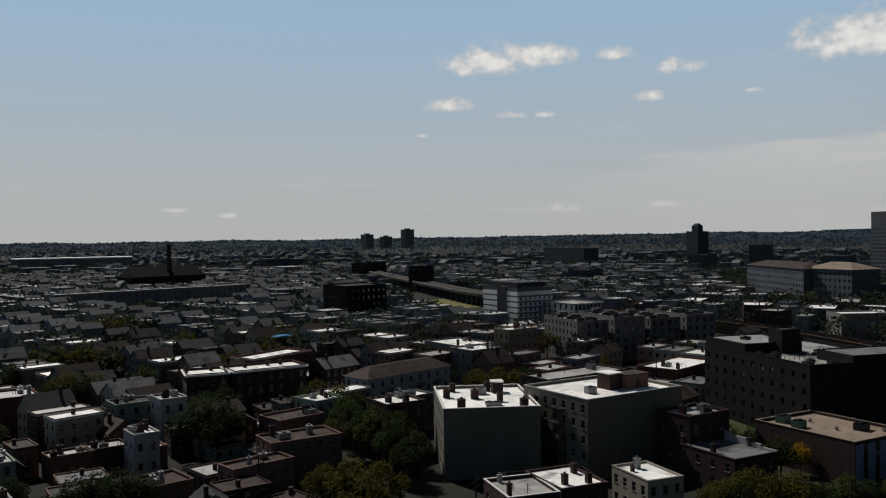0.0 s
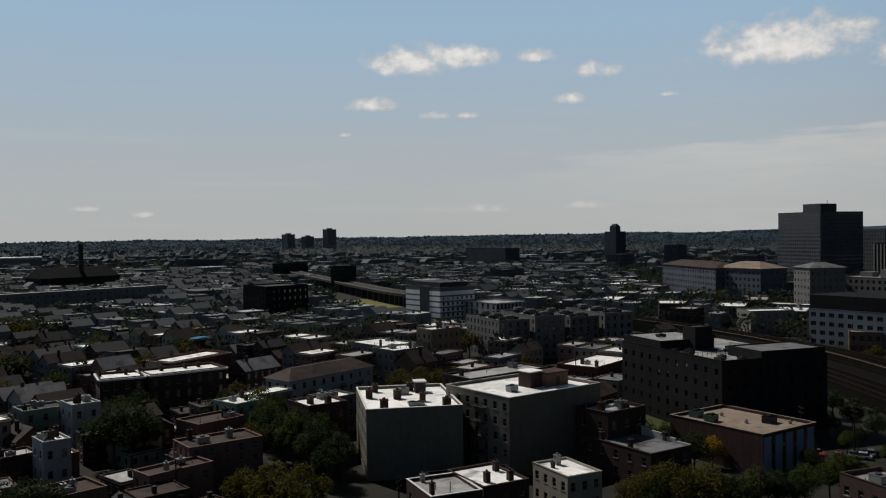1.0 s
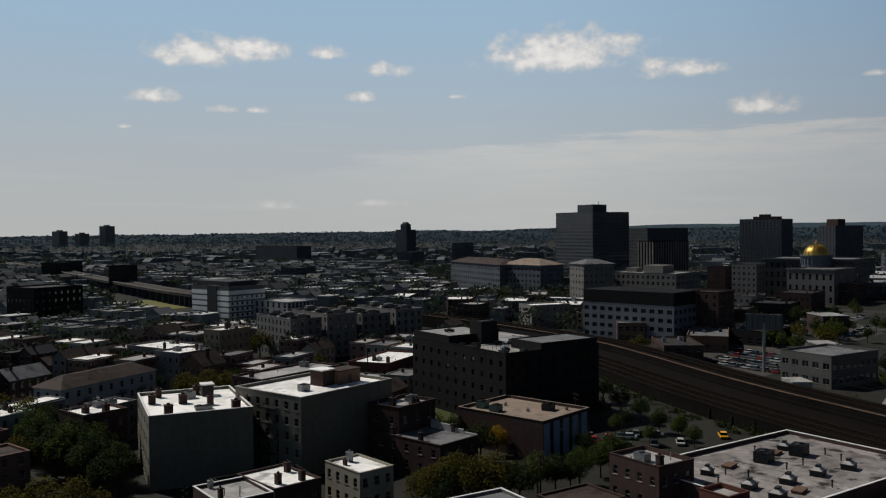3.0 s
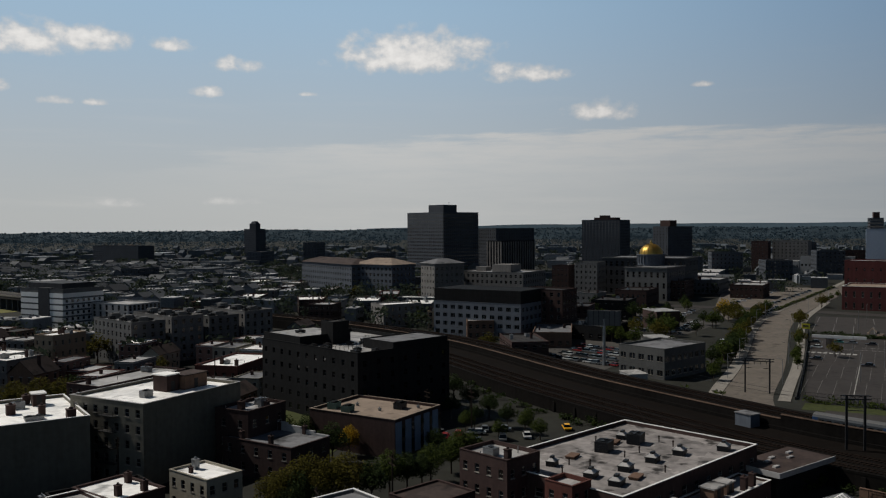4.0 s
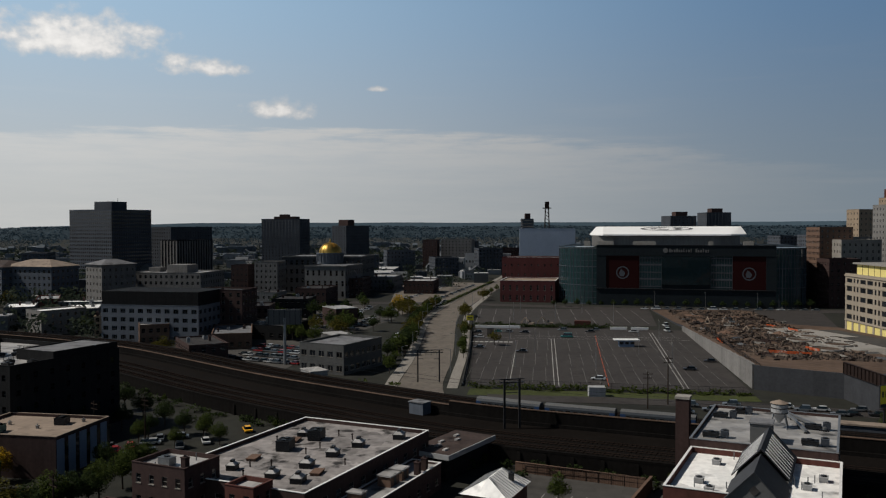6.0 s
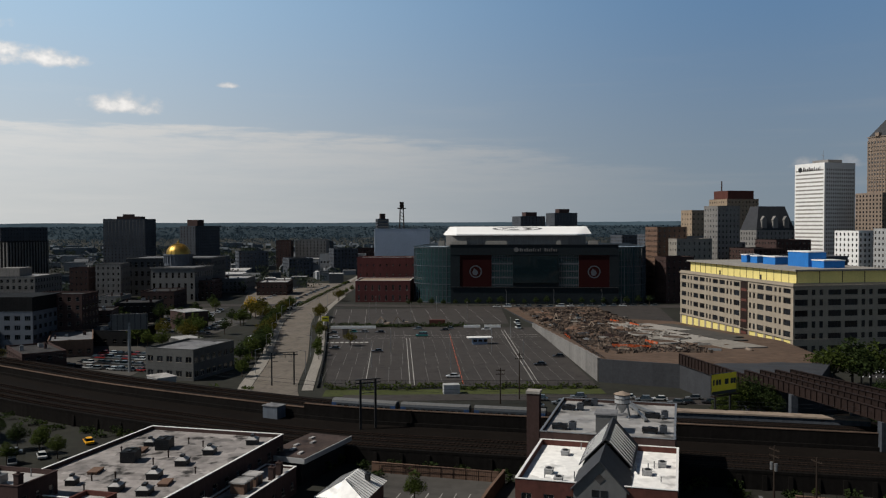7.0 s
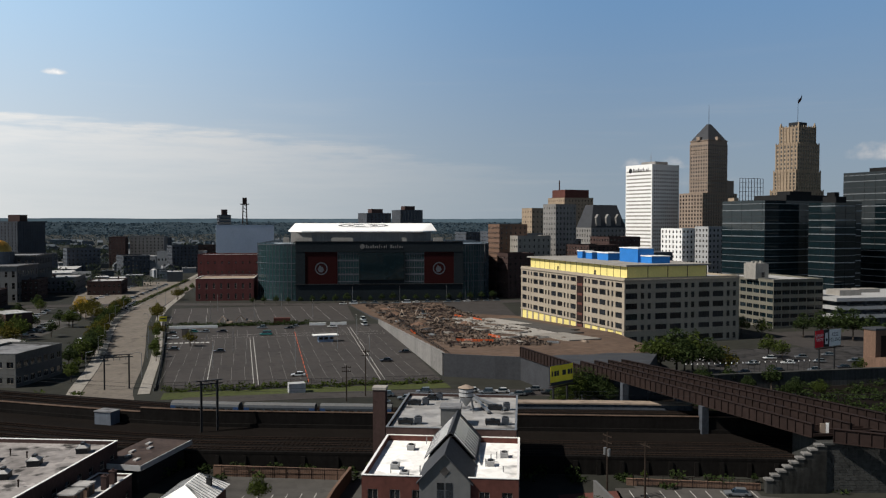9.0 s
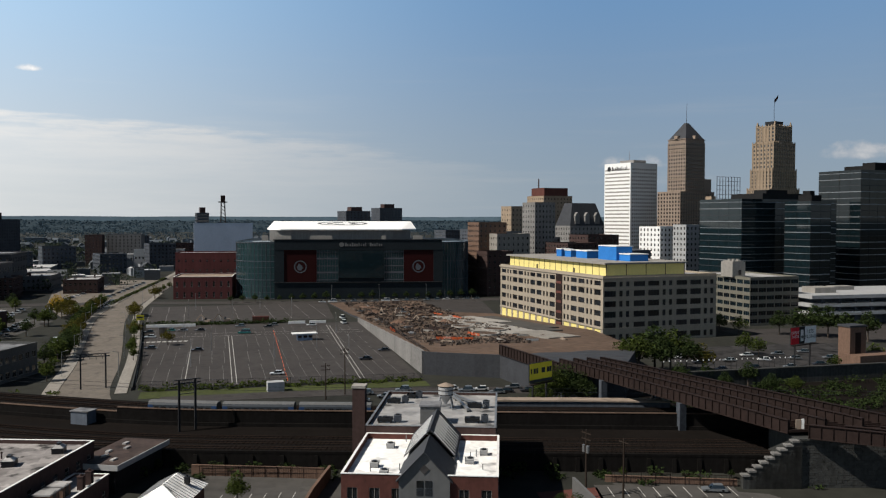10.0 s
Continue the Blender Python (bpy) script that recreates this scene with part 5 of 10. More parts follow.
part("roof_house", (q, M["dark_brick"]), b2)
wt_ = B("loft_building", "pale blue-grey loft building with a black top floor", 358, 172.7, 46, 25, 86, 15.5, "loft_paint", "tar_roof", floors=4, bays=(11, 6), win=(2.4, 1.9), frame_mat="loft_paint", pane="glass_black", bars=3, sill=False)
q = Boxes()
q.box(-22.8, 22.8, -12.3, 12.3, 16.1, 22)
part("top_floor", (q, M["black_brick"]), wt_, "black-clad top floor")
B("loft_building", "dark red brick loft with many windows", 372, 149, 22, 16, 86, 21, "dark_brick", "tar_roof", floors=6, bays=(6, 5), win=(1.5, 1.9), sill=False)
w2 = B("school_building", "long pale building with a stepped roofline", 532, 247.5, 50, 36, 88, 20, "grey_stone", "pale_roof", floors=5, bays=(14, 10), win=(1.6, 1.9), joined=True, sill=False)
q = Boxes()
q.box(-10, 4, -10, 6, 20, 25)
q.box(12, 20, -8, 0, 20, 23)
part("roof_house", (q, M["grey_stone"]), w2)


def courthouse():
    ob = B("courthouse", "grey stone courthouse with long window rows", 640, 173, 60, 46, 90, 27, "slate", "grey_roof", floors=4, bays=(14, 10), win=(1.8, 3.4), joined=True, sill=False, cornice="grey_stone")
    OCC.append((640, 173, 40))
    f = B("courthouse_wing", "stone front wing of a courthouse", 592, 157, 30, 36, 84, 22, "grey_siding", "grey_roof", floors=3, bays=(7, 8), win=(1.6, 3.6), joined=True, sill=False, cornice="grey_stone")
    x, y = 640, 173
    x, y = 770 * 0.80, 208 * 0.80
    t = thing("dome", "gilded dome on a pale drum over a courthouse", "dome", pose(x, y, 0))
    D = math.hypot(x, y) / 800
    q = Boxes()
    q.tube((0, 0, 22), (0, 0, 29.5), 9.6, 9.6, 24)
    for k in range(24):
        a = 2 * math.pi * k / 24
        q.tube((9.8 * math.cos(a), 9.8 * math.sin(a), 24), (9.8 * math.cos(a), 9.8 * math.sin(a), 29), 0.4, 0.4, 6)
    q.tube((0, 0, 29.5), (0, 0, 30.3), 10.4, 10.4, 24)
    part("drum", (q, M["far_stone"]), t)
    rings = [(8.3 * math.cos(e), 7.6 * math.sin(e)) for e in [k * math.pi / 16 for k in range(9)]]
    bm = bmesh.new()
    rows = [[bm.verts.new((max(r, 0.05) * math.cos(2 * math.pi * j / 32), max(r, 0.05) * math.sin(2 * math.pi * j / 32), 30.3 + z)) for j in range(32)] for r, z in rings]
    for a, b in zip(rows, rows[1:]):
        for j in range(32):
            bm.faces.new((a[j], a[(j + 1) % 32], b[(j + 1) % 32], b[j]))
    dome = part("dome_shell", mesh_of(bm, M["gold"], smooth=True), t, "gilded ribbed shell")
    q = Boxes()
    for j in range(16):
        a = 2 * math.pi * j / 16
        for (r0, z0), (r1, z1) in zip(rings, rings[1:]):
            q.beam(((r0 + 0.05) * math.cos(a), (r0 + 0.05) * math.sin(a), 30.3 + z0), ((r1 + 0.05) * math.cos(a), (r1 + 0.05) * math.sin(a), 30.3 + z1), 0.3)
    q.tube((0, 0, 37.7), (0, 0, 39.2), 1.0, 0.8, 10)
    q.tube((0, 0, 39.2), (0, 0, 40.6), 0.5, 0.05, 8)
    part("ribs", (q, M["gold"]), dome)


courthouse()


def hipped(ob, w, d, z, rise, m, o=1.0):
    r = Boxes()
    k = min(w, d) / 2
    a, b_ = w / 2 + o, d / 2 + o
    r.prism([(-a, -b_), (a, -b_), (a, b_), (-a, b_)], z, z + rise, 0, [(-a + k, -b_ + k), (a - k, -b_ + k), (a - k, b_ - k), (-a + k, b_ - k)] if w != d else [(-0.1, -0.1), (0.1, -0.1), (0.1, 0.1), (-0.1, 0.1)])
    return part("hipped_roof", (r, M[m]), ob)


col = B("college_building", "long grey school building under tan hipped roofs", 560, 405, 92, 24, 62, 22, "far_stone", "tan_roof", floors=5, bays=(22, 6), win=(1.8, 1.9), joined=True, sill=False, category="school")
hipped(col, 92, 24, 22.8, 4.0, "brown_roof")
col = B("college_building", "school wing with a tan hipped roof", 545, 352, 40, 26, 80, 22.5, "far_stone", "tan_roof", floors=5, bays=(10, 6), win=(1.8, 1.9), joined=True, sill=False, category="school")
# tan here, brown above: sun highlights put into one roof's colour
hipped(col, 40, 26, 23.2, 4.5, "tan_roof")
t1 = B("office_building", "tan stone building with a low hipped roof", 499, 275.7, 18, 23, 60, 26, "grey_stone", "grey_roof", floors=6, bays=(5, 6), joined=True, sill=False)
hipped(t1, 18, 23, 26.8, 3.0, "grey_roof")
B("row_building", "low commercial building with a pale roof", 372, 233, 14, 22, 60, 11, "grey_stone", "white_roof", floors=3, bays=(4, 6), joined=True)
g2 = B("office_building", "two-storey grey office building with a flat parapet roof", 290.7, 74.6, 18.2, 24.3, 70, 9.6, "dingy_render", "grey_roof", floors=2, bays=(5, 7), win=(2.2, 1.9), bars=2, category="office building")
B("office_building", "brown stone municipal building", 597, 206, 17, 20, 90, 24, "grey_stone", "tar_roof", floors=6, bays=(5, 6), joined=True, sill=False)
B("office_building", "low dark brick office building", 607, 230.5, 13, 15, 90, 21, "dark_brick", "tar_roof", floors=5, bays=(4, 4), joined=True, sill=False)
B("apartment_block", "far red brick apartment block", 1002, 147, 17, 24, 90, 33, "dark_brick", "tar_roof", floors=9, bays=(5, 6), joined=True, sill=False)
B("apartment_block", "far tan brick apartment block", 1040, 119, 37, 40, 90, 33, "grey_stone", "tar_roof", floors=9, bays=(9, 8), joined=True, sill=False)
B("warehouse", "long white low warehouse beyond the street", 968, 122, 40, 40, 90, 13, "white_siding", "pale_roof", floors=2, bays=(12, 8), win=(1.4, 2.4), joined=True, sill=False)
B("warehouse", "white commercial hall with a flat roof", 914, 72, 20, 48, 0, 19.5, "white_siding", "pale_roof", floors=2, bays=(4, 14), win=(1.6, 2.2), joined=True, sill=False)
dc = B("office_tower", "far dark stepped tower", 1140, 1003, 26, 26, 90, 50, "dark_concrete", "tar_roof", floors=14, bays=(6, 6), joined=True, sill=False)
q = Boxes()
q.box(-7, 7, -6, 6, 50, 60)
q.prism([(-6, -5), (6, -5), (6, 5), (-6, 5)], 60, 64, 0, [(-3, -3), (3, -3), (3, 3), (-3, 3)])
part("crown", (q, M["dark_concrete"]), dc)
for x, y, w, d, h, lab in ((1692.6, 2979, 32, 44, 74, "hazy tower block on the horizon"), (1549.5, 3055, 38, 37, 56, "hazy wide block on the horizon"), (1616, 3019, 29, 40, 46.5, "hazy low block on the horizon")):
    ob = B("apartment_tower", lab, x, y, w, d, 100, h, "grey_stone", "grey_roof", floors=0, bays=(0, 0), parapet=0.5)
    q = Boxes()
    q.box(-w / 5, w / 4, -d / 5, d / 5, h, h + 5)
    part("roof_house", (q, M["grey_stone"]), ob)
fs = B("apartment_block", "far long dark block of flats", 885, 1036, 97, 30, 90, 26, "dark_concrete", "tar_roof", floors=8, bays=(24, 8), joined=True, sill=False)
q = Boxes()
q.box(-4, 8, -16, -15, 0, 28)
part("stair_tower", (q, M["tan_brick"]), fs)


def old_works():
    ob = thing("factory", "black old works with a tall brick stack", "factory", pose(202, 830, 0, 0, 0, 15))
    OCC.append((202, 830, 45))
    q = Boxes()
    q.box(-38, 38, -14, 14, 0, 15)
    q.prism([(-38, -14), (38, -14), (38, 14), (-38, 14)], 15, 24, 0, [(-34, -1), (34, -1), (34, 1), (-34, 1)])
    part("hall", (q, M["black_brick"]), ob)
    q = Boxes()
    q.tube((4, -6, 0), (4, -6, 44.5), 2.6, 1.9, 14)
    q.tube((4, -6, 43.2), (4, -6, 44.8), 2.3, 2.3, 14)
    part("stack", (q, M["dark_brick"]), ob)


old_works()
B("works_building", "long low works with a pale roof edge", 150, 640, 150, 16, 12, 13, "grey_stone", "pale_roof", floors=3, bays=(30, 4), joined=True, sill=False, category="factory", coping="white_paint")
B("works_building", "dark brick works block", 222, 455, 28, 26, 5, 21, "black_brick", "tar_roof", floors=5, bays=(8, 7), joined=True, sill=False, category="factory")
q = thing("depot_building", "very long low pale depot on the far plain", "hall", pose(235, 1580, 0, 0, 0, -8))
r = Boxes()
r.box(-95, 95, -20, 20, 0, 18)
part("wall", (r, M["grey_stone"]), q)
r = Boxes()
r.box(-96, 96, -21, 21, 18, 20)
part("roof", (r, M["white_roof"]), q)


# ---- roof furniture ----
def polar(az, dist):
    return dist * math.sin(radians(az)), dist * math.cos(radians(az))


def make_ac(w, d, h, m):
    b = Boxes()
    b.box(-w / 2, w / 2, -d / 2, d / 2, 0.25, h)
    b.box(-w / 2 - 0.05, w / 2 + 0.05, -d / 2 - 0.05, d / 2 + 0.05, h - 0.12, h)
    for k in range(4):
        b.box(-w / 2 - 0.03, w / 2 + 0.03, -d / 2 - 0.03, d / 2 + 0.03, 0.4 + k * (h - 0.6) / 4, 0.45 + k * (h - 0.6) / 4)
    legs = b
    for x in (-w / 2 + 0.2, w / 2 - 0.2):
        legs.box(x - 0.1, x + 0.1, -d / 2, d / 2, 0, 0.25)
    fans = Boxes()
    n = max(1, int(w / 1.3))
    for k in range(n):
        x = -w / 2 + w * (k + 0.5) / n
        fans.tube((x, 0, h), (x, 0, h + 0.18), min(0.5, d * 0.35), min(0.5, d * 0.35), 12)
    return b.mesh(M[m]), fans.mesh(M["steel_dark"])


AC = {}


def ac(m, w=2.4, d=1.6, h=1.4, mt="galvanised"):
    key = (w, d, h, mt)
    if key not in AC:
        AC[key] = make_ac(w, d, h, mt)
    ob = thing("rooftop_unit", "boxy metal air conditioning unit on a flat roof", "roof unit", m, group="rooftop units")
    for nm, me in zip(("casing", "fan"), AC[key]):
        part(nm, me, ob)
    return ob


def stub(m, h=1.6, w=0.8, mt="dark_brick"):
    """A brick chimney or vent stub standing on a roof."""
    key = ("stub", h, w, mt)
    if key not in AC:
        b = Boxes()
        b.box(-w / 2, w / 2, -w / 2, w / 2, 0, h)
        b.box(-w / 2 - 0.08, w / 2 + 0.08, -w / 2 - 0.08, w / 2 + 0.08, h, h + 0.15)
        b.tube((0, 0, h + 0.15), (0, 0, h + 0.5), w * 0.25, w * 0.2, 8)
        AC[key] = b.mesh(M[mt])
    ob = thing("chimney", "short roof chimney with a clay pot", "chimney", m, group="roof chimneys")
    part("chimney_shaft", AC[key], ob)
    return ob


def hatch(m, w, d, h, wall="dark_brick", roof="white_roof"):
    ob = thing("stair_house", "small roof stair house with a flat top", "roof house", m)
    b = Boxes()
    b.box(-w / 2, w / 2, -d / 2, d / 2, 0, h)
    part("wall", (b, M[wall]), ob)
    b = Boxes()
    b.box(-w / 2 - 0.2, w / 2 + 0.2, -d / 2 - 0.2, d / 2 + 0.2, h, h + 0.25)
    part("roof", (b, M[roof]), ob)
    b = Boxes()
    b.box(-0.5, 0.5, -d / 2 - 0.06, -d / 2, 0.1, 2.1)
    part("door", (b, M["steel_dark"]), ob)
    return ob


def clutter(ob, w, d, h, seed, n=6, units=3, pipes=4):
    rng = random.Random(seed)
    for k in range(n):
        stub(on_roof(ob, rng.uniform(-w * 0.42, w * 0.42), rng.uniform(-d * 0.42, d * 0.42), h), rng.choice((1.2, 1.6, 2.0)), rng.choice((0.7, 0.9, 1.2)), rng.choice(("dark_brick", "dark_brick", "galvanised")))
    for k in range(units):
        ac(on_roof(ob, rng.uniform(-w * 0.38, w * 0.38), rng.uniform(-d * 0.38, d * 0.38), h, rng.choice((0, 90))), *rng.choice(((2.4, 1.6, 1.4), (1.6, 1.2, 1.1))))
    q = Boxes()
    for k in range(pipes):
        x, y = rng.uniform(-w * 0.42, w * 0.42), rng.uniform(-d * 0.42, d * 0.42)
        q.tube((x, y, h - 0.02), (x, y, h + rng.uniform(0.6, 1.3)), 0.09, 0.09, 6)
    if pipes:
        part("vent_pipe", (q, M["galvanised"]), ob)


# ---- near quarter ----
a1 = B("apartment_block", "grey apartment block under a bright white roof", 105.8, 153.4, 20, 26, -27, 14, "dim_stucco", "white_roof", floors=4, bays=(6, 7), win=(1.1, 1.5), coping="white_paint", sides="wn")
for x, y, w_ in ((-6, -10, 1.6), (-8, 2, 1.4), (-2, 0, 1.6), (3, -4, 1.2), (7, -11, 1.6), (-6, 9, 1.2), (2, 9, 1.4)):
    stub(on_roof(a1, x, y, 14), 1.8, w_)
ac(on_roof(a1, 1, -8, 14), 3.4, 1.6, 0.8)
ac(on_roof(a1, 0, 5, 14), 2.4, 1.6, 1.4)
hatch(on_roof(a1, 4, 7, 14), 2.4, 3, 2.4)
a2 = B("apartment_block", "beige five-storey apartment block with a bright white roof", 127.5, 139.2, 27, 21, 0, 16, "dim_stucco", "white_roof", floors=5, bays=(6, 7), win=(1.2, 1.6), coping="pale_roof", sides="wn")
hatch(on_roof(a2, 1.2, -1.0, 16), 3.4, 4, 3.4, "dark_brick")
hatch(on_roof(a2, 6.4, -2.2, 16), 6.4, 4.4, 2.9, "brown_brick", "brown_roof")
ac(on_roof(a2, -6, -3, 16), 2.2, 1.6, 1.4)
stub(on_roof(a2, 11, -1, 16), 1.4, 0.9)
for k in range(4):
    # fire escape balconies on the street side
    fe = Boxes()
    fe.box(-14.6, -13.5, -3.2, 1.2, 4.2 + k * 3.1, 4.3 + k * 3.1)
    for y in (-3.2, -1.7, -0.2, 1.2):
        fe.box(-14.6, -14.55, y - 0.04, y + 0.04, 4.3 + k * 3.1, 5.3 + k * 3.1)
    fe.box(-14.6, -14.54, -3.2, 1.2, 5.25 + k * 3.1, 5.32 + k * 3.1)
    part("balcony", (fe, M["steel_dark"]), a2)
a3 = B("apartment_block", "low dark wing with a pale roof", 138.5, 123.5, 12, 9, 0, 12, "dark_brick", "pale_roof", floors=3, bays=(3, 2))
clutter(a3, 12, 9, 12, 3, 3, 1)
lb = B("loft_building", "black brick loft building with roof terraces", 195.6, 136.5, 32, 43.5, -17, 18.1, "black_brick", "pale_roof", floors=5, bays=(7, 11), win=(1.2, 1.4), frame_mat="black_brick", pane="glass_black", bars=2, sill=False, parapet=0.9, joined=True)


def roof_block(ob, name, label, x0, x1, y0, y1, z0, z1, wall, deck, rim=0.35):
    """A storey set on a flat roof: walls, a sunk deck and the rim round it."""
    q = Boxes()
    q.box(x0, x1, y0, y1, z0, z1 - rim)
    t = 0.3
    for a, b, c, d in ((x0, x1, y0, y0 + t), (x0, x1, y1 - t, y1), (x0, x0 + t, y0 + t, y1 - t), (x1 - t, x1, y0 + t, y1 - t)):
        q.box(a, b, c, d, z1 - rim, z1)
    blk = part(name, (q, M[wall]), ob, label)
    q = Boxes()
    q.box(x0 + t, x1 - t, y0 + t, y1 - t, z1 - rim, z1 - rim + 0.06)
    part("deck", (q, M[deck]), blk)
    return blk


roof_block(lb, "upper_floor", "black upper storey with a pale deck", -15.7, 1.5, 3.5, 21.4, 18.1, 20.9, "black_brick", "pale_roof")
roof_block(lb, "upper_floor", "black upper storey with a grey deck", -4.0, 15.7, -21.4, -9.0, 18.1, 20.6, "black_brick", "grey_roof")
roof_block(lb, "lift_tower", "black lift tower", -6.5, -1.0, 1.0, 6.5, 18.1, 24.4, "black_brick", "tar_roof")
q = Boxes()
for x in np.arange(-15, -4, 1.4):
    q.box(x - 0.04, x + 0.04, -9.6, -9.52, 18.1, 19.5)
q.box(-15, -4, -9.62, -9.5, 19.4, 19.5)
for y in np.arange(-9, 3, 1.4):
    q.box(5.96, 6.04, y - 0.04, y + 0.04, 18.1, 19.5)
q.box(5.94, 6.06, -9.5, 3, 19.4, 19.5)
part("terrace_rail", (q, M["steel_dark"]), lb)
for x, y, w_ in ((-12, -16, 2.4), (-9, -13, 1.6), (-12.5, -4, 3.4), (-9, 0, 2.4), (-13, 1, 1.6), (0, -5, 3.4), (4, 0, 2.4), (9, -4, 3.4), (-7, -18, 1.6), (-3, -2, 1.6)):
    ac(on_roof(lb, x, y, 18.1, 90 * (w_ > 2)), w_, 1.6, 0.8, "steel_dark")
ac(on_roof(lb, -9, 13, 20.62), 2.4, 1.6, 0.8, "steel_dark")
tb = B("shop_building", "low grey-blue commercial building with a tan roof", 164.6, 109, 18.5, 24, -3, 8, "dark_brick", "tan_roof", floors=1, bays=(0, 0), coping="tan_roof")
for k in range(5):
    q = Boxes()
    q.box(-9.0 + k * 3.7, -6.7 + k * 3.7, -12.14, -12.0, 0.2, 7.9)
    part("wall_panel", (q, M["blue_siding"]), tb, "pale blue-grey upright wall panel")
    q = Boxes()
    q.box(-6.6 + k * 3.7, -5.4 + k * 3.7, -12.07, -12.0, 0.6, 7.0)
    part("window", (q, M["glass_dark"]), tb)
for x, y, w_, mt in ((-5.2, 4, 2.6, "copper_green"), (-4, 9, 2.8, "copper_green"), (3.6, -4.5, 3.0, "steel_dark")):
    ac(on_roof(tb, x, y, 8, 12), w_, 2.2, 1.5, mt)
for x, y in ((6, -8), (-1, -2), (1, 6)):
    stub(on_roof(tb, x, y, 8), 0.5, 0.5, "galvanised")
gb_ = B("shop_building", "low brick building with a smooth grey roof", 136, 114.6, 11.5, 19, -4, 7, "dark_brick", "grey_roof", floors=2, bays=(3, 5), parapet=0.25)
q = Boxes()
for k in range(5):
    q.box(5.3, 5.75, -9.5 + k * 3.8, -5.7 + k * 3.8, 7, 7.5 + 0.45 * k)
part("stepped_parapet", (q, M["white_siding"]), gb_)
for x, y in ((-4.6, -3), (-4.8, 5), (5.4, -3), (5.4, 4)):
    stub(on_roof(gb_, x, y, 7), 1.6, 0.8)
sw = B("house_block", "small cream house with a patched white roof", 110.8, 109.5, 7.5, 11, -10, 7, "cream_siding", "white_roof", floors=2, bays=(3, 4), parapet=0.3)
stub(on_roof(sw, 0, 3, 7), 1.7, 1.0, "galvanised")
stub(on_roof(sw, -2, 1.5, 7), 0.9, 0.6)
bw = B("house_block", "brick row house with a grey patched roof", 84.5, 112, 9, 11, -14, 8, "dark_brick", "pale_roof", floors=2, bays=(3, 3), parapet=0.5, coping="white_paint")
clutter(bw, 9, 11, 8, 8, 2, 0)
bw = B("house_block", "brick row house with a bright white roof", 93.6, 111.5, 9, 12, -8, 8.3, "dark_brick", "white_roof", floors=2, bays=(3, 3), parapet=0.3)
for x, y in ((-2, -3), (3, 2), (2, -4)):
    stub(on_roof(bw, x, y, 8.3), 1.6, 0.9)
B("house_block", "dark brick garage row behind the houses", 99, 122.5, 16, 7, -20, 5, "black_brick", "tar_roof", floors=1, bays=(4, 2), parapet=0.4)

# warehouse with the wide speckled roof
wh = B("warehouse", "low dark brick warehouse with a wide pale speckled roof", 151.8, 46, 44.5, 29.5, -17, 8, "dark_brick", "gravel_roof", floors=2, bays=(11, 8), win=(1.6, 1.5), parapet=0.7, coping="white_paint")


def roof_light(m, w, d, h):
    """A framed roof light: dark curb, sloping pale glazing, vent ridge."""
    ob = thing("roof_light", "boxy roof light with sloping pale glazing", "roof light", m, group="warehouse roof lights")
    q = Boxes()
    q.box(-w / 2, w / 2, -d / 2, d / 2, 0, h * 0.6)
    q.box(-w / 2 - 0.12, w / 2 + 0.12, -d / 2 - 0.12, d / 2 + 0.12, h * 0.6, h * 0.68)
    part("curb", (q, M["steel_dark"]), ob)
    q = Boxes()
    o = [(-w / 2, -d / 2), (w / 2, -d / 2), (w / 2, d / 2), (-w / 2, d / 2)]
    q.prism(o, h * 0.68, h, 0, [(x * 0.45, y * 0.3) for x, y in o])
    part("glazing", (q, M["pale_roof"]), ob, "sloping pale glazing")
    q = Boxes()
    q.box(-w * 0.24, w * 0.24, -d * 0.16, d * 0.16, h, h + 0.35)
    part("vent", (q, M["steel_dark"]), ob)


for x, y, w_, d_, h_ in ((16.6, -11.0, 2.6, 2.0, 1.5), (8.1, -6.7, 2.6, 2.0, 1.5), (0.4, -5.8, 2.6, 2.0, 1.5), (-7.6, -5.5, 2.8, 2.0, 1.5), (-15.6, -9.1, 2.8, 2.0, 1.4), (-15.1, -3.6, 2.6, 1.8, 1.4), (-14.2, 5.4, 2.0, 1.6, 1.4), (10.8, 7.6, 2.4, 1.8, 1.3)):
    roof_light(on_roof(wh, x, y, 8, 15), w_, d_, h_)
for x, y in ((9.4, 3.6), (0.3, 4.6)):
    ac(on_roof(wh, x, y, 8, 15), 3.4, 2.6, 2.0, "steel_dark")
for x, y in ((6.4, 6.6), (-7.4, 6.1), (-10.3, -9.3)):
    q = Boxes()
    q.box(-1.5, 1.5, -0.8, 0.8, 0, 0.35)
    q.box(-1.6, 1.6, -0.9, 0.9, 0.35, 0.5)
    hb_ = thing("roof_hatch", "low brown flat roof hatch", "roof hatch", on_roof(wh, x, y, 8, 15), group="roof hatches")
    part("lid", (q, M["brown_brick"]), hb_)
for x, y in ((13.5, 1.0), (3.8, -0.8), (-11.7, 3.6), (-9.9, 0.4), (-0.8, -0.7), (4.5, 9.5), (-17, 1), (12, -3), (-4, -11)):
    vp = thing("vent_pipe", "short rusty vent pipe with a cowl on a flat roof", "vent pipe", on_roof(wh, x, y, 8), group="vent pipes")
    q = Boxes()
    q.tube((0, 0, 0), (0, 0, 1.0), 0.12, 0.12, 8)
    part("pipe", (q, M["rust_steel"]), vp)
    q = Boxes()
    q.tube((0, 0, 1.0), (0, 0, 1.25), 0.25, 0.1, 8)
    part("cowl", (q, M["rust_steel"]), vp)
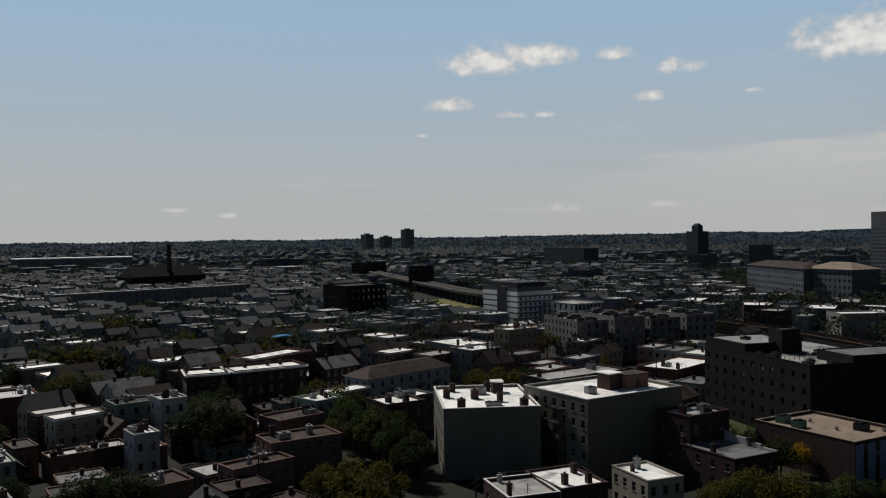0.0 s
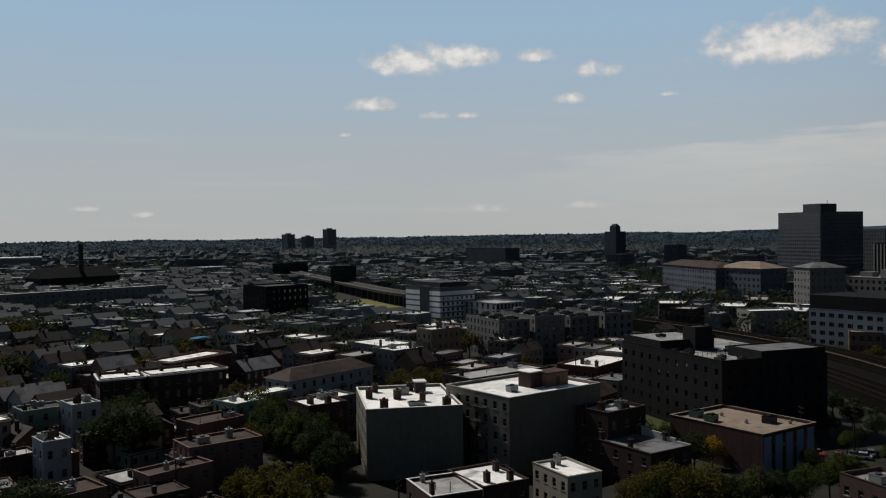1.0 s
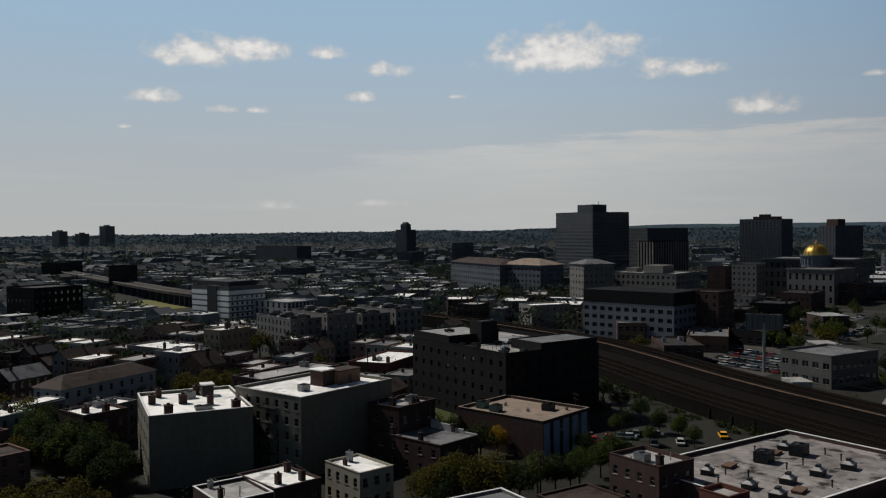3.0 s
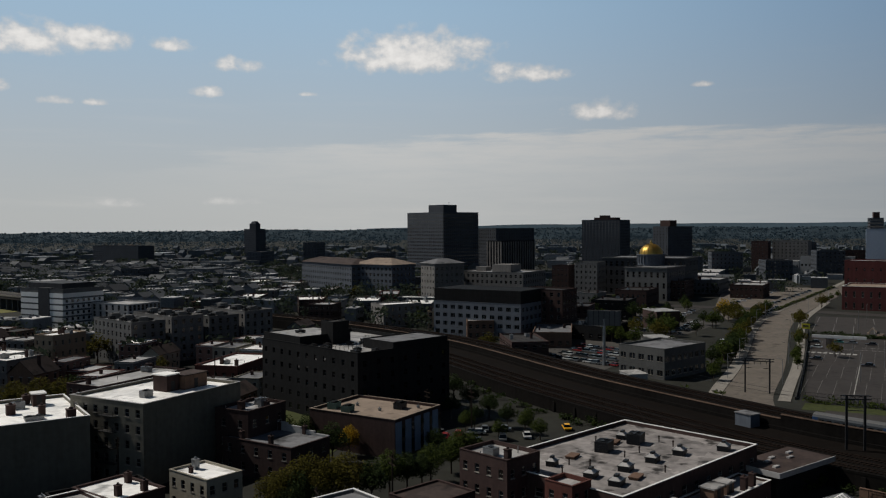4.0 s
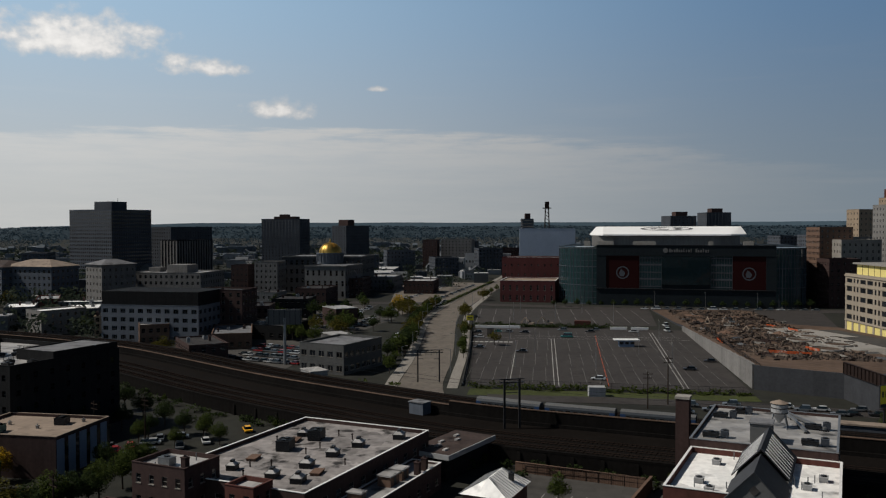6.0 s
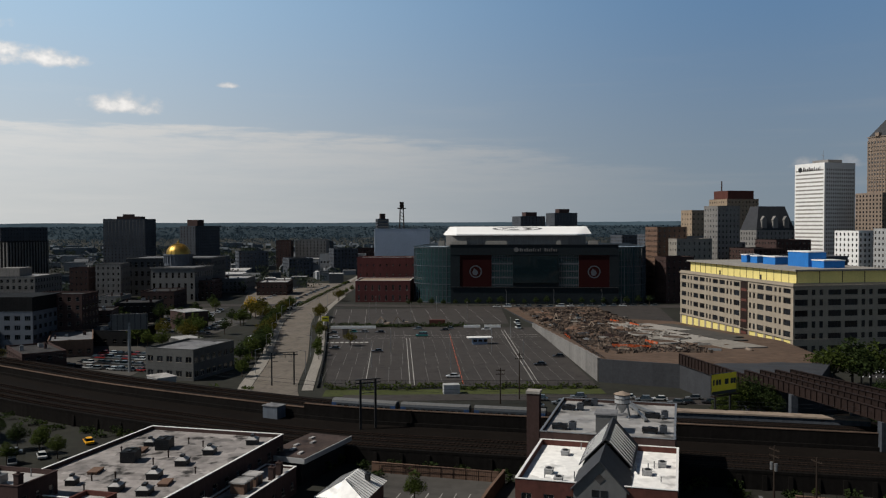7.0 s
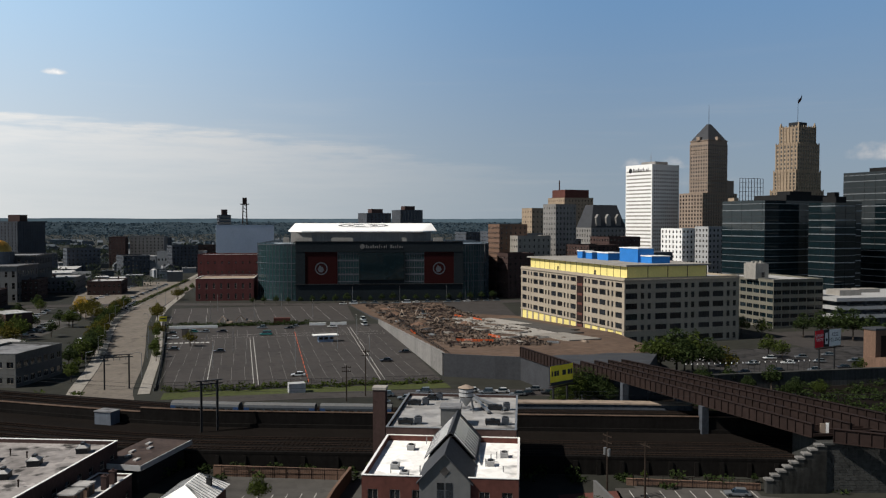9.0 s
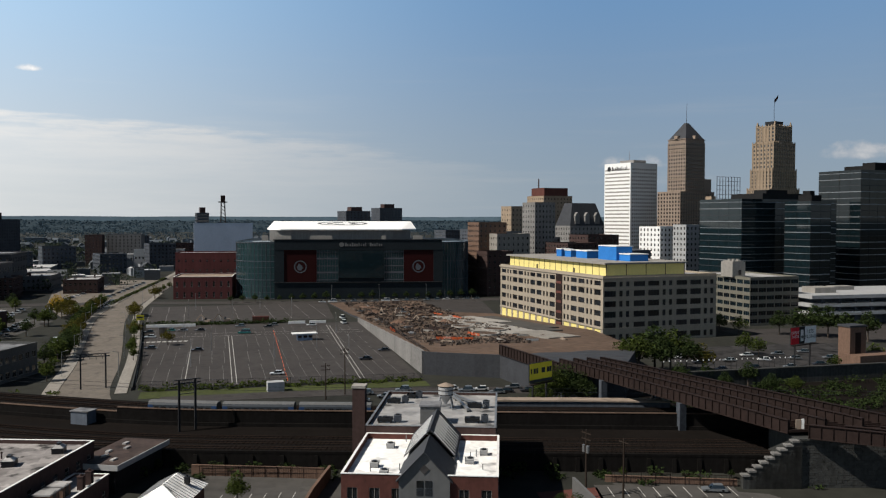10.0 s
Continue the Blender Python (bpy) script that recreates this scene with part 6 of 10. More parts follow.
fa = B("brick_annex", "small brick annex with a pale roof in front of a warehouse", *(wh.matrix_basis @ Vector((-24.4, -5.9, 0))).xy, 5.0, 5.4, -17, 9.4, "red_brick", "pale_roof", floors=3, bays=(2, 2), win=(1.0, 1.4))
ln_ = B("lean_to", "low lean-to with a pale grey roof along a warehouse", *(wh.matrix_basis @ Vector((-3, -18.2, 0))).xy, 34, 6.2, -17, 4.6, "dark_brick", "pale_roof", floors=1, bays=(9, 2), win=(1.2, 1.3), coping="white_paint", parapet=0.4, category="annex")
for x, w_ in ((2, 3.2), (6, 2.6), (-9, 1.6)):
    hatch(on_roof(ln_, x, 0.2, 4.6), w_, 2.6, 1.8, "brown_brick", "pale_roof")
for x in (9.5, 12.5):
    stub(on_roof(ln_, x, -1.8, 4.6), 2.2, 1.0)
wa = B("brick_annex", "square brick annex standing above a warehouse roof", 132.6, 62.2, 8.5, 11, -17, 11, "dark_brick", "pale_roof", floors=3, bays=(3, 4), win=(1.0, 1.5))
clutter(wa, 8.5, 11, 11, 4, 2, 1, 2)
B("brick_annex", "brown roofed low building beside trees", 121, 69, 11, 9, -17, 6.2, "dark_brick", "brown_roof", floors=2, bays=(3, 3), parapet=0.25)
B("brick_annex", "low grey roof with a raised rim", 101.5, 74, 12, 9, -20, 9, "grey_siding", "grey_roof", floors=2, bays=(4, 3), parapet=0.4, coping="white_paint")


def shed():
    ob = thing("shed", "dark shed with a sloping brown roof and white fascia", "shed", pose(172.5, 21, 0, 0, 0, -24))
    b = Boxes()
    b.box(-8.6, 8.6, -3.8, 4.2, 0, 5.2)
    part("wall", (b, M["black_brick"]), ob)
    b = Boxes()
    b.prism([(-9.4, -4.8), (9.4, -4.8), (9.4, 4.8), (-9.4, 4.8)], 5.2, 5.5)
    part("roof", (b, M["brown_roof"]), ob)
    b = Boxes()
    b.box(-9.5, 9.5, -5.0, -4.8, 4.6, 5.6)
    b.box(-9.6, -9.4, -4.9, 4.8, 4.6, 5.6)
    part("fascia", (b, M["white_siding"]), ob)
    for x, y in ((-4, 1), (-1, 2), (2, 0), (5, 2), (-6, -2)):
        b = Boxes()
        b.box(x - 0.8, x + 0.8, y - 0.35, y + 0.35, 5.5, 5.8)
        part("skylight", (b, M["pale_roof"]), ob)


shed()


def white_hut():
    ob = thing("pavilion", "small pavilion with a ribbed white metal roof", "pavilion", pose(149.5, 10.5, 0, 0, 0, -17))
    b = Boxes()
    b.box(-5.5, 5.5, -4, 4, 0, 3.6)
    part("wall", (b, M["pink_stucco"]), ob)
    b = Boxes()
    b.prism([(-6, -4.6), (6, -4.6), (6, 4.6), (-6, 4.6)], 3.6, 6.2, 0, [(-3.4, -0.05), (3.4, -0.05), (3.4, 0.05), (-3.4, 0.05)])
    rf = part("roof", (b, M["white_roof"]), ob)
    b = Boxes()
    for k in range(13):
        x = -6 + k
        for s in (-1, 1):
            b.beam((x, s * 4.6, 3.66), (max(-3.4, min(3.4, x)), s * 0.1, 6.25), 0.08)
    part("seam", (b, M["galvanised"]), rf)
    stub(on_roof(ob, 1.5, -2.4, 4.6), 1.4, 0.8, "steel_dark")


white_hut()


def gabled_hall():
    """Brick hall: white flat roofs either side of a glazed gable nave, with a taller annex behind."""
    w, d, h, rot = 23.6, 22.8, 12.3, -18
    x, y = at_corner(115.3, -36.8, w, d, rot)
    ob = B("gabled_hall", "red brick hall with white roofs and a grey gabled nave", x, y, w, d, rot, h, "red_brick", "white_roof", floors=3, bays=(5, 7), win=(1.5, 2.0), coping="white_paint", parapet=0.9, category="hall", bars=2)
    hw, rise = 3.7, 3.9
    y0 = -0.8
    b = Boxes()
    b.box(-w / 2 - 0.5, w / 2, y0 - hw, y0 + hw, 0, h + 0.5)
    for x0 in (-w / 2 - 0.5, w / 2):
        pts = [(x0, y0 - hw, h + 0.5), (x0, y0 + hw, h + 0.5), (x0, y0, h + 0.5 + rise)]
        b.poly(pts if x0 > 0 else pts[::-1])
    nave = part("nave", (b, M["grey_siding"]), ob, "grey stucco gabled nave")
    b = Boxes()
    for s in (-1, 1):
        for k, (xa, xb, lift) in enumerate(((-w / 2 - 0.9, -2.5, 0.0), (-2.5, w / 2 + 0.3, 0.8))):
            p = [(xa, y0 + s * (hw + 0.4), h + 0.2 + lift), (xb, y0 + s * (hw + 0.4), h + 0.2 + lift), (xb, y0, h + 0.65 + rise + lift), (xa, y0, h + 0.65 + rise + lift)]
            if s > 0:
                p = p[::-1]
            b.quad(*p)
            b.quad(*[(px, py, pz - 0.2) for px, py, pz in reversed(p)])
            for j in range(4):
                a_, c_ = p[j], p[(j + 1) % 4]
                b.quad(a_, (a_[0], a_[1], a_[2] - 0.2), (c_[0], c_[1], c_[2] - 0.2), c_)
    part("nave_roof", (b, M["slate"]), nave, "dark grey metal gable roof")
    g = Boxes()
    for s in (-1, 1):
        for k in range(8):
            xa = -2.0 + k * 1.6
            p = [(xa, y0 + s * (hw - 0.1), h + 1.45), (xa + 1.3, y0 + s * (hw - 0.1), h + 1.45), (xa + 1.3, y0 + s * 0.8, h + 1.45 + rise * 0.8), (xa, y0 + s * 0.8, h + 1.45 + rise * 0.8)]
            q2 = Boxes()
            q2.poly(p if s < 0 else p[::-1])
            q2.poly([(a_, b_, c_ - 0.12) for a_, b_, c_ in (p[::-1] if s < 0 else p)])
            part("skylight", (q2, M["glass_blue"]), nave, "sloping roof light pane")
            gbar = Boxes()
            gbar.beam((xa - 0.15, y0 + s * (hw + 0.1), h + 1.3), (xa - 0.15, y0 + s * 0.6, h + 1.6 + rise * 0.83), 0.16)
            part("glazing_bar", (gbar, M["white_paint"]), nave)
    wf = Boxes()
    xf = -w / 2 - 0.5
    for yy in (-0.62, 0.62):
        for zz in (h - 1.9, h - 0.75):
            wf = Boxes()
            wf.box(xf - 0.06, xf, y0 + yy - 0.5, y0 + yy + 0.5, zz, zz + 1.0)
            part("gable_window", (wf, M["glass_dark"]), nave)
    wf = Boxes()
    wf.box(-0.75, 0.75, -0.05, 0.05, -0.75, 0.75, 0, pose(xf - 0.05, y0, h + 1.9) @ pose(0, 0, 0, 0, 0, 90) @ pose(0, 0, 0, 0, 45, 0) @ Matrix.Scale(0.7, 4))
    part("diamond_window", (wf, M["tar_roof"]), nave)
    clutter(ob, w, d * 0.95, h, 21, 0, 0, 12)
    for x_, y_ in ((-5, 7.5), (-9, 5.5), (-2, -7), (3, -9), (6, 6.5)):
        ac(on_roof(ob, x_, y_, h), 1.6, 1.2, 0.8, "white_siding")
    # annex
    w2, d2, h2 = 29.5, 22.5, 14.0
    x, y = at_corner(138.0, -43.6, w2, d2, rot)
    an = B("hall_annex", "tall brick annex with a grey membrane roof", x, y, w2, d2, rot, h2, "dark_brick", "pale_roof", floors=4, bays=(8, 6), coping="galvanised", parapet=0.5, category="hall")
    for x_, y_, a_ in ((-10, 8.5, 3.6), (6, 9, 3.6), (11, 6, 2.4), (-9, -7, 3.6), (3, -7, 3.6)):
        ac(on_roof(an, x_, y_, h2, 90), a_ * 0.72, 1.5, 0.9, "steel_dark")
        ac(on_roof(an, x_ + 0.2, y_ - a_ * 0.62, h2, 90), 1.2, 1.2, 1.3, "dark_concrete")
    hatch(on_roof(an, -9.5, 0.4, h2), 3.6, 3.4, 3.2, "grey_siding", "grey_roof")
    # water tank on legs
    tk = thing("water_tank", "white rooftop water tank with a rusty conical lid", "water tank", on_roof(an, 2, -1.5, h2))
    q = Boxes()
    q.tube((0, 0, 2.6), (0, 0, 4.4), 1.4, 1.4, 18)
    q.tube((0, 0, 0.9), (0, 0, 2.6), 0.25, 1.4, 18)
    part("tank", (q, M["white_siding"]), tk)
    for z in (2.65, 3.5, 4.2):
        q = Boxes()
        q.tube((0, 0, z), (0, 0, z + 0.12), 1.45, 1.45, 18)
        part("hoop", (q, M["rust_steel"]), tk)
    q = Boxes()
    q.tube((0, 0, 4.4), (0, 0, 4.95), 1.6, 0.15, 18)
    part("lid", (q, M["tan_roof"]), tk, "rusty tan conical lid")
    for a_ in range(4):
        q = Boxes()
        cx, cy = 1.3 * math.cos(a_ * 1.57 + 0.8), 1.3 * math.sin(a_ * 1.57 + 0.8)
        q.beam((cx * 1.5, cy * 1.5, 0), (cx, cy, 2.6), 0.16)
        part("leg", (q, M["galvanised"]), tk)
    # ducts running back from the tank over the roof
    for k, (ya, yb_) in enumerate(((-3.2, -6.0), (-4.4, -9.0))):
        dt = thing("roof_duct", "long grey duct lying across a flat roof", "duct", on_roof(an, 0, 0, h2), group="roof ducts")
        pts_ = smooth_line([(13.5, -1.0 - k), (9, ya), (4, (ya + yb_) / 2 - k), (-1 + 3 * k, yb_)], 5)
        q = Boxes()
        for (xa, y1_), (xb, y2_) in zip(pts_, pts_[1:]):
            q.beam((xa, y1_, 0.5), (xb, y2_, 0.5), 0.45)
        part("pipe", (q, M["galvanised"]), dt)
        for xa, y1_ in pts_[::5]:
            q = Boxes()
            q.box(xa - 0.12, xa + 0.12, y1_ - 0.3, y1_ + 0.3, 0, 0.3)
            part("support", (q, M["steel_dark"]), dt)
    st = thing("smokestack", "square brown brick smokestack", "chimney", pose(*polar(98.3, 170), 0, 0, 0, rot))
    q = Boxes()
    q.prism([(-1.25, -1.25), (1.25, -1.25), (1.25, 1.25), (-1.25, 1.25)], 0, 16.6)
    part("shaft", (q, M["dark_brick"]), st)
    q = Boxes()
    q.box(-1.4, 1.4, -1.4, 1.4, 16.6, 17.1)
    part("cap", (q, M["pale_concrete"]), st)


gabled_hall()

# rows of the old quarter
r1 = B("row_house", "dark red brick row house with a white cornice", 71.4, 245.6, 11.5, 12, -10, 11, "dark_brick", "white_roof", floors=3, bays=(4, 4), cornice="white_paint", win=(1.1, 1.9), group="brick row houses", category="house")
r2 = B("row_house", "dark red brick row house with a long white cornice", 88.6, 243.6, 22, 12, -1, 11.2, "dark_brick", "white_roof", floors=3, bays=(7, 4), cornice="white_paint", win=(1.1, 1.9), group="brick row houses", category="house")
r3 = B("row_house", "red brick row house with a pale roof", 103, 276, 26, 11, 24, 10, "red_brick", "white_roof", floors=3, bays=(7, 3), cornice="pale_concrete", group="brick row houses", category="house")
for r_ in (r1, r2, r3):
    for x in (-5, 2, 6):
        stub(on_roof(r_, x, 3, 11), 1.5, 0.9)
ww_ = B("apartment_block", "white walled apartment house with small balconies", 121, 219, 33, 10, 14, 10, "white_siding", "brown_roof", floors=3, bays=(9, 3), win=(1.1, 1.6), parapet=0.2)
hipped(ww_, 33, 10, 10.3, 2.6, "brown_roof", 0.6)
for k in (-9, 3, 10):
    q = Boxes()
    q.box(k - 1.3, k + 1.3, -6.2, -5.0, 5.9, 6.05)
    for x in np.arange(k - 1.3, k + 1.31, 0.26):
        q.box(x - 0.03, x + 0.03, -6.2, -6.15, 6.05, 7.0)
    q.box(k - 1.3, k + 1.3, -6.22, -6.14, 6.95, 7.02)
    part("balcony", (q, M["steel_dark"]), ww_)
for args in (
    ("flat-roofed row house with a white roof", 164.7, 254, 15, 21, 5, 11.5, "grey_siding", "white_roof", 3),
    ("low grey flat-roofed house with chimneys", 161, 238, 13, 12, 5, 11.5, "grey_siding", "white_roof", 3),
    ("tan stucco house with a white roof", 202, 270, 15, 9, 5, 12.5, "tan_brick", "white_roof", 3),
    ("long dark brick block with a patched roof", 148, 172, 28, 11, 2, 13, "dark_brick", "pale_roof", 4),
    ("red brick building with a pale roof", 203, 187, 26, 14, 15, 8.5, "red_brick", "white_roof", 2),
    ("pinkish stucco house with a flat roof", 67.6, 166, 15.5, 9, 0, 8.5, "pink_stucco", "brown_roof", 3),
    ("long brown flat-roofed row house", 55, 156.5, 13, 6, 10, 7, "pink_stucco", "brown_roof", 2),
    ("old red brick house with a white patched roof", 20, 240, 12, 13, 5, 11, "red_brick", "pale_roof", 3),
    ("green sided house with a dark roof", 45, 218, 10, 8, 5, 10, "green_siding", "tar_roof", 3),
    ("narrow white house with a pale roof", 52, 210, 6.5, 8, 5, 11.5, "white_siding", "pale_roof", 3),
    ("small white house with a stepped pale roof", 41, 189, 5.5, 7, 5, 8.5, "white_siding", "white_roof", 2),
    ("dark red brick house with a white roof edge", 95, 174, 10, 10, 0, 11.5, "dark_brick", "white_roof", 3),
    ("low brown shed with a patched roof", 27.0, 193.7, 9, 6, 8, 5, "brown_brick", "pale_roof", 1),
    ("low house with a white tin roof", 42.1, 191.8, 8, 6, 8, 4.5, "pink_stucco", "white_roof", 1),
    ("low brown house with a plain roof", 38.8, 161.9, 8, 9, 10, 5, "brown_brick", "brown_roof", 1),
    ("low brick workshop with a speckled pale roof", 34.7, 195.8, 8.5, 7, 8, 5, "dark_brick", "pale_roof", 1),
    ("mint sided house with a pale roof", 12, 178, 6, 8, 6, 9, "green_siding", "pale_roof", 3),
    ("white house with a small flat roof", 10, 158, 6, 8, 6, 7, "white_siding", "white_roof", 2),
    ("dark brick row house with a flat roof", 74, 186, 12, 9, 12, 8.5, "pink_stucco", "brown_roof", 2),
    ("green walled corner house with a bright roof", 86, 197, 9, 9, 14, 9.5, "green_siding", "white_roof", 3),
    ("grey house with a bright white roof", 108, 190, 9, 8, 10, 9, "grey_siding", "white_roof", 3),
):
    lab, x, y, w, d, rot, h, wl_, rf_, fl = args
    ob = B("house_block", lab, x, y, w, d, rot, h, wl_, rf_, floors=fl, bays=(max(2, int(w / 2.7)), max(2, int(d / 2.7))), win=(1.0, 1.6), category="house", parapet=0.4)
    clutter(ob, w, d, h, int(x * 7 + y), 2, 1, 2)

tp = thing("tarpaulin", "bright blue tarpaulin spread over a house roof", "tarpaulin", pose(127.7, 330.5, 9.3, 0, 0, 12))
q = Boxes()
for k in range(4):
    q.prism([(-3.6 + k * 1.8, -2.2), (-1.8 + k * 1.8, -2.2), (-1.8 + k * 1.8, 2.2), (-3.6 + k * 1.8, 2.2)], 0.1 * (k % 2), 0.35 + 0.12 * (k % 3))
part("sheet", (q, M["tarpaulin"]), tp)
B("house_block", "dark brick house under a blue tarpaulin", 127.7, 330.5, 9, 8, 12, 9.0, "dark_brick", "tar_roof", floors=3, bays=(3, 3), win=(1.0, 1.6), category="house", parapet=0.2)

# six-storey striped block, grey terraces with many roof units
sp = B("apartment_block", "white and grey striped six-storey apartment block", 276, 367, 31, 23, 90, 21.5, "grey_siding", "grey_roof", floors=0, bays=(0, 0), joined=True)
for k in range(7):
    q = Boxes()
    q.box(-15.6, 15.6, -11.6, 11.6, 0.6 + k * 2.9, 2.7 + k * 2.9)
    part("storey_band", (q, M["white_paint"]), sp)
wb = Boxes()
for k in range(6):
    for j in range(7):
        wb.box(-13.6 + j * 4.4, -12.2 + j * 4.4, -11.68, -11.6, 1.2 + k * 2.9, 2.6 + k * 2.9)
        wb.box(-15.68, -15.6, -9.8 + j * 3.1, -8.6 + j * 3.1, 1.2 + k * 2.9, 2.6 + k * 2.9)
tagged(part("windows", (wb, M["glass_dark"]), sp), kind="stuff")
q = Boxes()
q.box(-6, 2, -11.9, 11.9, 0, 22.5)
part("dark_bay", (q, M["slate"]), sp, "dark recessed bay")
q = Boxes()
q.box(-12, 13, -9, 9, 21.5, 24.6)
part("top_storey", (q, M["slate"]), sp, "set-back dark top storey")
sp2 = B("apartment_block", "low apartment wing with white framed windows", 290, 338, 26, 20, 90, 14, "white_siding", "pale_roof", floors=4, bays=(6, 8), win=(1.6, 2.6), joined=True, sill=False)
for k in range(4):
    x, y = 226 + k * 14.5, 262 - k * 5
    dk = B("apartment_block", "dark grey four-storey terrace block with roof units", x, y, 13.5, 30, -14, 15.5 + (k % 2) * 1.0, "grey_stone" if k % 2 else "grey_siding", "pale_roof", floors=5, bays=(4, 9), win=(1.2, 1.7), joined=True, parapet=0.7, sill=False, group="terrace blocks")
    for j in range(6):
        ac(on_roof(dk, -3.5 + (j % 2) * 6, -11 + (j // 2) * 9, 15.5 + (k % 2)), 2.4, 1.6, 1.4, "steel_dark")
    for j in (-11, 0, 11):
        q = Boxes()
        q.box(-2.2, 1.4, j - 1.3, j + 1.3, 15, 17.6 + (k % 2))
        part("stair_head", (q, M["grey_siding"]), dk)


# ---- railway: rails, sleepers, walls, poles, train ----
def track(line, z, group):
    ob = thing("track", "pair of rusty rails on dark sleepers", "railway track", group=group)
    for o in (-0.75, 0.75):
        b = Boxes()
        for p, q_ in zip(offset_line(line, o), offset_line(line, o)[1:]):
            b.beam((*p, z + 0.16), (*q_, z + 0.16), 0.09, 0.07)
        part("rail", (b, M["rail_steel"]), ob)
    b = Boxes()
    acc = 0.0
    for p, q_ in zip(line, line[1:]):
        p, q_ = Vector((*p, z)), Vector((*q_, z))
        d_ = q_ - p
        n_ = max(1, int(d_.length / 0.9))
        for k in range(n_):
            c = p + d_ * (k + 0.5) / n_
            a = math.degrees(math.atan2(d_.y, d_.x))
            b.box(-0.13, 0.13, -1.3, 1.3, 0.0, 0.13, 0, pose(c.x, c.y, c.z, 0, 0, a))
    tagged(part("sleepers", (b, M["ballast"]), ob), kind="stuff")
    return ob


SPAN = [p for p in VIA if -180 < p[1] < 460]
ribbon("railway", "brown ballast bed on the viaduct", offset_line(SPAN, 12), 13, 5.25, "ballast", "railway", 0.3)
for o in (7.2, 11.4, 15.4):
    track(offset_line(SPAN, o), 5.25, "viaduct tracks")
LOWS = [p for p in offset_line(VIA, -16) if -180 < p[1] < 300]
for o in (-4.6, -0.4, 3.8):
    track(offset_line([p for p in LOW if -180 < p[1] < 200], o), 3.4, "low tracks")
# blind bays along the foot of the embankment wall
eb_ = thing("embankment_wall", "shade-black retaining wall with shallow buttresses", "wall", kind="structure")
for p, q_ in zip(offset_line(LOW, -7.8), offset_line(LOW, -7.8)[1:]):
    if not -120 < p[1] < 90:
        continue
    n_ = max(1, round(math.hypot(q_[0] - p[0], q_[1] - p[1]) / 6))
    for j in range(n_):
        b = Boxes()
        b.prism([(-0.45, -0.35), (0.45, -0.35), (0.45, 0.2), (-0.45, 0.2)], 0, 2.8, 0, [(-0.4, -0.1), (0.4, -0.1), (0.4, 0.2), (-0.4, 0.2)])
        part("buttress", (b, M["sooty_stone"]), eb_, m=pose(p[0] + (q_[0] - p[0]) * j / n_, p[1] + (q_[1] - p[1]) * j / n_, 0, 0, 0, math.degrees(math.atan2(q_[1] - p[1], q_[0] - p[0]))))
# parapet and blind arches of the viaduct
via = thing("viaduct_wall", "shade-dark, stained viaduct wall with pilasters", "wall", kind="structure")
near = offset_line(SPAN, 5.0)
for k, (p, q_) in enumerate(zip(near, near[1:])):
    b = Boxes()
    p3, q3 = Vector((*p, 0)), Vector((*q_, 0))
    n_ = max(1, round((q3 - p3).length / 5.5))
    ang = math.degrees(math.atan2(q3.y - p3.y, q3.x - p3.x))
    ln = (q3 - p3).length / n_
    for j in range(n_):
        c = p3 + (q3 - p3) * j / n_
        m = pose(c.x, c.y, 0, 0, 0, ang)
        b2_ = Boxes()
        b2_.box(0, 0.8, -0.22, 0.4, 0, 4.2, 0, m)
        if c.y < 130:
            part("pilaster", (b2_, M["sooty_stone"]), via)
        b.box(0, ln + 0.02, -0.5, 0.15, 4.0, 6.9 if c.y < 26 else 5.9, 0, m)
    part("parapet", (b, M["sooty_stone"]), via)
    b = Boxes()
    for j in range(n_):
        c = p3 + (q3 - p3) * j / n_
        b.box(0, ln + 0.02, -0.6, 0.25, 6.9 if c.y < 26 else 5.9, 7.05 if c.y < 26 else 6.05, 0, pose(c.x, c.y, 0, 0, 0, ang))
    # paler coping: the sunlit deck edge is put into its colour
    part("coping", (b, M["dirt"]), via)


def gantry(x, y, ang, span, z=5.0, h=9.0):
    ob = thing("catenary_gantry", "dark steel mast pair carrying overhead wires", "gantry", pose(x, y, z, 0, 0, ang), group="catenary gantries")
    for s in (0, span):
        q = Boxes()
        q.box(-0.22, 0.22, s - 0.22, s + 0.22, 0, h)
        q.beam((0, s, h * 0.72), (0, s + (1.8 if s == 0 else -1.8), h * 0.72), 0.14)
        part("mast", (q, M["steel_dark"]), ob)
    q = Boxes()
    q.box(-0.12, 0.12, -1.2, span + 1.2, h - 1.0, h - 0.75)
    q.box(-0.12, 0.12, -1.2, span + 1.2, h - 0.2, h)
    for k in range(int(span / 1.6)):
        q.beam((0, k * 1.6, h - 0.9), (0, k * 1.6 + 0.8, h - 0.1), 0.1)
        q.beam((0, k * 1.6 + 0.8, h - 0.1), (0, k * 1.6 + 1.6, h - 0.9), 0.1)
    part("crossbeam", (q, M["steel_dark"]), ob)
    q = Boxes()
    for k in range(4):
        q.tube((0, span * (k + 0.5) / 4, h - 1.8), (0, span * (k + 0.5) / 4, h - 1.0), 0.12, 0.12, 6)
    part("insulator", (q, M["grey_stone"]), ob)


gantry(195.4, 8.2, 20, 3.6, 3.4, 11.5)
gantry(268.2, 36.8, 10, 6.9, 0.0, 10.5)
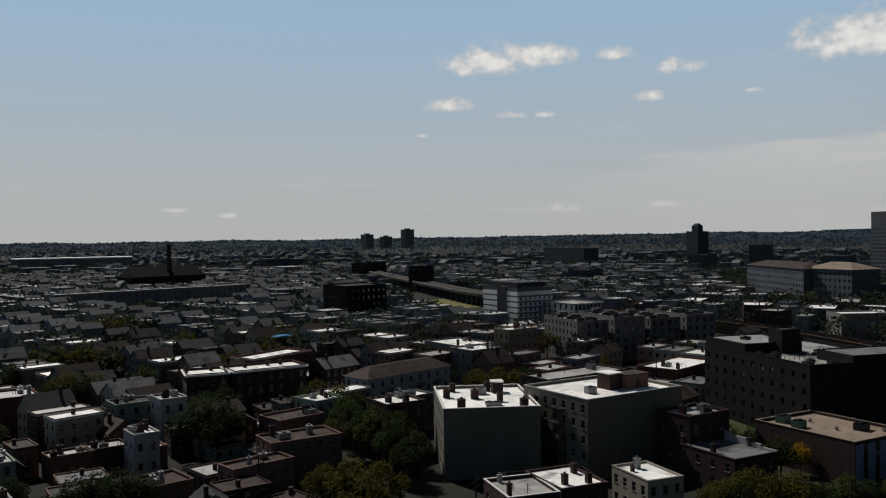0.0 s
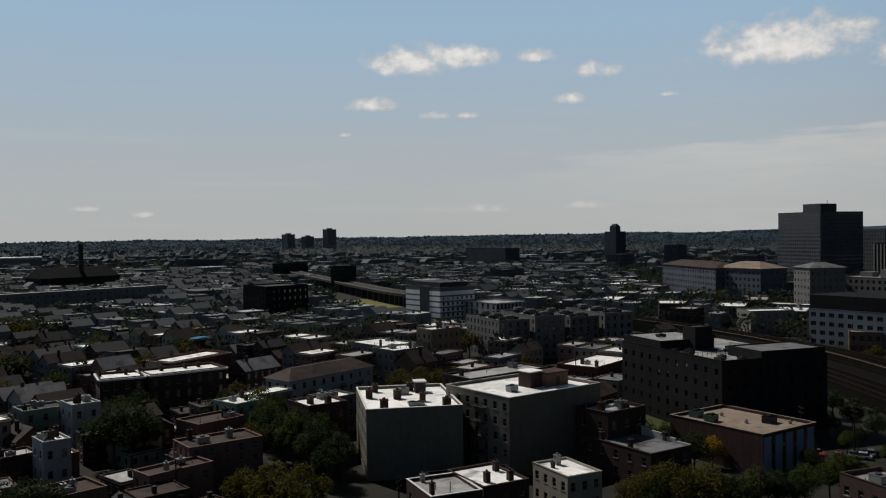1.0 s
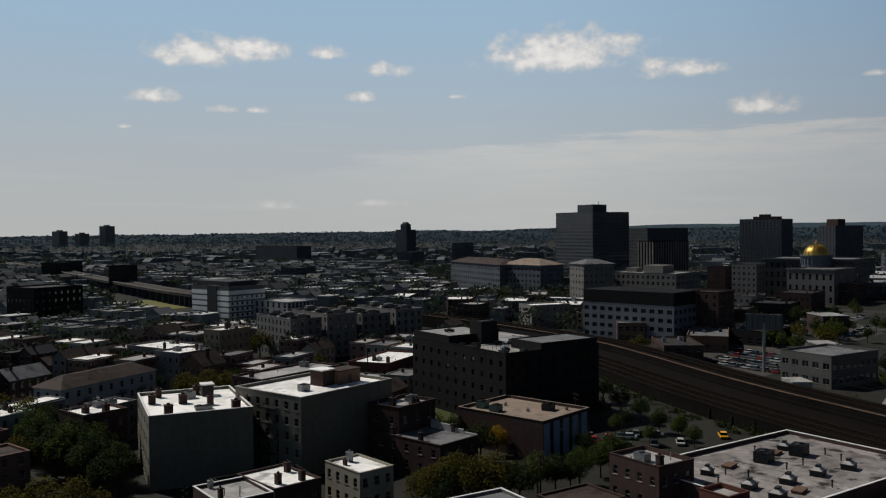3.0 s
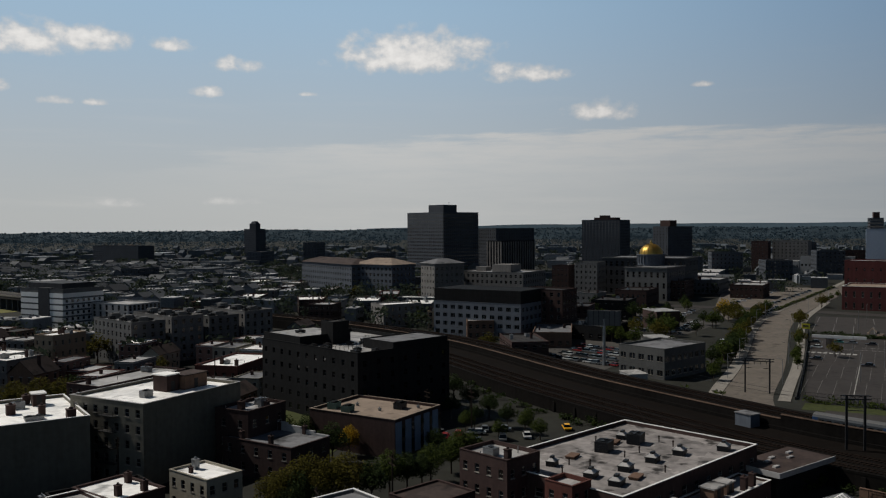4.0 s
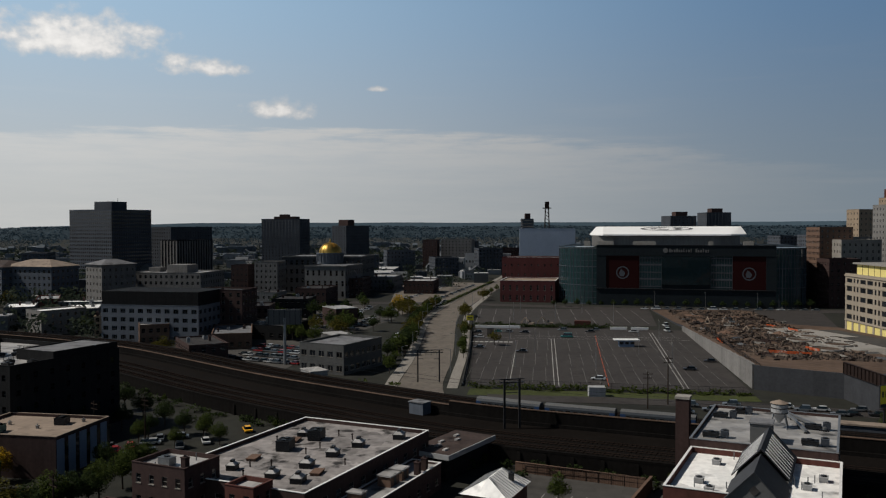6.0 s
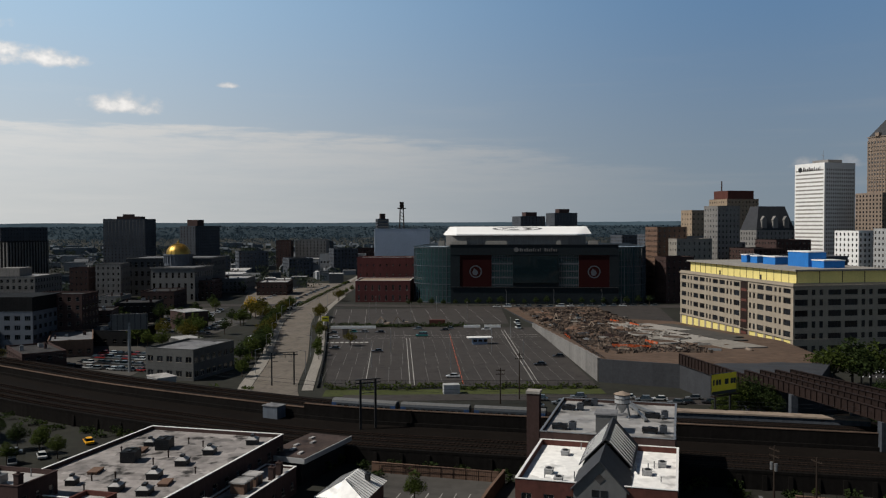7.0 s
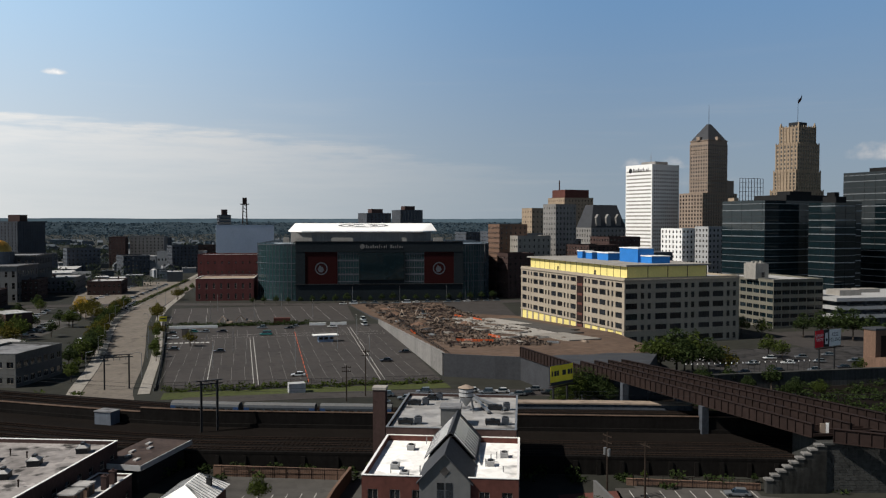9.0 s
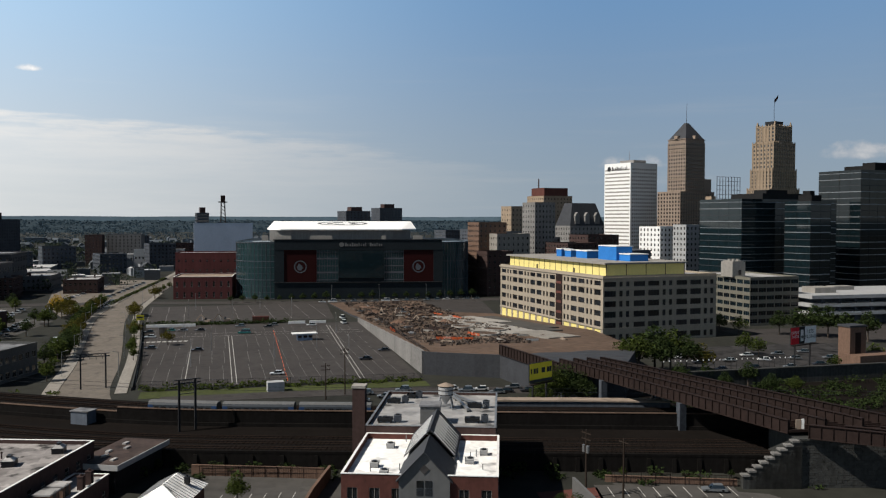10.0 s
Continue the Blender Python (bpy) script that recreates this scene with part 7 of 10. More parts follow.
# overhead wires along the line
wires = thing("overhead_wire", "thin black wires strung over the tracks", "wire", kind="stuff")
q = Boxes()
for o in (7.2, 11.4):
    ln = offset_line(SPAN, o)
    for a_, b_ in zip(ln[::3], ln[3::3]):
        q.beam((*a_, 11.0), (*b_, 11.0), 0.05)
part("wire", (q, M["steel_dark"]), wires)


def train():
    """Three coaches following the far track."""
    ln = [Vector((*p, 5.1)) for p in offset_line(smooth_line(SPAN, 8), 7.2)]
    cum = [0.0]
    for a_, b_ in zip(ln, ln[1:]):
        cum.append(cum[-1] + (b_ - a_).length)
    k0 = min(range(len(ln)), key=lambda k: (ln[k] - Vector((211, 17, 5.1))).length)

    def along(s):
        s += cum[k0]
        k = max(0, min(len(ln) - 2, next((j for j in range(len(cum) - 1) if cum[j + 1] >= s), len(cum) - 2)))
        return ln[k].lerp(ln[k + 1], (s - cum[k]) / (cum[k + 1] - cum[k]))
    for c in range(3):
        a_, b_ = along(c * 17.6), along(c * 17.6 + 17.0)
        d_ = b_ - a_
        m = pose(*((a_ + b_) / 2), 0, 0, math.degrees(math.atan2(d_.y, d_.x)))
        ob = thing("railway_coach", "shade-dark grey-blue commuter coach with a pale roof and dark windows", "train", m, group="coaches of the train")
        L, W = d_.length / 2 - 0.3, 1.45
        q = Boxes()
        sec = [(-W, 0.0), (W, 0.0), (W, 2.5), (W * 0.8, 3.0), (0, 3.2), (-W * 0.8, 3.0), (-W, 2.5)]
        for (ya, za), (yb, zb) in zip(sec, sec[1:] + sec[:1]):
            q.quad((-L, ya, za), (-L, yb, zb), (L, yb, zb), (L, ya, za))
        q.poly([(-L, y_, z_) for y_, z_ in sec[::-1]])
        q.poly([(L, y_, z_) for y_, z_ in sec])
        part("body", (q, M["coach_blue"]), ob)
        q = Boxes()
        q.prism([(-L - 0.02, -W * 0.82), (L + 0.02, -W * 0.82), (L + 0.02, W * 0.82), (-L - 0.02, W * 0.82)], 2.98, 3.3, 0, [(-L - 0.02, -W * 0.4), (L + 0.02, -W * 0.4), (L + 0.02, W * 0.4), (-L - 0.02, W * 0.4)])
        part("roof", (q, M["grey_siding"]), ob, "grey corrugated coach roof")
        for s in (-1, 1):
            for k in range(8):
                w_ = Boxes()
                x_ = -L + 2.0 + k * (2 * L - 4.0) / 7
                y0_, y1_ = sorted((s * W, s * (W + 0.03)))
                w_.box(x_ - 0.55, x_ + 0.55, y0_, y1_, 1.3, 2.1)
                part("window", (w_, M["glass_dark"]), ob)
            e_ = Boxes()
            y0_, y1_ = sorted((s * W, s * (W + 0.02)))
            e_.box(-L, -L + 1.2, y0_, y1_, 0.1, 2.5)
            e_.box(L - 1.2, L, y0_, y1_, 0.1, 2.5)
            part("livery_stripe", (e_, M["livery_blue"]), ob)
        for x_ in (-L + 2.5, L - 2.5):
            t_ = Boxes()
            t_.box(x_ - 1.3, x_ + 1.3, -1.1, 1.1, -0.35, 0.0)
            part("bogie", (t_, M["steel_dark"]), ob)


train()
# white relay hut on the low tracks, trackside boxes
hut = thing("relay_hut", "pale blue-grey relay hut beside the tracks", "hut", pose(207.7, 33.4, 3.4, 0, 0, 60))
q = Boxes()
q.box(-2.2, 2.2, -1.6, 1.6, 0, 2.9)
part("wall", (q, M["far_stone"]), hut)
q = Boxes()
q.box(-2.4, 2.4, -1.8, 1.8, 2.9, 3.1)
part("roof", (q, M["grey_roof"]), hut)
hut = thing("relay_hut", "small white cabinet hut by the road", "hut", pose(252, -12, 0, 0, 0, 5))
q = Boxes()
q.box(-1.6, 1.6, -2.4, 2.4, 0, 2.8)
part("wall", (q, M["white_siding"]), hut)
# long platform walls to the right
for pts, z, w_, lab, mt in (([(200, -62), (194, -85), (188, -104)], 5.6, 3.5, "pale topped platform wall beside the railway", "tan_roof"), ([(186, -60), (179, -82), (171, -104)], 5.3, 1.2, "pale topped retaining wall beside the railway", "pale_concrete")):
    ribbon("platform", lab, smooth_line(pts), w_, z + 0.3, mt, "wall", 0.35)
    ribbon("platform_wall", "dark recessed retaining wall below a platform", smooth_line(pts), w_ - 0.5, z, "dark_concrete", "wall", 5.0)


# ---- steel girder bridge and its stone abutment ----
def girder(ob, a_, b_, z0, z1):
    a_, b_ = Vector((*a_, 0)), Vector((*b_, 0))
    d_ = b_ - a_
    m = pose(a_.x, a_.y, 0, 0, 0, math.degrees(math.atan2(d_.y, d_.x)))
    L = d_.length
    q = Boxes()
    q.box(0, L, -0.08, 0.08, z0, z1, 0, m)
    q.box(0, L, -0.35, 0.35, z1, z1 + 0.14, 0, m)
    q.box(0, L, -0.35, 0.35, z0 - 0.14, z0, 0, m)
    g = part("girder", (q, M["rust_steel"]), ob)
    n_ = int(L / 2.0)
    st = Boxes()
    st.box(-0.06, 0.06, -0.32, 0.32, z0, z1)
    me = st.mesh(M["rust_steel"])
    for k in range(n_ + 1):
        part("stiffener", me, g, m=m @ pose(L * k / n_, 0, 0))
    return m, L


br = thing("railway_bridge", "rusty brown steel girder bridge over the tracks", "bridge")
lines = (((218, -87.4), (140, -102.6)), ((218, -91.5), (139, -110)), ((218, -95.5), (138, -117.5)), ((218, -99.5), (137, -124.8)))
for a_, b_ in lines:
    girder(br, a_, b_, 9.6, 12.0)
q = Boxes()
for k in range(46):
    t_ = k / 45
    p0, p1 = Vector(lines[0][0]).lerp(Vector(lines[0][1]), t_), Vector(lines[3][0]).lerp(Vector(lines[3][1]), t_)
    q.beam((p0.x, p0.y, 10.0), (p1.x, p1.y, 10.0), 0.35, 0.5)
part("crossbeams", (q, M["rust_steel"]), br)
q = Boxes()
q.poly([(*lines[0][0], 9.9), (*lines[0][1], 9.9), (*lines[3][1], 9.9), (*lines[3][0], 9.9)])
q.poly([(*lines[3][0], 9.8), (*lines[3][1], 9.8), (*lines[0][1], 9.8), (*lines[0][0], 9.8)])
part("deck", (q, M["rust_steel"]), br)
for t_ in (0.25, 0.62):
    for (a_, b_) in (lines[0], lines[3]):
        p0 = Vector(a_).lerp(Vector(b_), t_)
        q = Boxes()
        q.box(p0.x - 0.8, p0.x + 0.8, p0.y - 0.8, p0.y + 0.8, 0, 9.5)
        part("pier", (q, M["dark_concrete"]), br)
# spans beyond the abutment, towards the station
br2 = thing("railway_bridge", "second row of rusty girders beyond the abutment", "bridge")
for o in (0, 6, 12):
    girder(br2, (136 - o * 0.35, -104 - o), (95 - o * 0.35, -150 - o), 9.6, 12.0)


def abutment():
    ob = thing("abutment", "grey stone abutment with stepped wing wall", "abutment", pose(139.2, -92.6, 0, 0, 0, -103))
    rng_ = random.Random(3)
    shared = []
    for k in range(6):
        b = Boxes()
        lx, lz = 0.9 + 0.12 * k, 0.44
        b.prism([(0.02, -0.12 - 0.02 * (k % 3)), (lx - 0.02, -0.12 - 0.02 * (k % 3)), (lx - 0.02, 0.1), (0.02, 0.1)], 0.02, lz)
        shared.append((lx, b.mesh(M["dark_stone"])))
    # shade and sun put into two stones: dark faces, paler treads
    core = Boxes()
    core.box(10.2, 46, 0, 14, 0, 9.0)
    for k in range(9):
        core.box(-0.4 + k * 1.15, 10.6, -0.7, 0.6, 0.0, 2.4 + k * 0.8)
    part("core", (core, M["dark_stone"]), ob)
    for k in range(9):
        b = Boxes()
        b.box(-0.6 + k * 1.15, 0.85 + k * 1.15, -0.9, 0.7, 2.4 + k * 0.8, 2.72 + k * 0.8)
        part("coping_stone", (b, M["grey_stone"]), ob, "pale stepped coping stone")
    n_ = 0
    for row in range(18):
        x = 10.4 + rng_.uniform(0, 0.5)
        while x < 40 and n_ < 290:
            lx, me = shared[rng_.randrange(6)]
            part("stone", me, ob, m=pose(x, 0.02, row * 0.47))
            x += lx + 0.03
            n_ += 1
            if x > 26:
                break
    b = Boxes()
    b.box(10.2, 46, -0.4, 0.4, 9.0, 9.35)
    part("coping", (b, M["dark_stone"]), ob)


abutment()
# landing at the end of the girders
q = thing("bridge_post", "orange and white marker boards at the bridge end", "marker", pose(140.5, -104.5, 9.8, 0, 0, -15))
r = Boxes()
r.box(-0.1, 0.1, -1.0, 0, 0, 2.2)
part("orange_board", (r, M["tan_roof"]), q)
r = Boxes()
r.box(-0.1, 0.1, -1.6, -1.1, 0, 2.3)
part("white_board", (r, M["white_paint"]), q)


# ---- cars ----
def car_meshes(paint, L=4.6, W=1.8, H=1.45, van=False):
    """Body from a lofted side profile, cabin, glass band and four wheels."""
    b = Boxes()
    hood = 0.78 if not van else 1.0
    prof = [(-L / 2, 0.35), (-L / 2, hood - 0.05), (-L / 2 + 0.5, hood + 0.05), (L / 2 - 1.2, hood), (L / 2 - 0.05, hood - 0.15), (L / 2, 0.35)]
    for s in (-1, 1):
        pts = [(x, s * W / 2, z) for x, z in prof]
        b.poly(pts if s < 0 else pts[::-1])
    for (xa, za), (xb, zb) in zip(prof, prof[1:] + prof[:1]):
        b.quad((xa, -W / 2, za), (xa, W / 2, za), (xb, W / 2, zb), (xb, -W / 2, zb))
    body = b.mesh(paint)
    c = Boxes()
    x0, x1 = (-L / 2 + 0.2, L / 2 - 1.0) if van else (-L / 2 + 0.5, L / 2 - 1.3)
    lo = [(x0, -W / 2 + 0.06), (x1, -W / 2 + 0.06), (x1, W / 2 - 0.06), (x0, W / 2 - 0.06)]
    up = [(x0 + 0.35, -W / 2 + 0.25), (x1 - 0.7, -W / 2 + 0.25), (x1 - 0.7, W / 2 - 0.25), (x0 + 0.35, W / 2 - 0.25)]
    c.prism(lo, hood, H - 0.05, 0, up)
    cabin = c.mesh(M["glass_black"])
    r = Boxes()
    r.prism(up, H - 0.05, H)
    roof = r.mesh(paint)
    w = Boxes()
    w.tube((0, -0.1, 0), (0, 0.1, 0), 0.33, 0.33, 12)
    wheel = w.mesh(M["rubber"])
    l = Boxes()
    l.box(-0.04, 0.04, -0.22, 0.22, -0.08, 0.08)
    return body, cabin, roof, wheel, l.mesh(M["white_siding"]), (L, W)


CARSET = [car_meshes(p) for p in CARS] + [car_meshes(TAXI)] + [car_meshes(CARS[0], 5.4, 2.0, 2.1, True), car_meshes(CARS[5], 5.6, 2.0, 2.2, True), car_meshes(CARS[2], 4.8, 1.9, 1.7)]
CAR_LABEL = ["parked silver-white saloon car", "parked black saloon car", "parked dark grey saloon car", "parked dark red saloon car", "parked dark blue saloon car", "parked teal saloon car", "parked yellow taxi cab at the kerb", "parked white delivery van with dark glass", "parked teal minibus with dark glass", "parked grey estate car with dark glass"]


def car(k, x, y, rot, z=0.07):
    body, cabin, roof, wheel, lamp, (L, W) = CARSET[k]
    ob = thing("car" if k not in (7, 8) else "van", CAR_LABEL[k], "car" if k not in (7, 8) else "van", pose(x, y, z, 0, 0, rot), group="parked vehicles")
    part("body", body, ob)
    part("cabin", cabin, ob)
    part("roof", roof, ob)
    if math.hypot(x, y) > 320:
        return ob
    for sx in (-1, 1):
        for sy in (-1, 1):
            part("wheel", wheel, ob, m=pose(sx * L * 0.31, sy * (W / 2 - 0.1), 0.33))
    return ob


# lower lot: stall lines, long bays, cars, booth
def painted(name, label, segs, z, w=0.14, m="road_paint"):
    b = Boxes()
    for (xa, ya), (xb, yb) in segs:
        d_ = Vector((xb - xa, yb - ya, 0))
        n_ = Vector((-d_.y, d_.x, 0)).normalized() * w / 2
        a_, c_ = Vector((xa, ya, z)), Vector((xb, yb, z))
        b.quad(tuple(a_ - n_), tuple(c_ - n_), tuple(c_ + n_), tuple(a_ + n_))
    return tagged(thing(name, label, "road marking", data=b.mesh(M[m]), kind="stuff"))


segs = []
for j in range(21):
    y = -53 + j * 4.3
    if abs(y + 2) > 2:
        for xa, xb in ((272, 300), (306, 334), (342, 372), (380, 404)):
            segs.append(((xa, y), (xb, y + (0.02 * (xb - xa)))))
painted("stall_lines", "faded stall lines on the parking lot", segs, 0.07, 0.09, "faded_paint")
painted("aisle_lines", "double white aisle lines across the parking lot", [((266, -1.1), (376, 0.5)), ((266, 0.3), (376, 1.9)), ((266, -39.0), (404, -43.2)), ((266, -40.4), (404, -44.6)), ((277, 14.6), (346, 16)), ((378, 36), (378, -58)), ((386, 18), (386, -58))], 0.074, 0.26)
painted("red_line", "thin red painted line across the lot", [((267 + k * 8.4, -16.5 - k * 0.09), (273.5 + k * 8.4, -16.6 - k * 0.09)) for k in range(15)], 0.078, 0.22, "orange_plastic")
segs = []
for j in range(11):
    y = -47 + j * 8.8
    segs += [((438, y), (470, y + 1.5)), ((480, y + 1.5), (508, y + 3))]
painted("stall_lines", "stall lines on the upper lot", segs, 0.07, 0.22, "faded_paint")
rng = random.Random(12)
for k, x, y, rot in ((0, 278, -13.7, 84), (1, 300.5, -46, 84), (1, 319, -56, 84), (1, 335.5, 13.3, 86), (1, 344.5, 31, 80), (8, 382, -5, 85), (9, 407, -3.4, 85), (1, 395.7, 14.4, 85), (2, 397, 22, 85), (5, 398, 27.2, 85), (1, 394, 36, 85), (0, 378, 34, 85), (0, 404, -36, 85), (1, 402, -16, 85), (7, 409, -52, 5), (7, 430, -54, 5), (2, 408.5, -18.6, 85)):
    car(k, x, y, rot)
for k in range(16):
    car(rng.choice((0, 1, 2, 2, 3, 9)), 226 + rng.uniform(0, 14) + (k % 3) * 2, -88 + k * 3.6 + rng.uniform(-1, 1), rng.choice((78, 80, 82)), 0.09)
for k in range(36):
    car(rng.choice((0, 1, 9, 1, 2, 2, 3, 1)), 296 + (k // 9) * 11 + (k % 9) * 1.1 + rng.uniform(-0.5, 0.5), 94 + (k % 9) * 3.3 + rng.uniform(-0.6, 0.6), 70 + rng.uniform(-4, 4), 0.07)
for k in range(14):
    car(rng.choice((0, 0, 1, 2, 9, 4)), 500 + (k % 7) * 8.2, 72 + (k // 15) * 22, 90, 0.06)
for k in range(16):
    car(rng.choice((0, 0, 1, 2, 7, 9)), 517 + rng.uniform(-2, 2), -150 + k * 6.5, 85, 0.1)
for k in range(7):
    x, y = polar(58.5 + k * 0.9, 193 + k * 2.6)
    car(rng.choice((1, 2, 2, 3)), x, y, 20 + rng.uniform(-6, 6), 0.05)
car(6, 198, 74.5, 30, 0.05)
for k in range(9):
    car(rng.choice((0, 1, 2, 9)), 300 + k * 16, 90 + k * 0.6, 5, 0.05)

booth = thing("booth", "white and blue attendant booth in the lot", "booth", pose(357, -29, 0.06, 0, 0, 5))
q = Boxes()
q.box(-2, 2, -3, 3, 0, 2.4)
part("wall", (q, M["blue_siding"]), booth)
q = Boxes()
q.box(-2.5, 2.5, -5.2, 5.2, 2.6, 2.95)
part("roof", (q, M["white_paint"]), booth)
q = Boxes()
for y in (-2.2, 0, 2.2):
    q.box(-2.04, -2.0, y - 0.8, y + 0.8, 1.1, 2.1)
part("window", (q, M["glass_dark"]), booth)
# strip between the lots: low white walls, hedges, containers
strip = thing("barrier_wall", "low white barrier wall between the lots", "wall", kind="structure")
for ya, yb in ((39, 17), (-26, -34), (-36, -44)):
    q = Boxes()
    q.box(414, 414.8, yb, ya, 0, 1.3)
    part("barrier", (q, M["white_paint"]), strip)
cont = thing("container", "dark red steel skip container", "container", pose(428, -13.4, 0, 0, 0, 85))
q = Boxes()
q.box(-4, 4, -1.3, 1.3, 0.1, 2.6)
for k in range(14):
    q.box(-4 + k * 0.6, -3.8 + k * 0.6, -1.36, 1.36, 0.2, 2.5)
part("body", (q, M["red_brick"]), cont)


def excavator(x, y, rot, s=1.0):
    ob = thing("excavator", "yellow-brown tracked excavator with a raised arm", "excavator", pose(x, y, 0.1, 0, 0, rot) @ Matrix.Scale(s, 4), group="site machines")
    for sy in (-1, 1):
        q = Boxes()
        q.prism([(-1.8, sy * 1.1 - 0.3), (1.8, sy * 1.1 - 0.3), (1.8, sy * 1.1 + 0.3), (-1.8, sy * 1.1 + 0.3)], 0, 0.8)
        part("crawler", (q, M["rubber"]), ob)
    q = Boxes()
    q.box(-1.8, 1.0, -1.2, 1.2, 0.9, 2.0)
    part("housing", (q, M["tan_roof"]), ob)
    q = Boxes()
    q.prism([(0.0, 0.2), (1.2, 0.2), (1.2, 1.2), (0.0, 1.2)], 1.9, 3.1, 0, [(0.1, 0.3), (0.9, 0.3), (0.9, 1.1), (0.1, 1.1)])
    part("cab", (q, M["glass_dark"]), ob)
    q = Boxes()
    q.beam((0.8, -0.3, 1.8), (3.6, -0.3, 4.6), 0.4, 0.5)
    q.beam((3.6, -0.3, 4.6), (5.6, -0.3, 2.2), 0.3, 0.4)
    q.prism([(5.2, -0.8), (6.1, -0.8), (6.1, 0.2), (5.2, 0.2)], 1.2, 2.1)
    part("arm", (q, M["tan_roof"]), ob)


for x, y, r_, s in ((424, 3, 90, 1.0), (424, 12, 70, 0.9), (430, -75, 10, 1.0), (444, -88, 130, 1.0), (398, -88, 40, 0.9), (380, -95, 200, 0.9)):
    excavator(x, y, r_, s)
# retaining wall of the plateau
rw = thing("retaining_wall", "pale concrete retaining wall stepping down along the lot", "wall", kind="structure")
for k in range(15):
    xa, xb = 268.6 + k * 9.7, 268.6 + (k + 1) * 9.7
    z = 7.5 - (7.5 - 1.7) * (k + 0.5) / 15
    q = Boxes()
    q.box(xa + 0.03, xb - 0.03, -60.4, -59.6, 0, z)
    q.box(xa, xb, -60.5, -59.5, z, z + 0.25)
    part("wall_panel", (q, M["grey_stone"]), rw)
fw = thing("retaining_wall", "dark steel sheet wall at the plateau's end", "wall", kind="structure")
a_, b_ = Vector((267.8, -60)), Vector((256, -82.5))
for k in range(12):
    p0, p1 = a_.lerp(b_, k / 12), a_.lerp(b_, (k + 1) / 12)
    q = Boxes()
    q.beam((p0.x, p0.y, 3.7), (p1.x, p1.y, 3.7), 0.5, 7.4)
    part("wall_panel", (q, M["slate"]), fw)


# earth heaps, slabs, foundations, pipes on the plateau
def heap(x, y, r, h, m, seed):
    rg = random.Random(seed)
    bm = bmesh.new()
    rows = []
    for k in range(7):
        f = k / 6
        rows.append([bm.verts.new((x + r * (1 - f) * (1 + rg.uniform(-0.2, 0.2)) * math.cos(2 * math.pi * j / 18), y + r * (1 - f) * (1 + rg.uniform(-0.2, 0.2)) * math.sin(2 * math.pi * j / 18), site_z(x) - 0.3 + h * (f ** 0.7) * rg.uniform(0.85, 1.1))) for j in range(18)])
    for a_, b_ in zip(rows, rows[1:]):
        for j in range(18):
            bm.faces.new((a_[j], a_[(j + 1) % 18], b_[(j + 1) % 18], b_[j]))
    ob = thing("earth_heap", "uneven heap of brown dug earth", "earth heap", group="earth heaps")
    part("earth", mesh_of(bm, M[m]), ob)


rg = random.Random(8)
for k in range(46):
    x, y = rg.uniform(345, 505), rg.uniform(-108, -66)
    heap(x, y, rg.uniform(2, 6), rg.uniform(0.7, 2.2), rg.choice(("dirt", "dirt", "brown_brick", "rust_steel")), k)
for k in range(16):
    heap(rg.uniform(300, 350), rg.uniform(-118, -66), rg.uniform(2, 5), rg.uniform(0.5, 1.2), rg.choice(("dirt", "rust_steel")), 100 + k)
for x, y, w, d, rot, m in ((352, -110, 70, 14, 6, "pale_concrete"), (400, -104, 40, 10, 2, "pale_concrete"), (330, -100, 30, 10, -6, "concrete"), (390, -116, 40, 10, 12, "pale_concrete"), (310, -118, 28, 14, 10, "concrete"), (345, -124, 44, 9, 6, "old_asphalt"), (372, -127, 70, 8, 6, "old_asphalt")):
    ob = thing("concrete_slab", "pale freshly poured concrete slab", "slab", pose(x, y, site_z(x) + 0.25, 0, 2.2, rot))
    q = Boxes()
    q.box(-w / 2, w / 2, -d / 2, d / 2, -0.6, 0.25)
    part("slab", (q, M[m]), ob)
for k in range(5):
    # ring-shaped planting kerbs
    x, y, r = 318 + k * 17, -96 - (k % 2) * 9, 5.5 - 0.4 * k
    ob = thing("planting_ring", "oval concrete kerb round bare earth", "kerb", pose(x, y, site_z(x) + 0.4, 0, 2.2, 0), group="planting rings")
    q = Boxes()
    for j in range(24):
        t0, t1 = 2 * math.pi * j / 24, 2 * math.pi * (j + 1) / 24
        p = [(r * s * 1.5 * math.cos(t), r * s * math.sin(t)) for s, t in ((1, t0), (1, t1), (0.86, t1), (0.86, t0))]
        q.prism(p, 0, 0.6)
    part("kerb", (q, M["pale_concrete"]), ob)
    q = Boxes()
    q.prism([(r * 1.28 * math.cos(2 * math.pi * j / 24), r * 0.85 * math.sin(2 * math.pi * j / 24)) for j in range(24)], 0, 0.35)
    part("soil", (q, M["dirt"]), ob)
for k in range(60):
    x, y = rg.uniform(285, 480), rg.uniform(-118, -66)
    ob = thing("site_material", "stack of timber and pipes on the site", "material stack", pose(x, y, site_z(x), 0, 0, rg.uniform(0, 180)), group="material stacks")
    q = Boxes()
    for j in range(rg.randrange(3, 7)):
        q.box(-2.2, 2.2, j * 0.45 - 1, j * 0.45 - 0.7, 0, 0.35 + 0.2 * (j % 3))
    part("stack", (q, M[rg.choice(("timber", "pale_concrete", "rust_steel", "galvanised", "tan_roof"))]), ob)
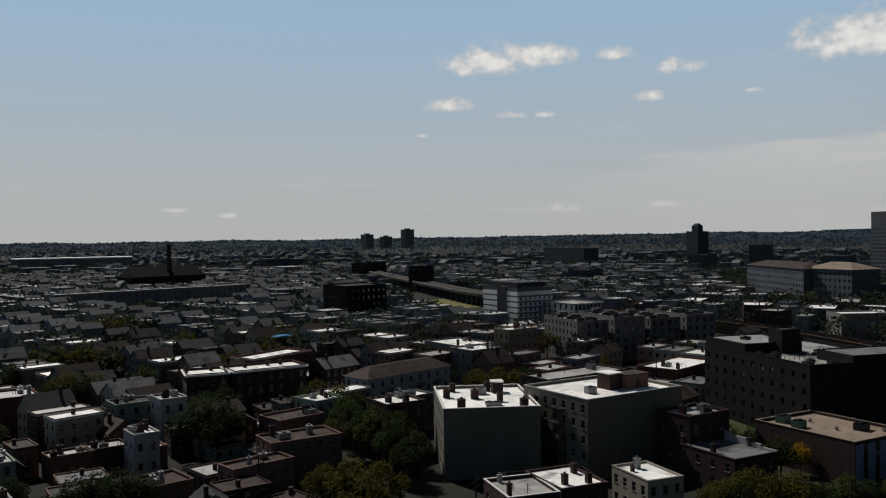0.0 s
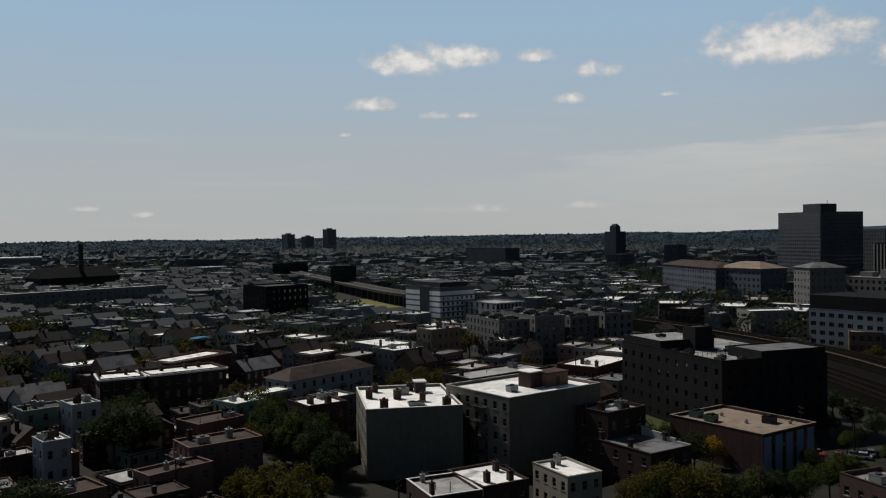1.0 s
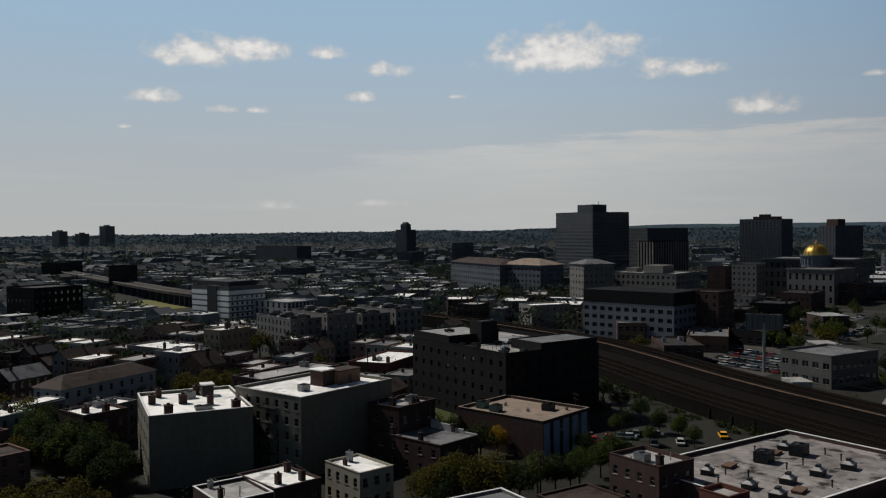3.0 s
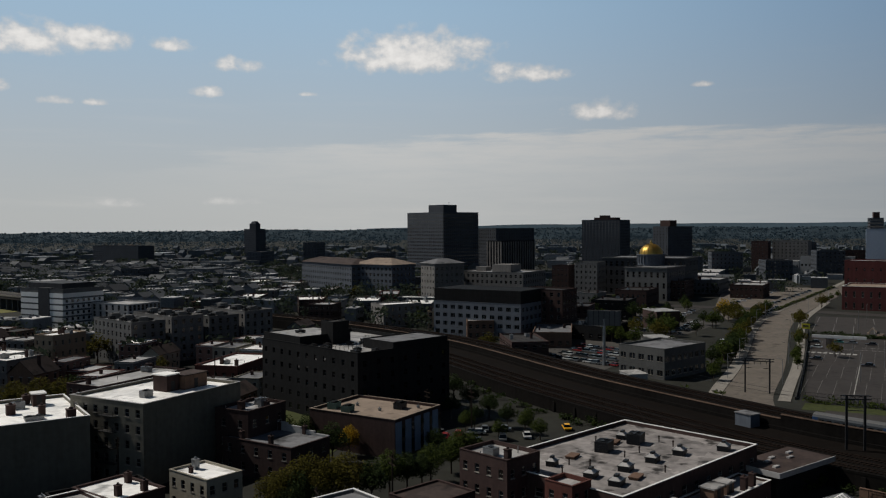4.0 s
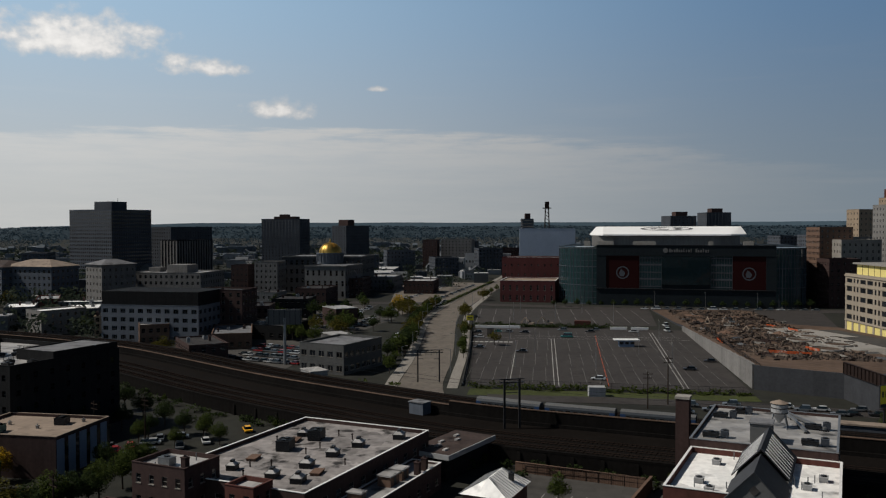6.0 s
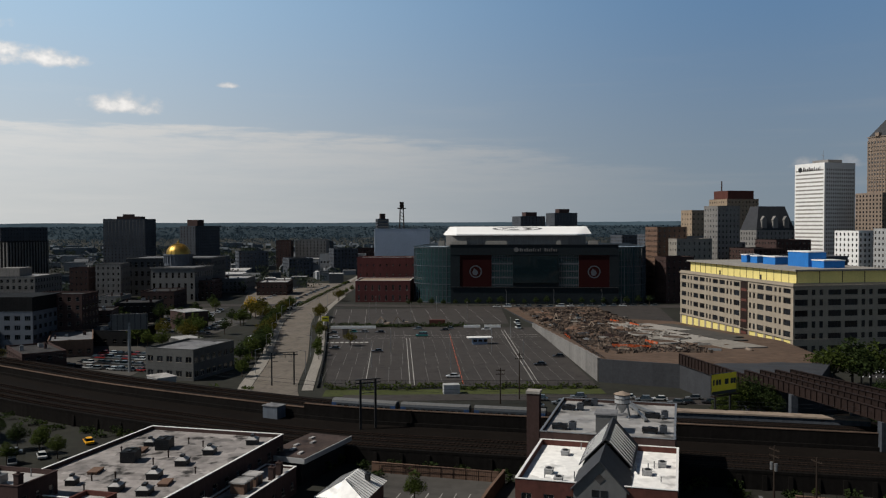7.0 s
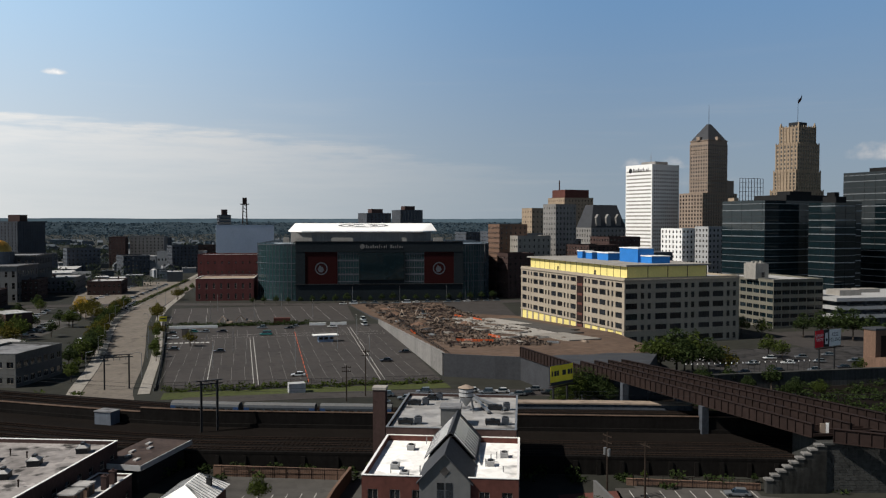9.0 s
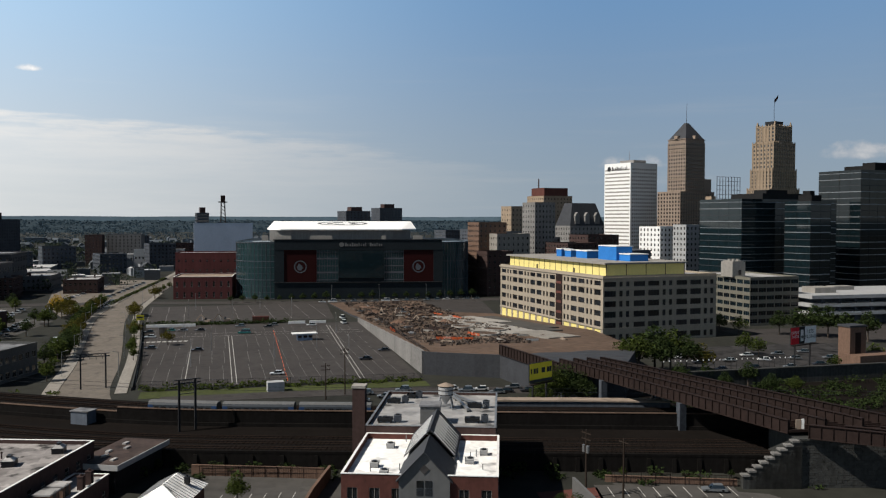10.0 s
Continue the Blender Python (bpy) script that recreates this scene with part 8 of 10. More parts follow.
for x, y, L, rot in ((300, -86, 14, 70), (312, -92, 8, 20), (398, -108, 10, 10), (420, -104, 8, 20), (338, -64, 12, 0)):
    ob = thing("safety_fence", "bright orange plastic safety fence", "fence", pose(x, y, site_z(x), 0, 0, rot), group="safety fences")
    q = Boxes()
    for k in range(int(L / 2) + 1):
        q.box(k * 2 - 0.04, k * 2 + 0.04, -0.04, 0.04, 0, 1.2)
    part("post", (q, M["steel_dark"]), ob)
    q = Boxes()
    for z in (0.15, 0.5, 0.85):
        q.box(0, L, -0.02, 0.02, z, z + 0.25)
    part("mesh_band", (q, M["orange_plastic"]), ob)


# ---- lamp posts, fences, billboards, utility poles ----
def lamp_post(x, y, h=8.0, z=0.0, rot=0):
    ob = thing("street_lamp", "slim grey street lamp with a curved arm", "street lamp", pose(x, y, z, 0, 0, rot), group="street lamps")
    q = Boxes()
    q.tube((0, 0, 0), (0, 0, h), 0.11, 0.07, 7)
    part("pole", (q, M["galvanised"]), ob)
    q = Boxes()
    q.beam((0, 0, h - 0.1), (1.5, 0, h + 0.3), 0.09)
    part("arm", (q, M["galvanised"]), ob)
    q = Boxes()
    q.box(1.2, 2.0, -0.18, 0.18, h + 0.18, h + 0.36)
    part("lantern", (q, M["pale_concrete"]), ob)


for x, y in ((300, -14), (300, 14), (335, -32), (335, 8), (372, -44), (372, 20), (300, -40), (450, 22), (450, 0), (450, -30), (490, 20), (490, -15), (530, -60), (530, -90), (528, -120)):
    lamp_post(x, y, 9)
for k in range(9):
    x_ = 290 + k * 40
    y_ = float(np.interp(x_, [p[0] for p in street], [p[1] for p in street]))
    lamp_post(x_, y_ + 9, 8, 0.15, -90)
    lamp_post(x_ - 5, y_ - 8.6, 8, 0.15, 90)


def fence(name, label, pts, h, step, m, z=0.0, rails=2, solid=False):
    ob = thing(name, label, "fence", kind="structure")
    q = Boxes()
    post = Boxes()
    post.box(-0.05, 0.05, -0.05, 0.05, 0, h)
    pm = post.mesh(M[m])
    n_ = 0
    for (xa, ya), (xb, yb) in zip(pts, pts[1:]):
        d_ = Vector((xb - xa, yb - ya))
        k_ = max(1, int(d_.length / step))
        for k in range(k_):
            part("post", pm, ob, m=pose(xa + d_.x * k / k_, ya + d_.y * k / k_, z))
        for r_ in range(rails):
            zz = z + h * (r_ + 1) / rails - 0.06
            q.beam((xa, ya, zz), (xb, yb, zz), 0.07)
        if solid:
            q.beam((xa, ya, z + h * 0.5), (xb, yb, z + h * 0.5), 0.04, h * 0.9)
        else:
            for k in range(int(d_.length / 0.45)):
                f = k * 0.45 / d_.length
                q.box(xa + d_.x * f - 0.015, xa + d_.x * f + 0.015, ya + d_.y * f - 0.015, ya + d_.y * f + 0.015, z + 0.1, z + h)
    part("rails", (q, M[m]), ob)
    return ob


fence("lot_fence", "dark iron fence along the parking lot", [(264, 26.5), (261, -20), (258.5, -58)], 2.2, 3, "steel_dark")
fence("street_fence", "dark iron fence beside the street pavement", [(265, 28.2), (321, 32.4), (384, 37.6), (420, 40.4)], 1.6, 3, "steel_dark")
fence("rail_fence", "chain link fence beside the railway", [(171, 6.5), (163, -18)], 2.2, 2.5, "rust_steel")
fence("rail_fence", "chain link fence above the low parking lot", [(148, -70), (139.5, -93)], 2.2, 2.5, "rust_steel")
fence("plateau_fence", "site fence along the plateau edge", [(269.5, -62), (330, -62), (400, -63)], 1.6, 4, "steel_dark", 6.2)
# brown walls beside the near lots
for pts, h, lab, m in (([(172, 8), (163.5, -17)], 2.0, "low tan wall below the railway fence", "brown_brick"), ([(163, -18), (150, -13.5), (138, -10)], 2.6, "brown fence wall beside the hall", "brown_brick"), ([(149, -69), (140.5, -92)], 1.2, "low tan wall beside the near lot", "brown_brick"), ([(143, -60), (120, -58)], 3.2, "grey wall beside the utility pole", "grey_siding")):
    q = Boxes()
    for (xa, ya), (xb, yb) in zip(pts, pts[1:]):
        q.beam((xa, ya, h / 2), (xb, yb, h / 2), 0.4, h)
        q.beam((xa, ya, h + 0.06), (xb, yb, h + 0.06), 0.55, 0.12)
    thing("yard_wall", lab, "wall", data=q.mesh(M[m]), kind="structure")
slab("parking_lot", "small worn asphalt lot below the railway", [(120, 5), (118, -16), (163, -20), (172, 6)], 0.0, 0.05, "old_asphalt", "parking lot")
slab("parking_lot", "asphalt lot beside the stone abutment", [(104, -68), (104, -105), (135, -95), (148, -70)], 0.0, 0.05, "old_asphalt", "parking lot")
slab("yard", "red brick paved yard beside the hall", [(120, -50), (120, -60), (146, -66), (146, -54)], 0.0, 0.06, "red_brick", "yard")
painted("stall_lines", "white stall lines on the small lot", [((150 - k * 0.3, 4 - k * 2.6), (158 - k * 0.3, 2 - k * 2.6)) for k in range(7)], 0.06)
painted("stall_lines", "white stall lines beside the abutment", [((141 - k * 1.0, -72 - k * 2.7), (134 - k * 1.0, -70 - k * 2.7)) for k in range(9)], 0.06)
car(2, 138.5, -86, 70, 0.06)
car(4, 136, -60, 100, 0.06)


def billboard(x, y, z, rot, w, h, panels, label):
    ob = thing("billboard", label, "billboard", pose(x, y, 0, 0, 0, rot))
    for s in (-w * 0.3, w * 0.3):
        q = Boxes()
        q.box(s - 0.2, s + 0.2, 0.25, 0.6, 0, z + h * 0.6)
        part("post", (q, M["steel_dark"]), ob)
    q = Boxes()
    q.box(-w / 2, w / 2, 0.0, 0.3, z, z + h)
    part("back", (q, M["steel_dark"]), ob)
    q = Boxes()
    q.box(-w / 2 - 0.2, w / 2 + 0.2, -0.9, 0.1, z - 0.35, z - 0.15)
    part("catwalk", (q, M["rust_steel"]), ob)
    for x0, x1, m in panels:
        q = Boxes()
        q.box(x0, x1, -0.05, 0.0, z + 0.1, z + h - 0.1)
        part("poster_panel", (q, M[m]), ob)
    return ob


def words(text, ob, x, z, size, m, y=-0.07):
    cu = bpy.data.curves.new("lettering", "FONT")
    cu.body, cu.size, cu.align_x, cu.extrude = text, size, "CENTER", 0.01
    cu.materials.append(m)
    o = part("lettering", cu, ob)
    o.matrix_basis = pose(x, y, z, 90, 0, 0)
    return o


bb_ = billboard(239.5, -180.6, 10.0, -72, 13.2, 5.6, ((-6.5, -2.4, "billboard_red"), (-2.2, 0.4, "tar_roof"), (0.6, 6.5, "white_paint")), "roadside billboard in red, black and white panels")
words("GREAT", bb_, -4.4, 13.4, 1.3, M["white_paint"])
words("TASTE", bb_, -4.4, 12.1, 1.3, M["white_paint"])
words("LESS", bb_, 3.5, 13.3, 1.7, M["slate"])
words("FILLING", bb_, 3.5, 11.6, 1.7, M["slate"])
q = Boxes()
q.box(-1.6, -0.2, -0.09, -0.05, 10.9, 14.6)
can = part("can_picture", (q, M["white_paint"]), bb_)
q = Boxes()
q.tube((-0.9, -0.12, 12.3), (-0.9, -0.09, 12.3), 0.5, 0.5, 12)
part("can_mark", (q, M["slate"]), can)
yb = billboard(200.6, -75.2, 9.4, -62, 8.6, 5.0, ((-4.2, 4.2, "billboard_yellow"),), "yellow billboard with dark lettering beside the bridge")
q = Boxes()
for k, wd in enumerate((0.5, 0.8, 0.7, 0, 1.0, 0.3, 0.9, 0.8)):
    if wd:
        q.box(-3.8 + k * 1.0, -3.8 + k * 1.0 + wd, -0.08, -0.05, 11.7, 13.0)
part("lettering_bars", (q, M["slate"]), yb)
q = Boxes()
q.box(-4.2, 4.2, -0.09, -0.05, 9.5, 10.2)
part("lower_band", (q, M["slate"]), yb)


def utility_pole(x, y, h, rot, arms=2, cans=True):
    ob = thing("utility_pole", "wooden utility pole with crossarms and transformers", "utility pole", pose(x, y, 0, 0, 0, rot), group="utility poles")
    q = Boxes()
    q.tube((0, 0, 0), (0, 0, h), 0.2, 0.13, 8)
    part("pole", (q, M["timber"]), ob)
    for k in range(arms):
        q = Boxes()
        q.box(-1.3, 1.3, -0.07, 0.07, h - 0.8 - k * 1.1, h - 0.65 - k * 1.1)
        for x_ in (-1.1, -0.5, 0.5, 1.1):
            q.tube((x_, 0, h - 0.65 - k * 1.1), (x_, 0, h - 0.4 - k * 1.1), 0.06, 0.05, 6)
        part("crossarm", (q, M["timber"]), ob)
    if cans:
        for s in (-0.55, 0.55):
            q = Boxes()
            q.tube((s, 0.1, h - 4.2), (s, 0.1, h - 2.9), 0.3, 0.3, 10)
            part("transformer", (q, M["galvanised"]), ob)


utility_pole(141, -61.6, 12.5, 15)
utility_pole(236.1, -25.0, 10.2, 95, 2, False)
utility_pole(241.9, -31.1, 13.6, 95, 2, False)
utility_pole(137, -67, 11.5, 15, 1, False)
for az, D, h in ((52.5, 132, 10), (34, 140, 10), (30, 170, 10), (40, 175, 10), (57.6, 150, 10), (19.5, 160, 10), (46, 260, 14), (60, 205, 11), (63, 205, 11)):
    x, y = polar(az, D)
    utility_pole(x, y, h, az, 2, False)


# small tower house beside the billboard
tk = thing("brick_tower", "small tan brick tower with a flat cap", "tower", pose(246, -204.5, 0, 0, 0, 5))
q = Boxes()
q.box(-2.6, 2.6, -3.4, 3.4, 0, 14.2)
part("shaft", (q, M["brown_brick"]), tk)
q = Boxes()
q.box(-2.9, 2.9, -3.7, 3.7, 14.2, 14.8)
part("cap", (q, M["slate"]), tk)
q = Boxes()
q.box(-2.68, -2.6, -1.2, 1.2, 5, 12.4)
part("niche", (q, M["rust_steel"]), tk)
q = Boxes()
q.box(-4, 4, -15, 9, 0, 5.2)
thing("low_block", "low sandy concrete block beside the tracks", "building", pose(243, -210, 0, 0, 0, 5), data=q.mesh(M["brown_brick"]))

# dark steel side girder of the old freight bridge at the plateau's head
hb_ = thing("freight_bridge", "dark steel side girder of an old freight bridge", "bridge")
girder(hb_, (218, -87.8), (256, -82.2), 7.6, 10.6)


# ---- low blocks between the viaduct and the courthouse ----
for lab, az, D, w, d, rot, h, wl_, rf_, fl in (
    ("low dark brick workshop with a flat roof", 66.5, 330, 26, 14, 35, 7, "dark_brick", "tar_roof", 2),
    ("long low garage with a grey roof", 68.5, 372, 34, 16, 20, 6, "brown_brick", "grey_roof", 1),
    ("brown brick corner building", 70.0, 430, 20, 16, 10, 11, "dark_brick", "tar_roof", 3),
    ("low shop row with a pale roof", 63.5, 395, 30, 12, 30, 8, "brown_brick", "pale_roof", 2),
    ("yellow brick house beside the tracks", 61.0, 420, 12, 12, 20, 9, "tan_brick", "tar_roof", 3),
    ("grey workshop with a white roof", 59.5, 470, 28, 16, 25, 9, "grey_siding", "white_roof", 2),
    ("dark commercial block with a flat roof", 72.5, 480, 24, 20, 5, 10, "black_brick", "tar_roof", 3),
    ("low commercial block beside a street", 74.0, 560, 30, 20, 0, 10, "dark_brick", "tar_roof", 2),
    ("brick apartment house with a flat roof", 76.5, 610, 26, 18, 0, 13, "dark_brick", "tar_roof", 4),
    ("low pale commercial building", 78.5, 680, 40, 22, 0, 10, "grey_siding", "pale_roof", 2),
    ("low brick store with a pale roof", 81.0, 640, 30, 22, 0, 9, "dark_brick", "pale_roof", 2),
    ("small stone house by the courthouse", 71.0, 540, 18, 14, 0, 9, "grey_stone", "tar_roof", 2),
    ("white panel building by the junction", 56.0, 480, 26, 14, 30, 10, "grey_siding", "white_roof", 3),
    ("brick block with white roof by the junction", 52.2, 505, 24, 14, 40, 9, "dark_brick", "white_roof", 3),
    ("long shed with a white roof", 48.4, 545, 36, 14, 30, 8, "dark_brick", "white_roof", 2),
    ("brick terrace with pale roof", 57.5, 540, 30, 12, 30, 9, "red_brick", "pale_roof", 3),
    ("small yellow painted brick house", 62.0, 480, 12, 10, 20, 8, "tan_brick", "tar_roof", 2),
):
    x, y = polar(az, D)
    ob = B("shop_building", lab, x, y, w, d, rot, h, wl_, rf_, floors=fl, bays=(max(2, int(w / 3)), max(2, int(d / 3))), win=(1.4, 1.7), joined=True, parapet=0.5, sill=False)
    clutter(ob, w, d, h, int(az * 10), 2, 1, 0)
rng = random.Random(63)
for k in range(46):
    x, y = polar(rng.uniform(43, 60), rng.uniform(455, 690))
    w, d, h = rng.uniform(12, 30), rng.uniform(9, 16), rng.choice((5, 6, 8.5, 9, 9.5))
    if any(math.hypot(x - ox, y - oy) < r_ + w * 0.55 for ox, oy, r_ in OCC) or min(math.hypot(x - p[0] - 9, y - p[1]) for p in VIA) < 30:
        continue
    wl_, rf_ = rng.choice((("brown_brick", "brown brick"), ("dark_brick", "dark brick"), ("grey_siding", "grey sided"), ("cream_siding", "cream sided"))), rng.choice((("white_roof", "bright white"), ("pale_roof", "pale grey"), ("tar_roof", "black tar"), ("pale_roof", "pale grey")))
    ob = B("shop_building", f"low {wl_[1]} building with a {rf_[1]} flat roof", x, y, w, d, rng.choice((14, 30, 104)), h, wl_[0], rf_[0], floors=max(1, round(h / 3)), bays=(max(2, int(w / 3)), max(2, int(d / 3))), win=(1.4, 1.6), joined=True, parapet=0.4, sill=False, group="low buildings beyond the railway")
    clutter(ob, w, d, h, k + 300, 2, 0, 0)
# far dark tower house groups to the left of the arena street
for az, D, w, d, h, m in ((85.5, 900, 20, 26, 26, "dark_brick"), (87.0, 980, 26, 30, 24, "brown_brick"), (82.5, 860, 30, 24, 18, "dark_brick"), (79.5, 900, 24, 30, 24, "dark_brick"), (77.0, 820, 20, 30, 22, "dark_concrete"), (84.0, 1150, 36, 26, 30, "dark_brick"), (49.0, 1150, 50, 20, 20, "dark_concrete"), (52.5, 1250, 40, 20, 30, "dark_concrete"), (57.0, 1000, 44, 24, 22, "dark_brick"), (21.0, 1300, 60, 20, 16, "dark_brick"), (27.0, 1000, 40, 18, 18, "black_brick"), (30.5, 760, 16, 16, 22, "black_brick"), (41.5, 820, 40, 16, 15, "dark_brick"), (112.5, 640, 30, 26, 33, "dark_brick"), (110.0, 700, 34, 30, 36, "grey_stone"), (108.0, 760, 26, 26, 40, "grey_stone"), (106.5, 900, 40, 30, 40, "dark_concrete"), (104.5, 1000, 30, 30, 38, "dark_concrete"), (114.0, 700, 26, 30, 38, "dark_brick")):
    x, y = polar(az, D)
    m = {"dark_brick": "dark_concrete", "brown_brick": "dark_brick"}.get(m, m) if az < 100 else m
    B("office_building", "far flat-roofed block among lower houses", x, y, w, d, 12 if az > 100 else 20, h, m, "tar_roof", floors=max(3, int(h / 3.6)), bays=(max(4, int(w / 3.4)), max(4, int(d / 3.4))), win=(1.5, 1.7), joined=True, sill=False, group="far blocks")


# string of pale lamps over the yard beside the bridge
fl_ = thing("lamp_string", "string of small pale globe lamps", "lights", group="")
q = Boxes()
pa, pb = Vector((231.3, -126, 7.6)), Vector((229.8, -168.8, 7.6))
for k in range(24):
    p = pa.lerp(pb, k / 23)
    g_ = Boxes()
    g_.tube((p.x, p.y, p.z - 0.25), (p.x, p.y, p.z + 0.12), 0.15, 0.15, 8)
    part("globe", (g_, M["white_paint"]), fl_)
    q.beam((p.x, p.y, 0), (p.x, p.y, p.z - 0.25), 0.08)
q.beam(tuple(pa), tuple(pb), 0.06)
part("wire", (q, M["steel_dark"]), fl_)
slab("road", "asphalt yard and street beside the office block", [(300, -215), (345, -215), (340, -330), (290, -330)], 0.0, 0.06, "asphalt", "road")
rng = random.Random(41)
for k in range(16):
    car(rng.choice((2, 1, 2, 1, 0, 2, 1)), 252 + (k % 3) * 13 + rng.uniform(-2, 2), -158 - (k // 3) * 13, 80 + rng.uniform(-5, 5), 0.07)

slab("parking_lot", "crowded asphalt car park beside the viaduct", [(286, 94), (300, 124), (352, 150), (372, 118), (336, 92)], 0.0, 0.06, "old_asphalt", "parking lot")
slab("parking_lot", "dark asphalt car park behind the billboard", [(238, -140), (300, -160), (300, -250), (250, -250), (230, -180)], 0.0, 0.05, "tar_roof", "parking lot")
dk = B("shop_building", "low dark flat-roofed workshop beside the car park", 372, 128, 26, 24, 80, 6, "black_brick", "tar_roof", floors=1, bays=(6, 5), win=(1.6, 1.8), joined=True, sill=False, parapet=0.5)
clutter(dk, 26, 24, 6, 905, 2, 2, 0)
adv = thing("billboard", "tall billboard seen from behind on a steel column", "billboard", pose(296, 97, 0, 0, 0, 15))
q = Boxes()
q.tube((0, 0, 0), (0, 0, 17), 0.6, 0.5, 10)
part("column", (q, M["galvanised"]), adv)
q = Boxes()
q.box(-0.3, 0.3, -6, 6, 14.5, 20)
part("panel", (q, M["grey_siding"]), adv)
q = Boxes()
for k in range(7):
    q.box(-0.5, -0.3, -5.8 + k * 1.9, -5.6 + k * 1.9, 14.5, 20)
part("back_frame", (q, M["steel_dark"]), adv)
# line of low wall and fence along the viaduct's far side
fence("lot_fence", "dark fence between the car park and the railway", [(268, 90), (285, 118), (310, 146), (345, 185)], 2.0, 4, "steel_dark")
for x, y, w_, d_, h_, m_ in ((268, 78, 8, 6, 3.2, "white_siding"), (318, 134, 10, 5, 2.8, "grey_siding"), (330, 142, 9, 4, 2.8, "white_siding"), (418, 108, 16, 12, 9, "dark_brick"), (350, 92, 12, 9, 4.5, "grey_siding")):
    q = Boxes()
    q.box(-w_ / 2, w_ / 2, -d_ / 2, d_ / 2, 0, h_)
    sh = thing("shed", "low flat-roofed yard shed beside parked cars", "shed", pose(x, y, 0, 0, 0, 40), group="yard sheds")
    part("wall", (q, M[m_]), sh)
    q = Boxes()
    q.box(-w_ / 2 - 0.2, w_ / 2 + 0.2, -d_ / 2 - 0.2, d_ / 2 + 0.2, h_, h_ + 0.25)
    part("roof", (q, M["pale_roof"]), sh)
for k, y in ((7, 67), (7, 70.2)):
    car(k, 372, y, 175, 0.05)

# low wall and rail beside the street's rise towards the junction
fence("street_fence", "dark iron fence with hedge along the raised street", [(531, 69), (600, 64.5), (680, 59), (757, 54)], 1.5, 4, "steel_dark")
kw = thing("kerb_wall", "low dark concrete wall between pavement and lot", "wall", kind="structure")
for (xa, ya), (xb, yb_) in (((262, 28.9), (321, 32.9)), ((321, 32.9), (384, 38.0)), ((384, 38.0), (436, 43.2))):
    q = Boxes()
    q.beam((xa, ya, 0.45), (xb, yb_, 0.45), 0.35, 0.9)
    part("wall_section", (q, M["dark_stone"]), kw)
crosswalk = [((363, 19 + k * 2.1), (366, 19 + k * 2.1)) for k in range(9)]
painted("crosswalk", "pale hatched walkway across the lot", crosswalk, 0.079, 1.5, "road_paint")
pb_ = thing("lot_sign", "yellow parking sign on two posts", "sign", pose(411, 41.3, 0, 0, 0, 5))
q = Boxes()
q.box(-0.1, 0.1, -1.7, 1.7, 4.0, 6.4)
part("panel", (q, M["billboard_yellow"]), pb_)
q = Boxes()
q.box(-0.12, -0.1, -1.2, 1.2, 5.0, 5.6)
part("lettering_bar", (q, M["slate"]), pb_)
for y in (-1.2, 1.2):
    q = Boxes()
    q.box(-0.08, 0.08, y - 0.08, y + 0.08, 0, 4.0)
    part("post", (q, M["steel_dark"]), pb_)
yk = thing("lot_kiosk", "narrow yellow ticket kiosk in the lot", "kiosk", pose(386.7, 29.5, 0.06, 0, 0, 5))
q = Boxes()
q.prism([(-0.7, -1.6), (0.7, -1.6), (0.7, 1.6), (-0.7, 1.6)], 0, 3.0)
part("body", (q, M["tan_roof"]), yk)
q = Boxes()
q.box(-0.9, 0.9, -1.8, 1.8, 3.0, 3.2)
part("roof", (q, M["slate"]), yk)

# parked cars and low sheds on the plots north of the street
rng = random.Random(57)
slab("parking_lot", "worn asphalt lot among trees and sheds", [(392, 92), (452, 86), (470, 110), (530, 112), (520, 150), (420, 160)], 0.0, 0.045, "old_asphalt", "parking lot")
for k in range(40):
    x, y = 402 + (k % 10) * 11.5 + rng.uniform(-1.5, 1.5), 98 + (k // 10) * 14 + rng.uniform(-1, 1)
    if rng.random() < 0.75:
        car(rng.choice((0, 0, 1, 2, 9, 2)), x, y, 88 + rng.uniform(-5, 5), 0.055)
for k in range(22):
    car(rng.choice((0, 1, 2, 9)), 548 + (k % 11) * 15 + rng.uniform(-3, 3), 80 + (k // 11) * 22 - (k % 11) * 1.2, 80, 0.055)
# cars and taxi waiting below the viaduct
for x, y, r_ in ((172, 92, 20), (176, 88, 24), (181, 84, 24), (186, 80, 28), (183, 92, 110), (189, 88, 110), (193, 66, 30), (178, 100, 112)):
    car(rng.choice((0, 1, 2, 9)), x, y, r_, 0.05)


# hedges and scrub: joined leaf clumps
def scrub(name, label, spots, m, seed):
    rg_ = random.Random(seed)
    b = Boxes()
    for x, y, z, r, h in spots:
        for k in range(60):
            a = rg_.uniform(0, 6.28)
            q_ = r * rg_.random() ** 0.5
            p = Vector((x + q_ * math.cos(a), y + q_ * math.sin(a), z + h * rg_.uniform(0.1, 1.0)))
            s = rg_.uniform(0.15, 0.4)
            t_ = Euler((rg_.uniform(-1, 1), rg_.uniform(-1, 1), rg_.uniform(0, 6.3))).to_matrix()
            b.poly([tuple(p + t_ @ Vector(c) * s) for c in ((-1, -0.7, 0), (0.3, -1, 0.3), (1.1, 0.2, 0), (0.2, 1, 0.3))])
    return thing(name, label, "shrubs", data=b.mesh(M[m]), kind="stuff")


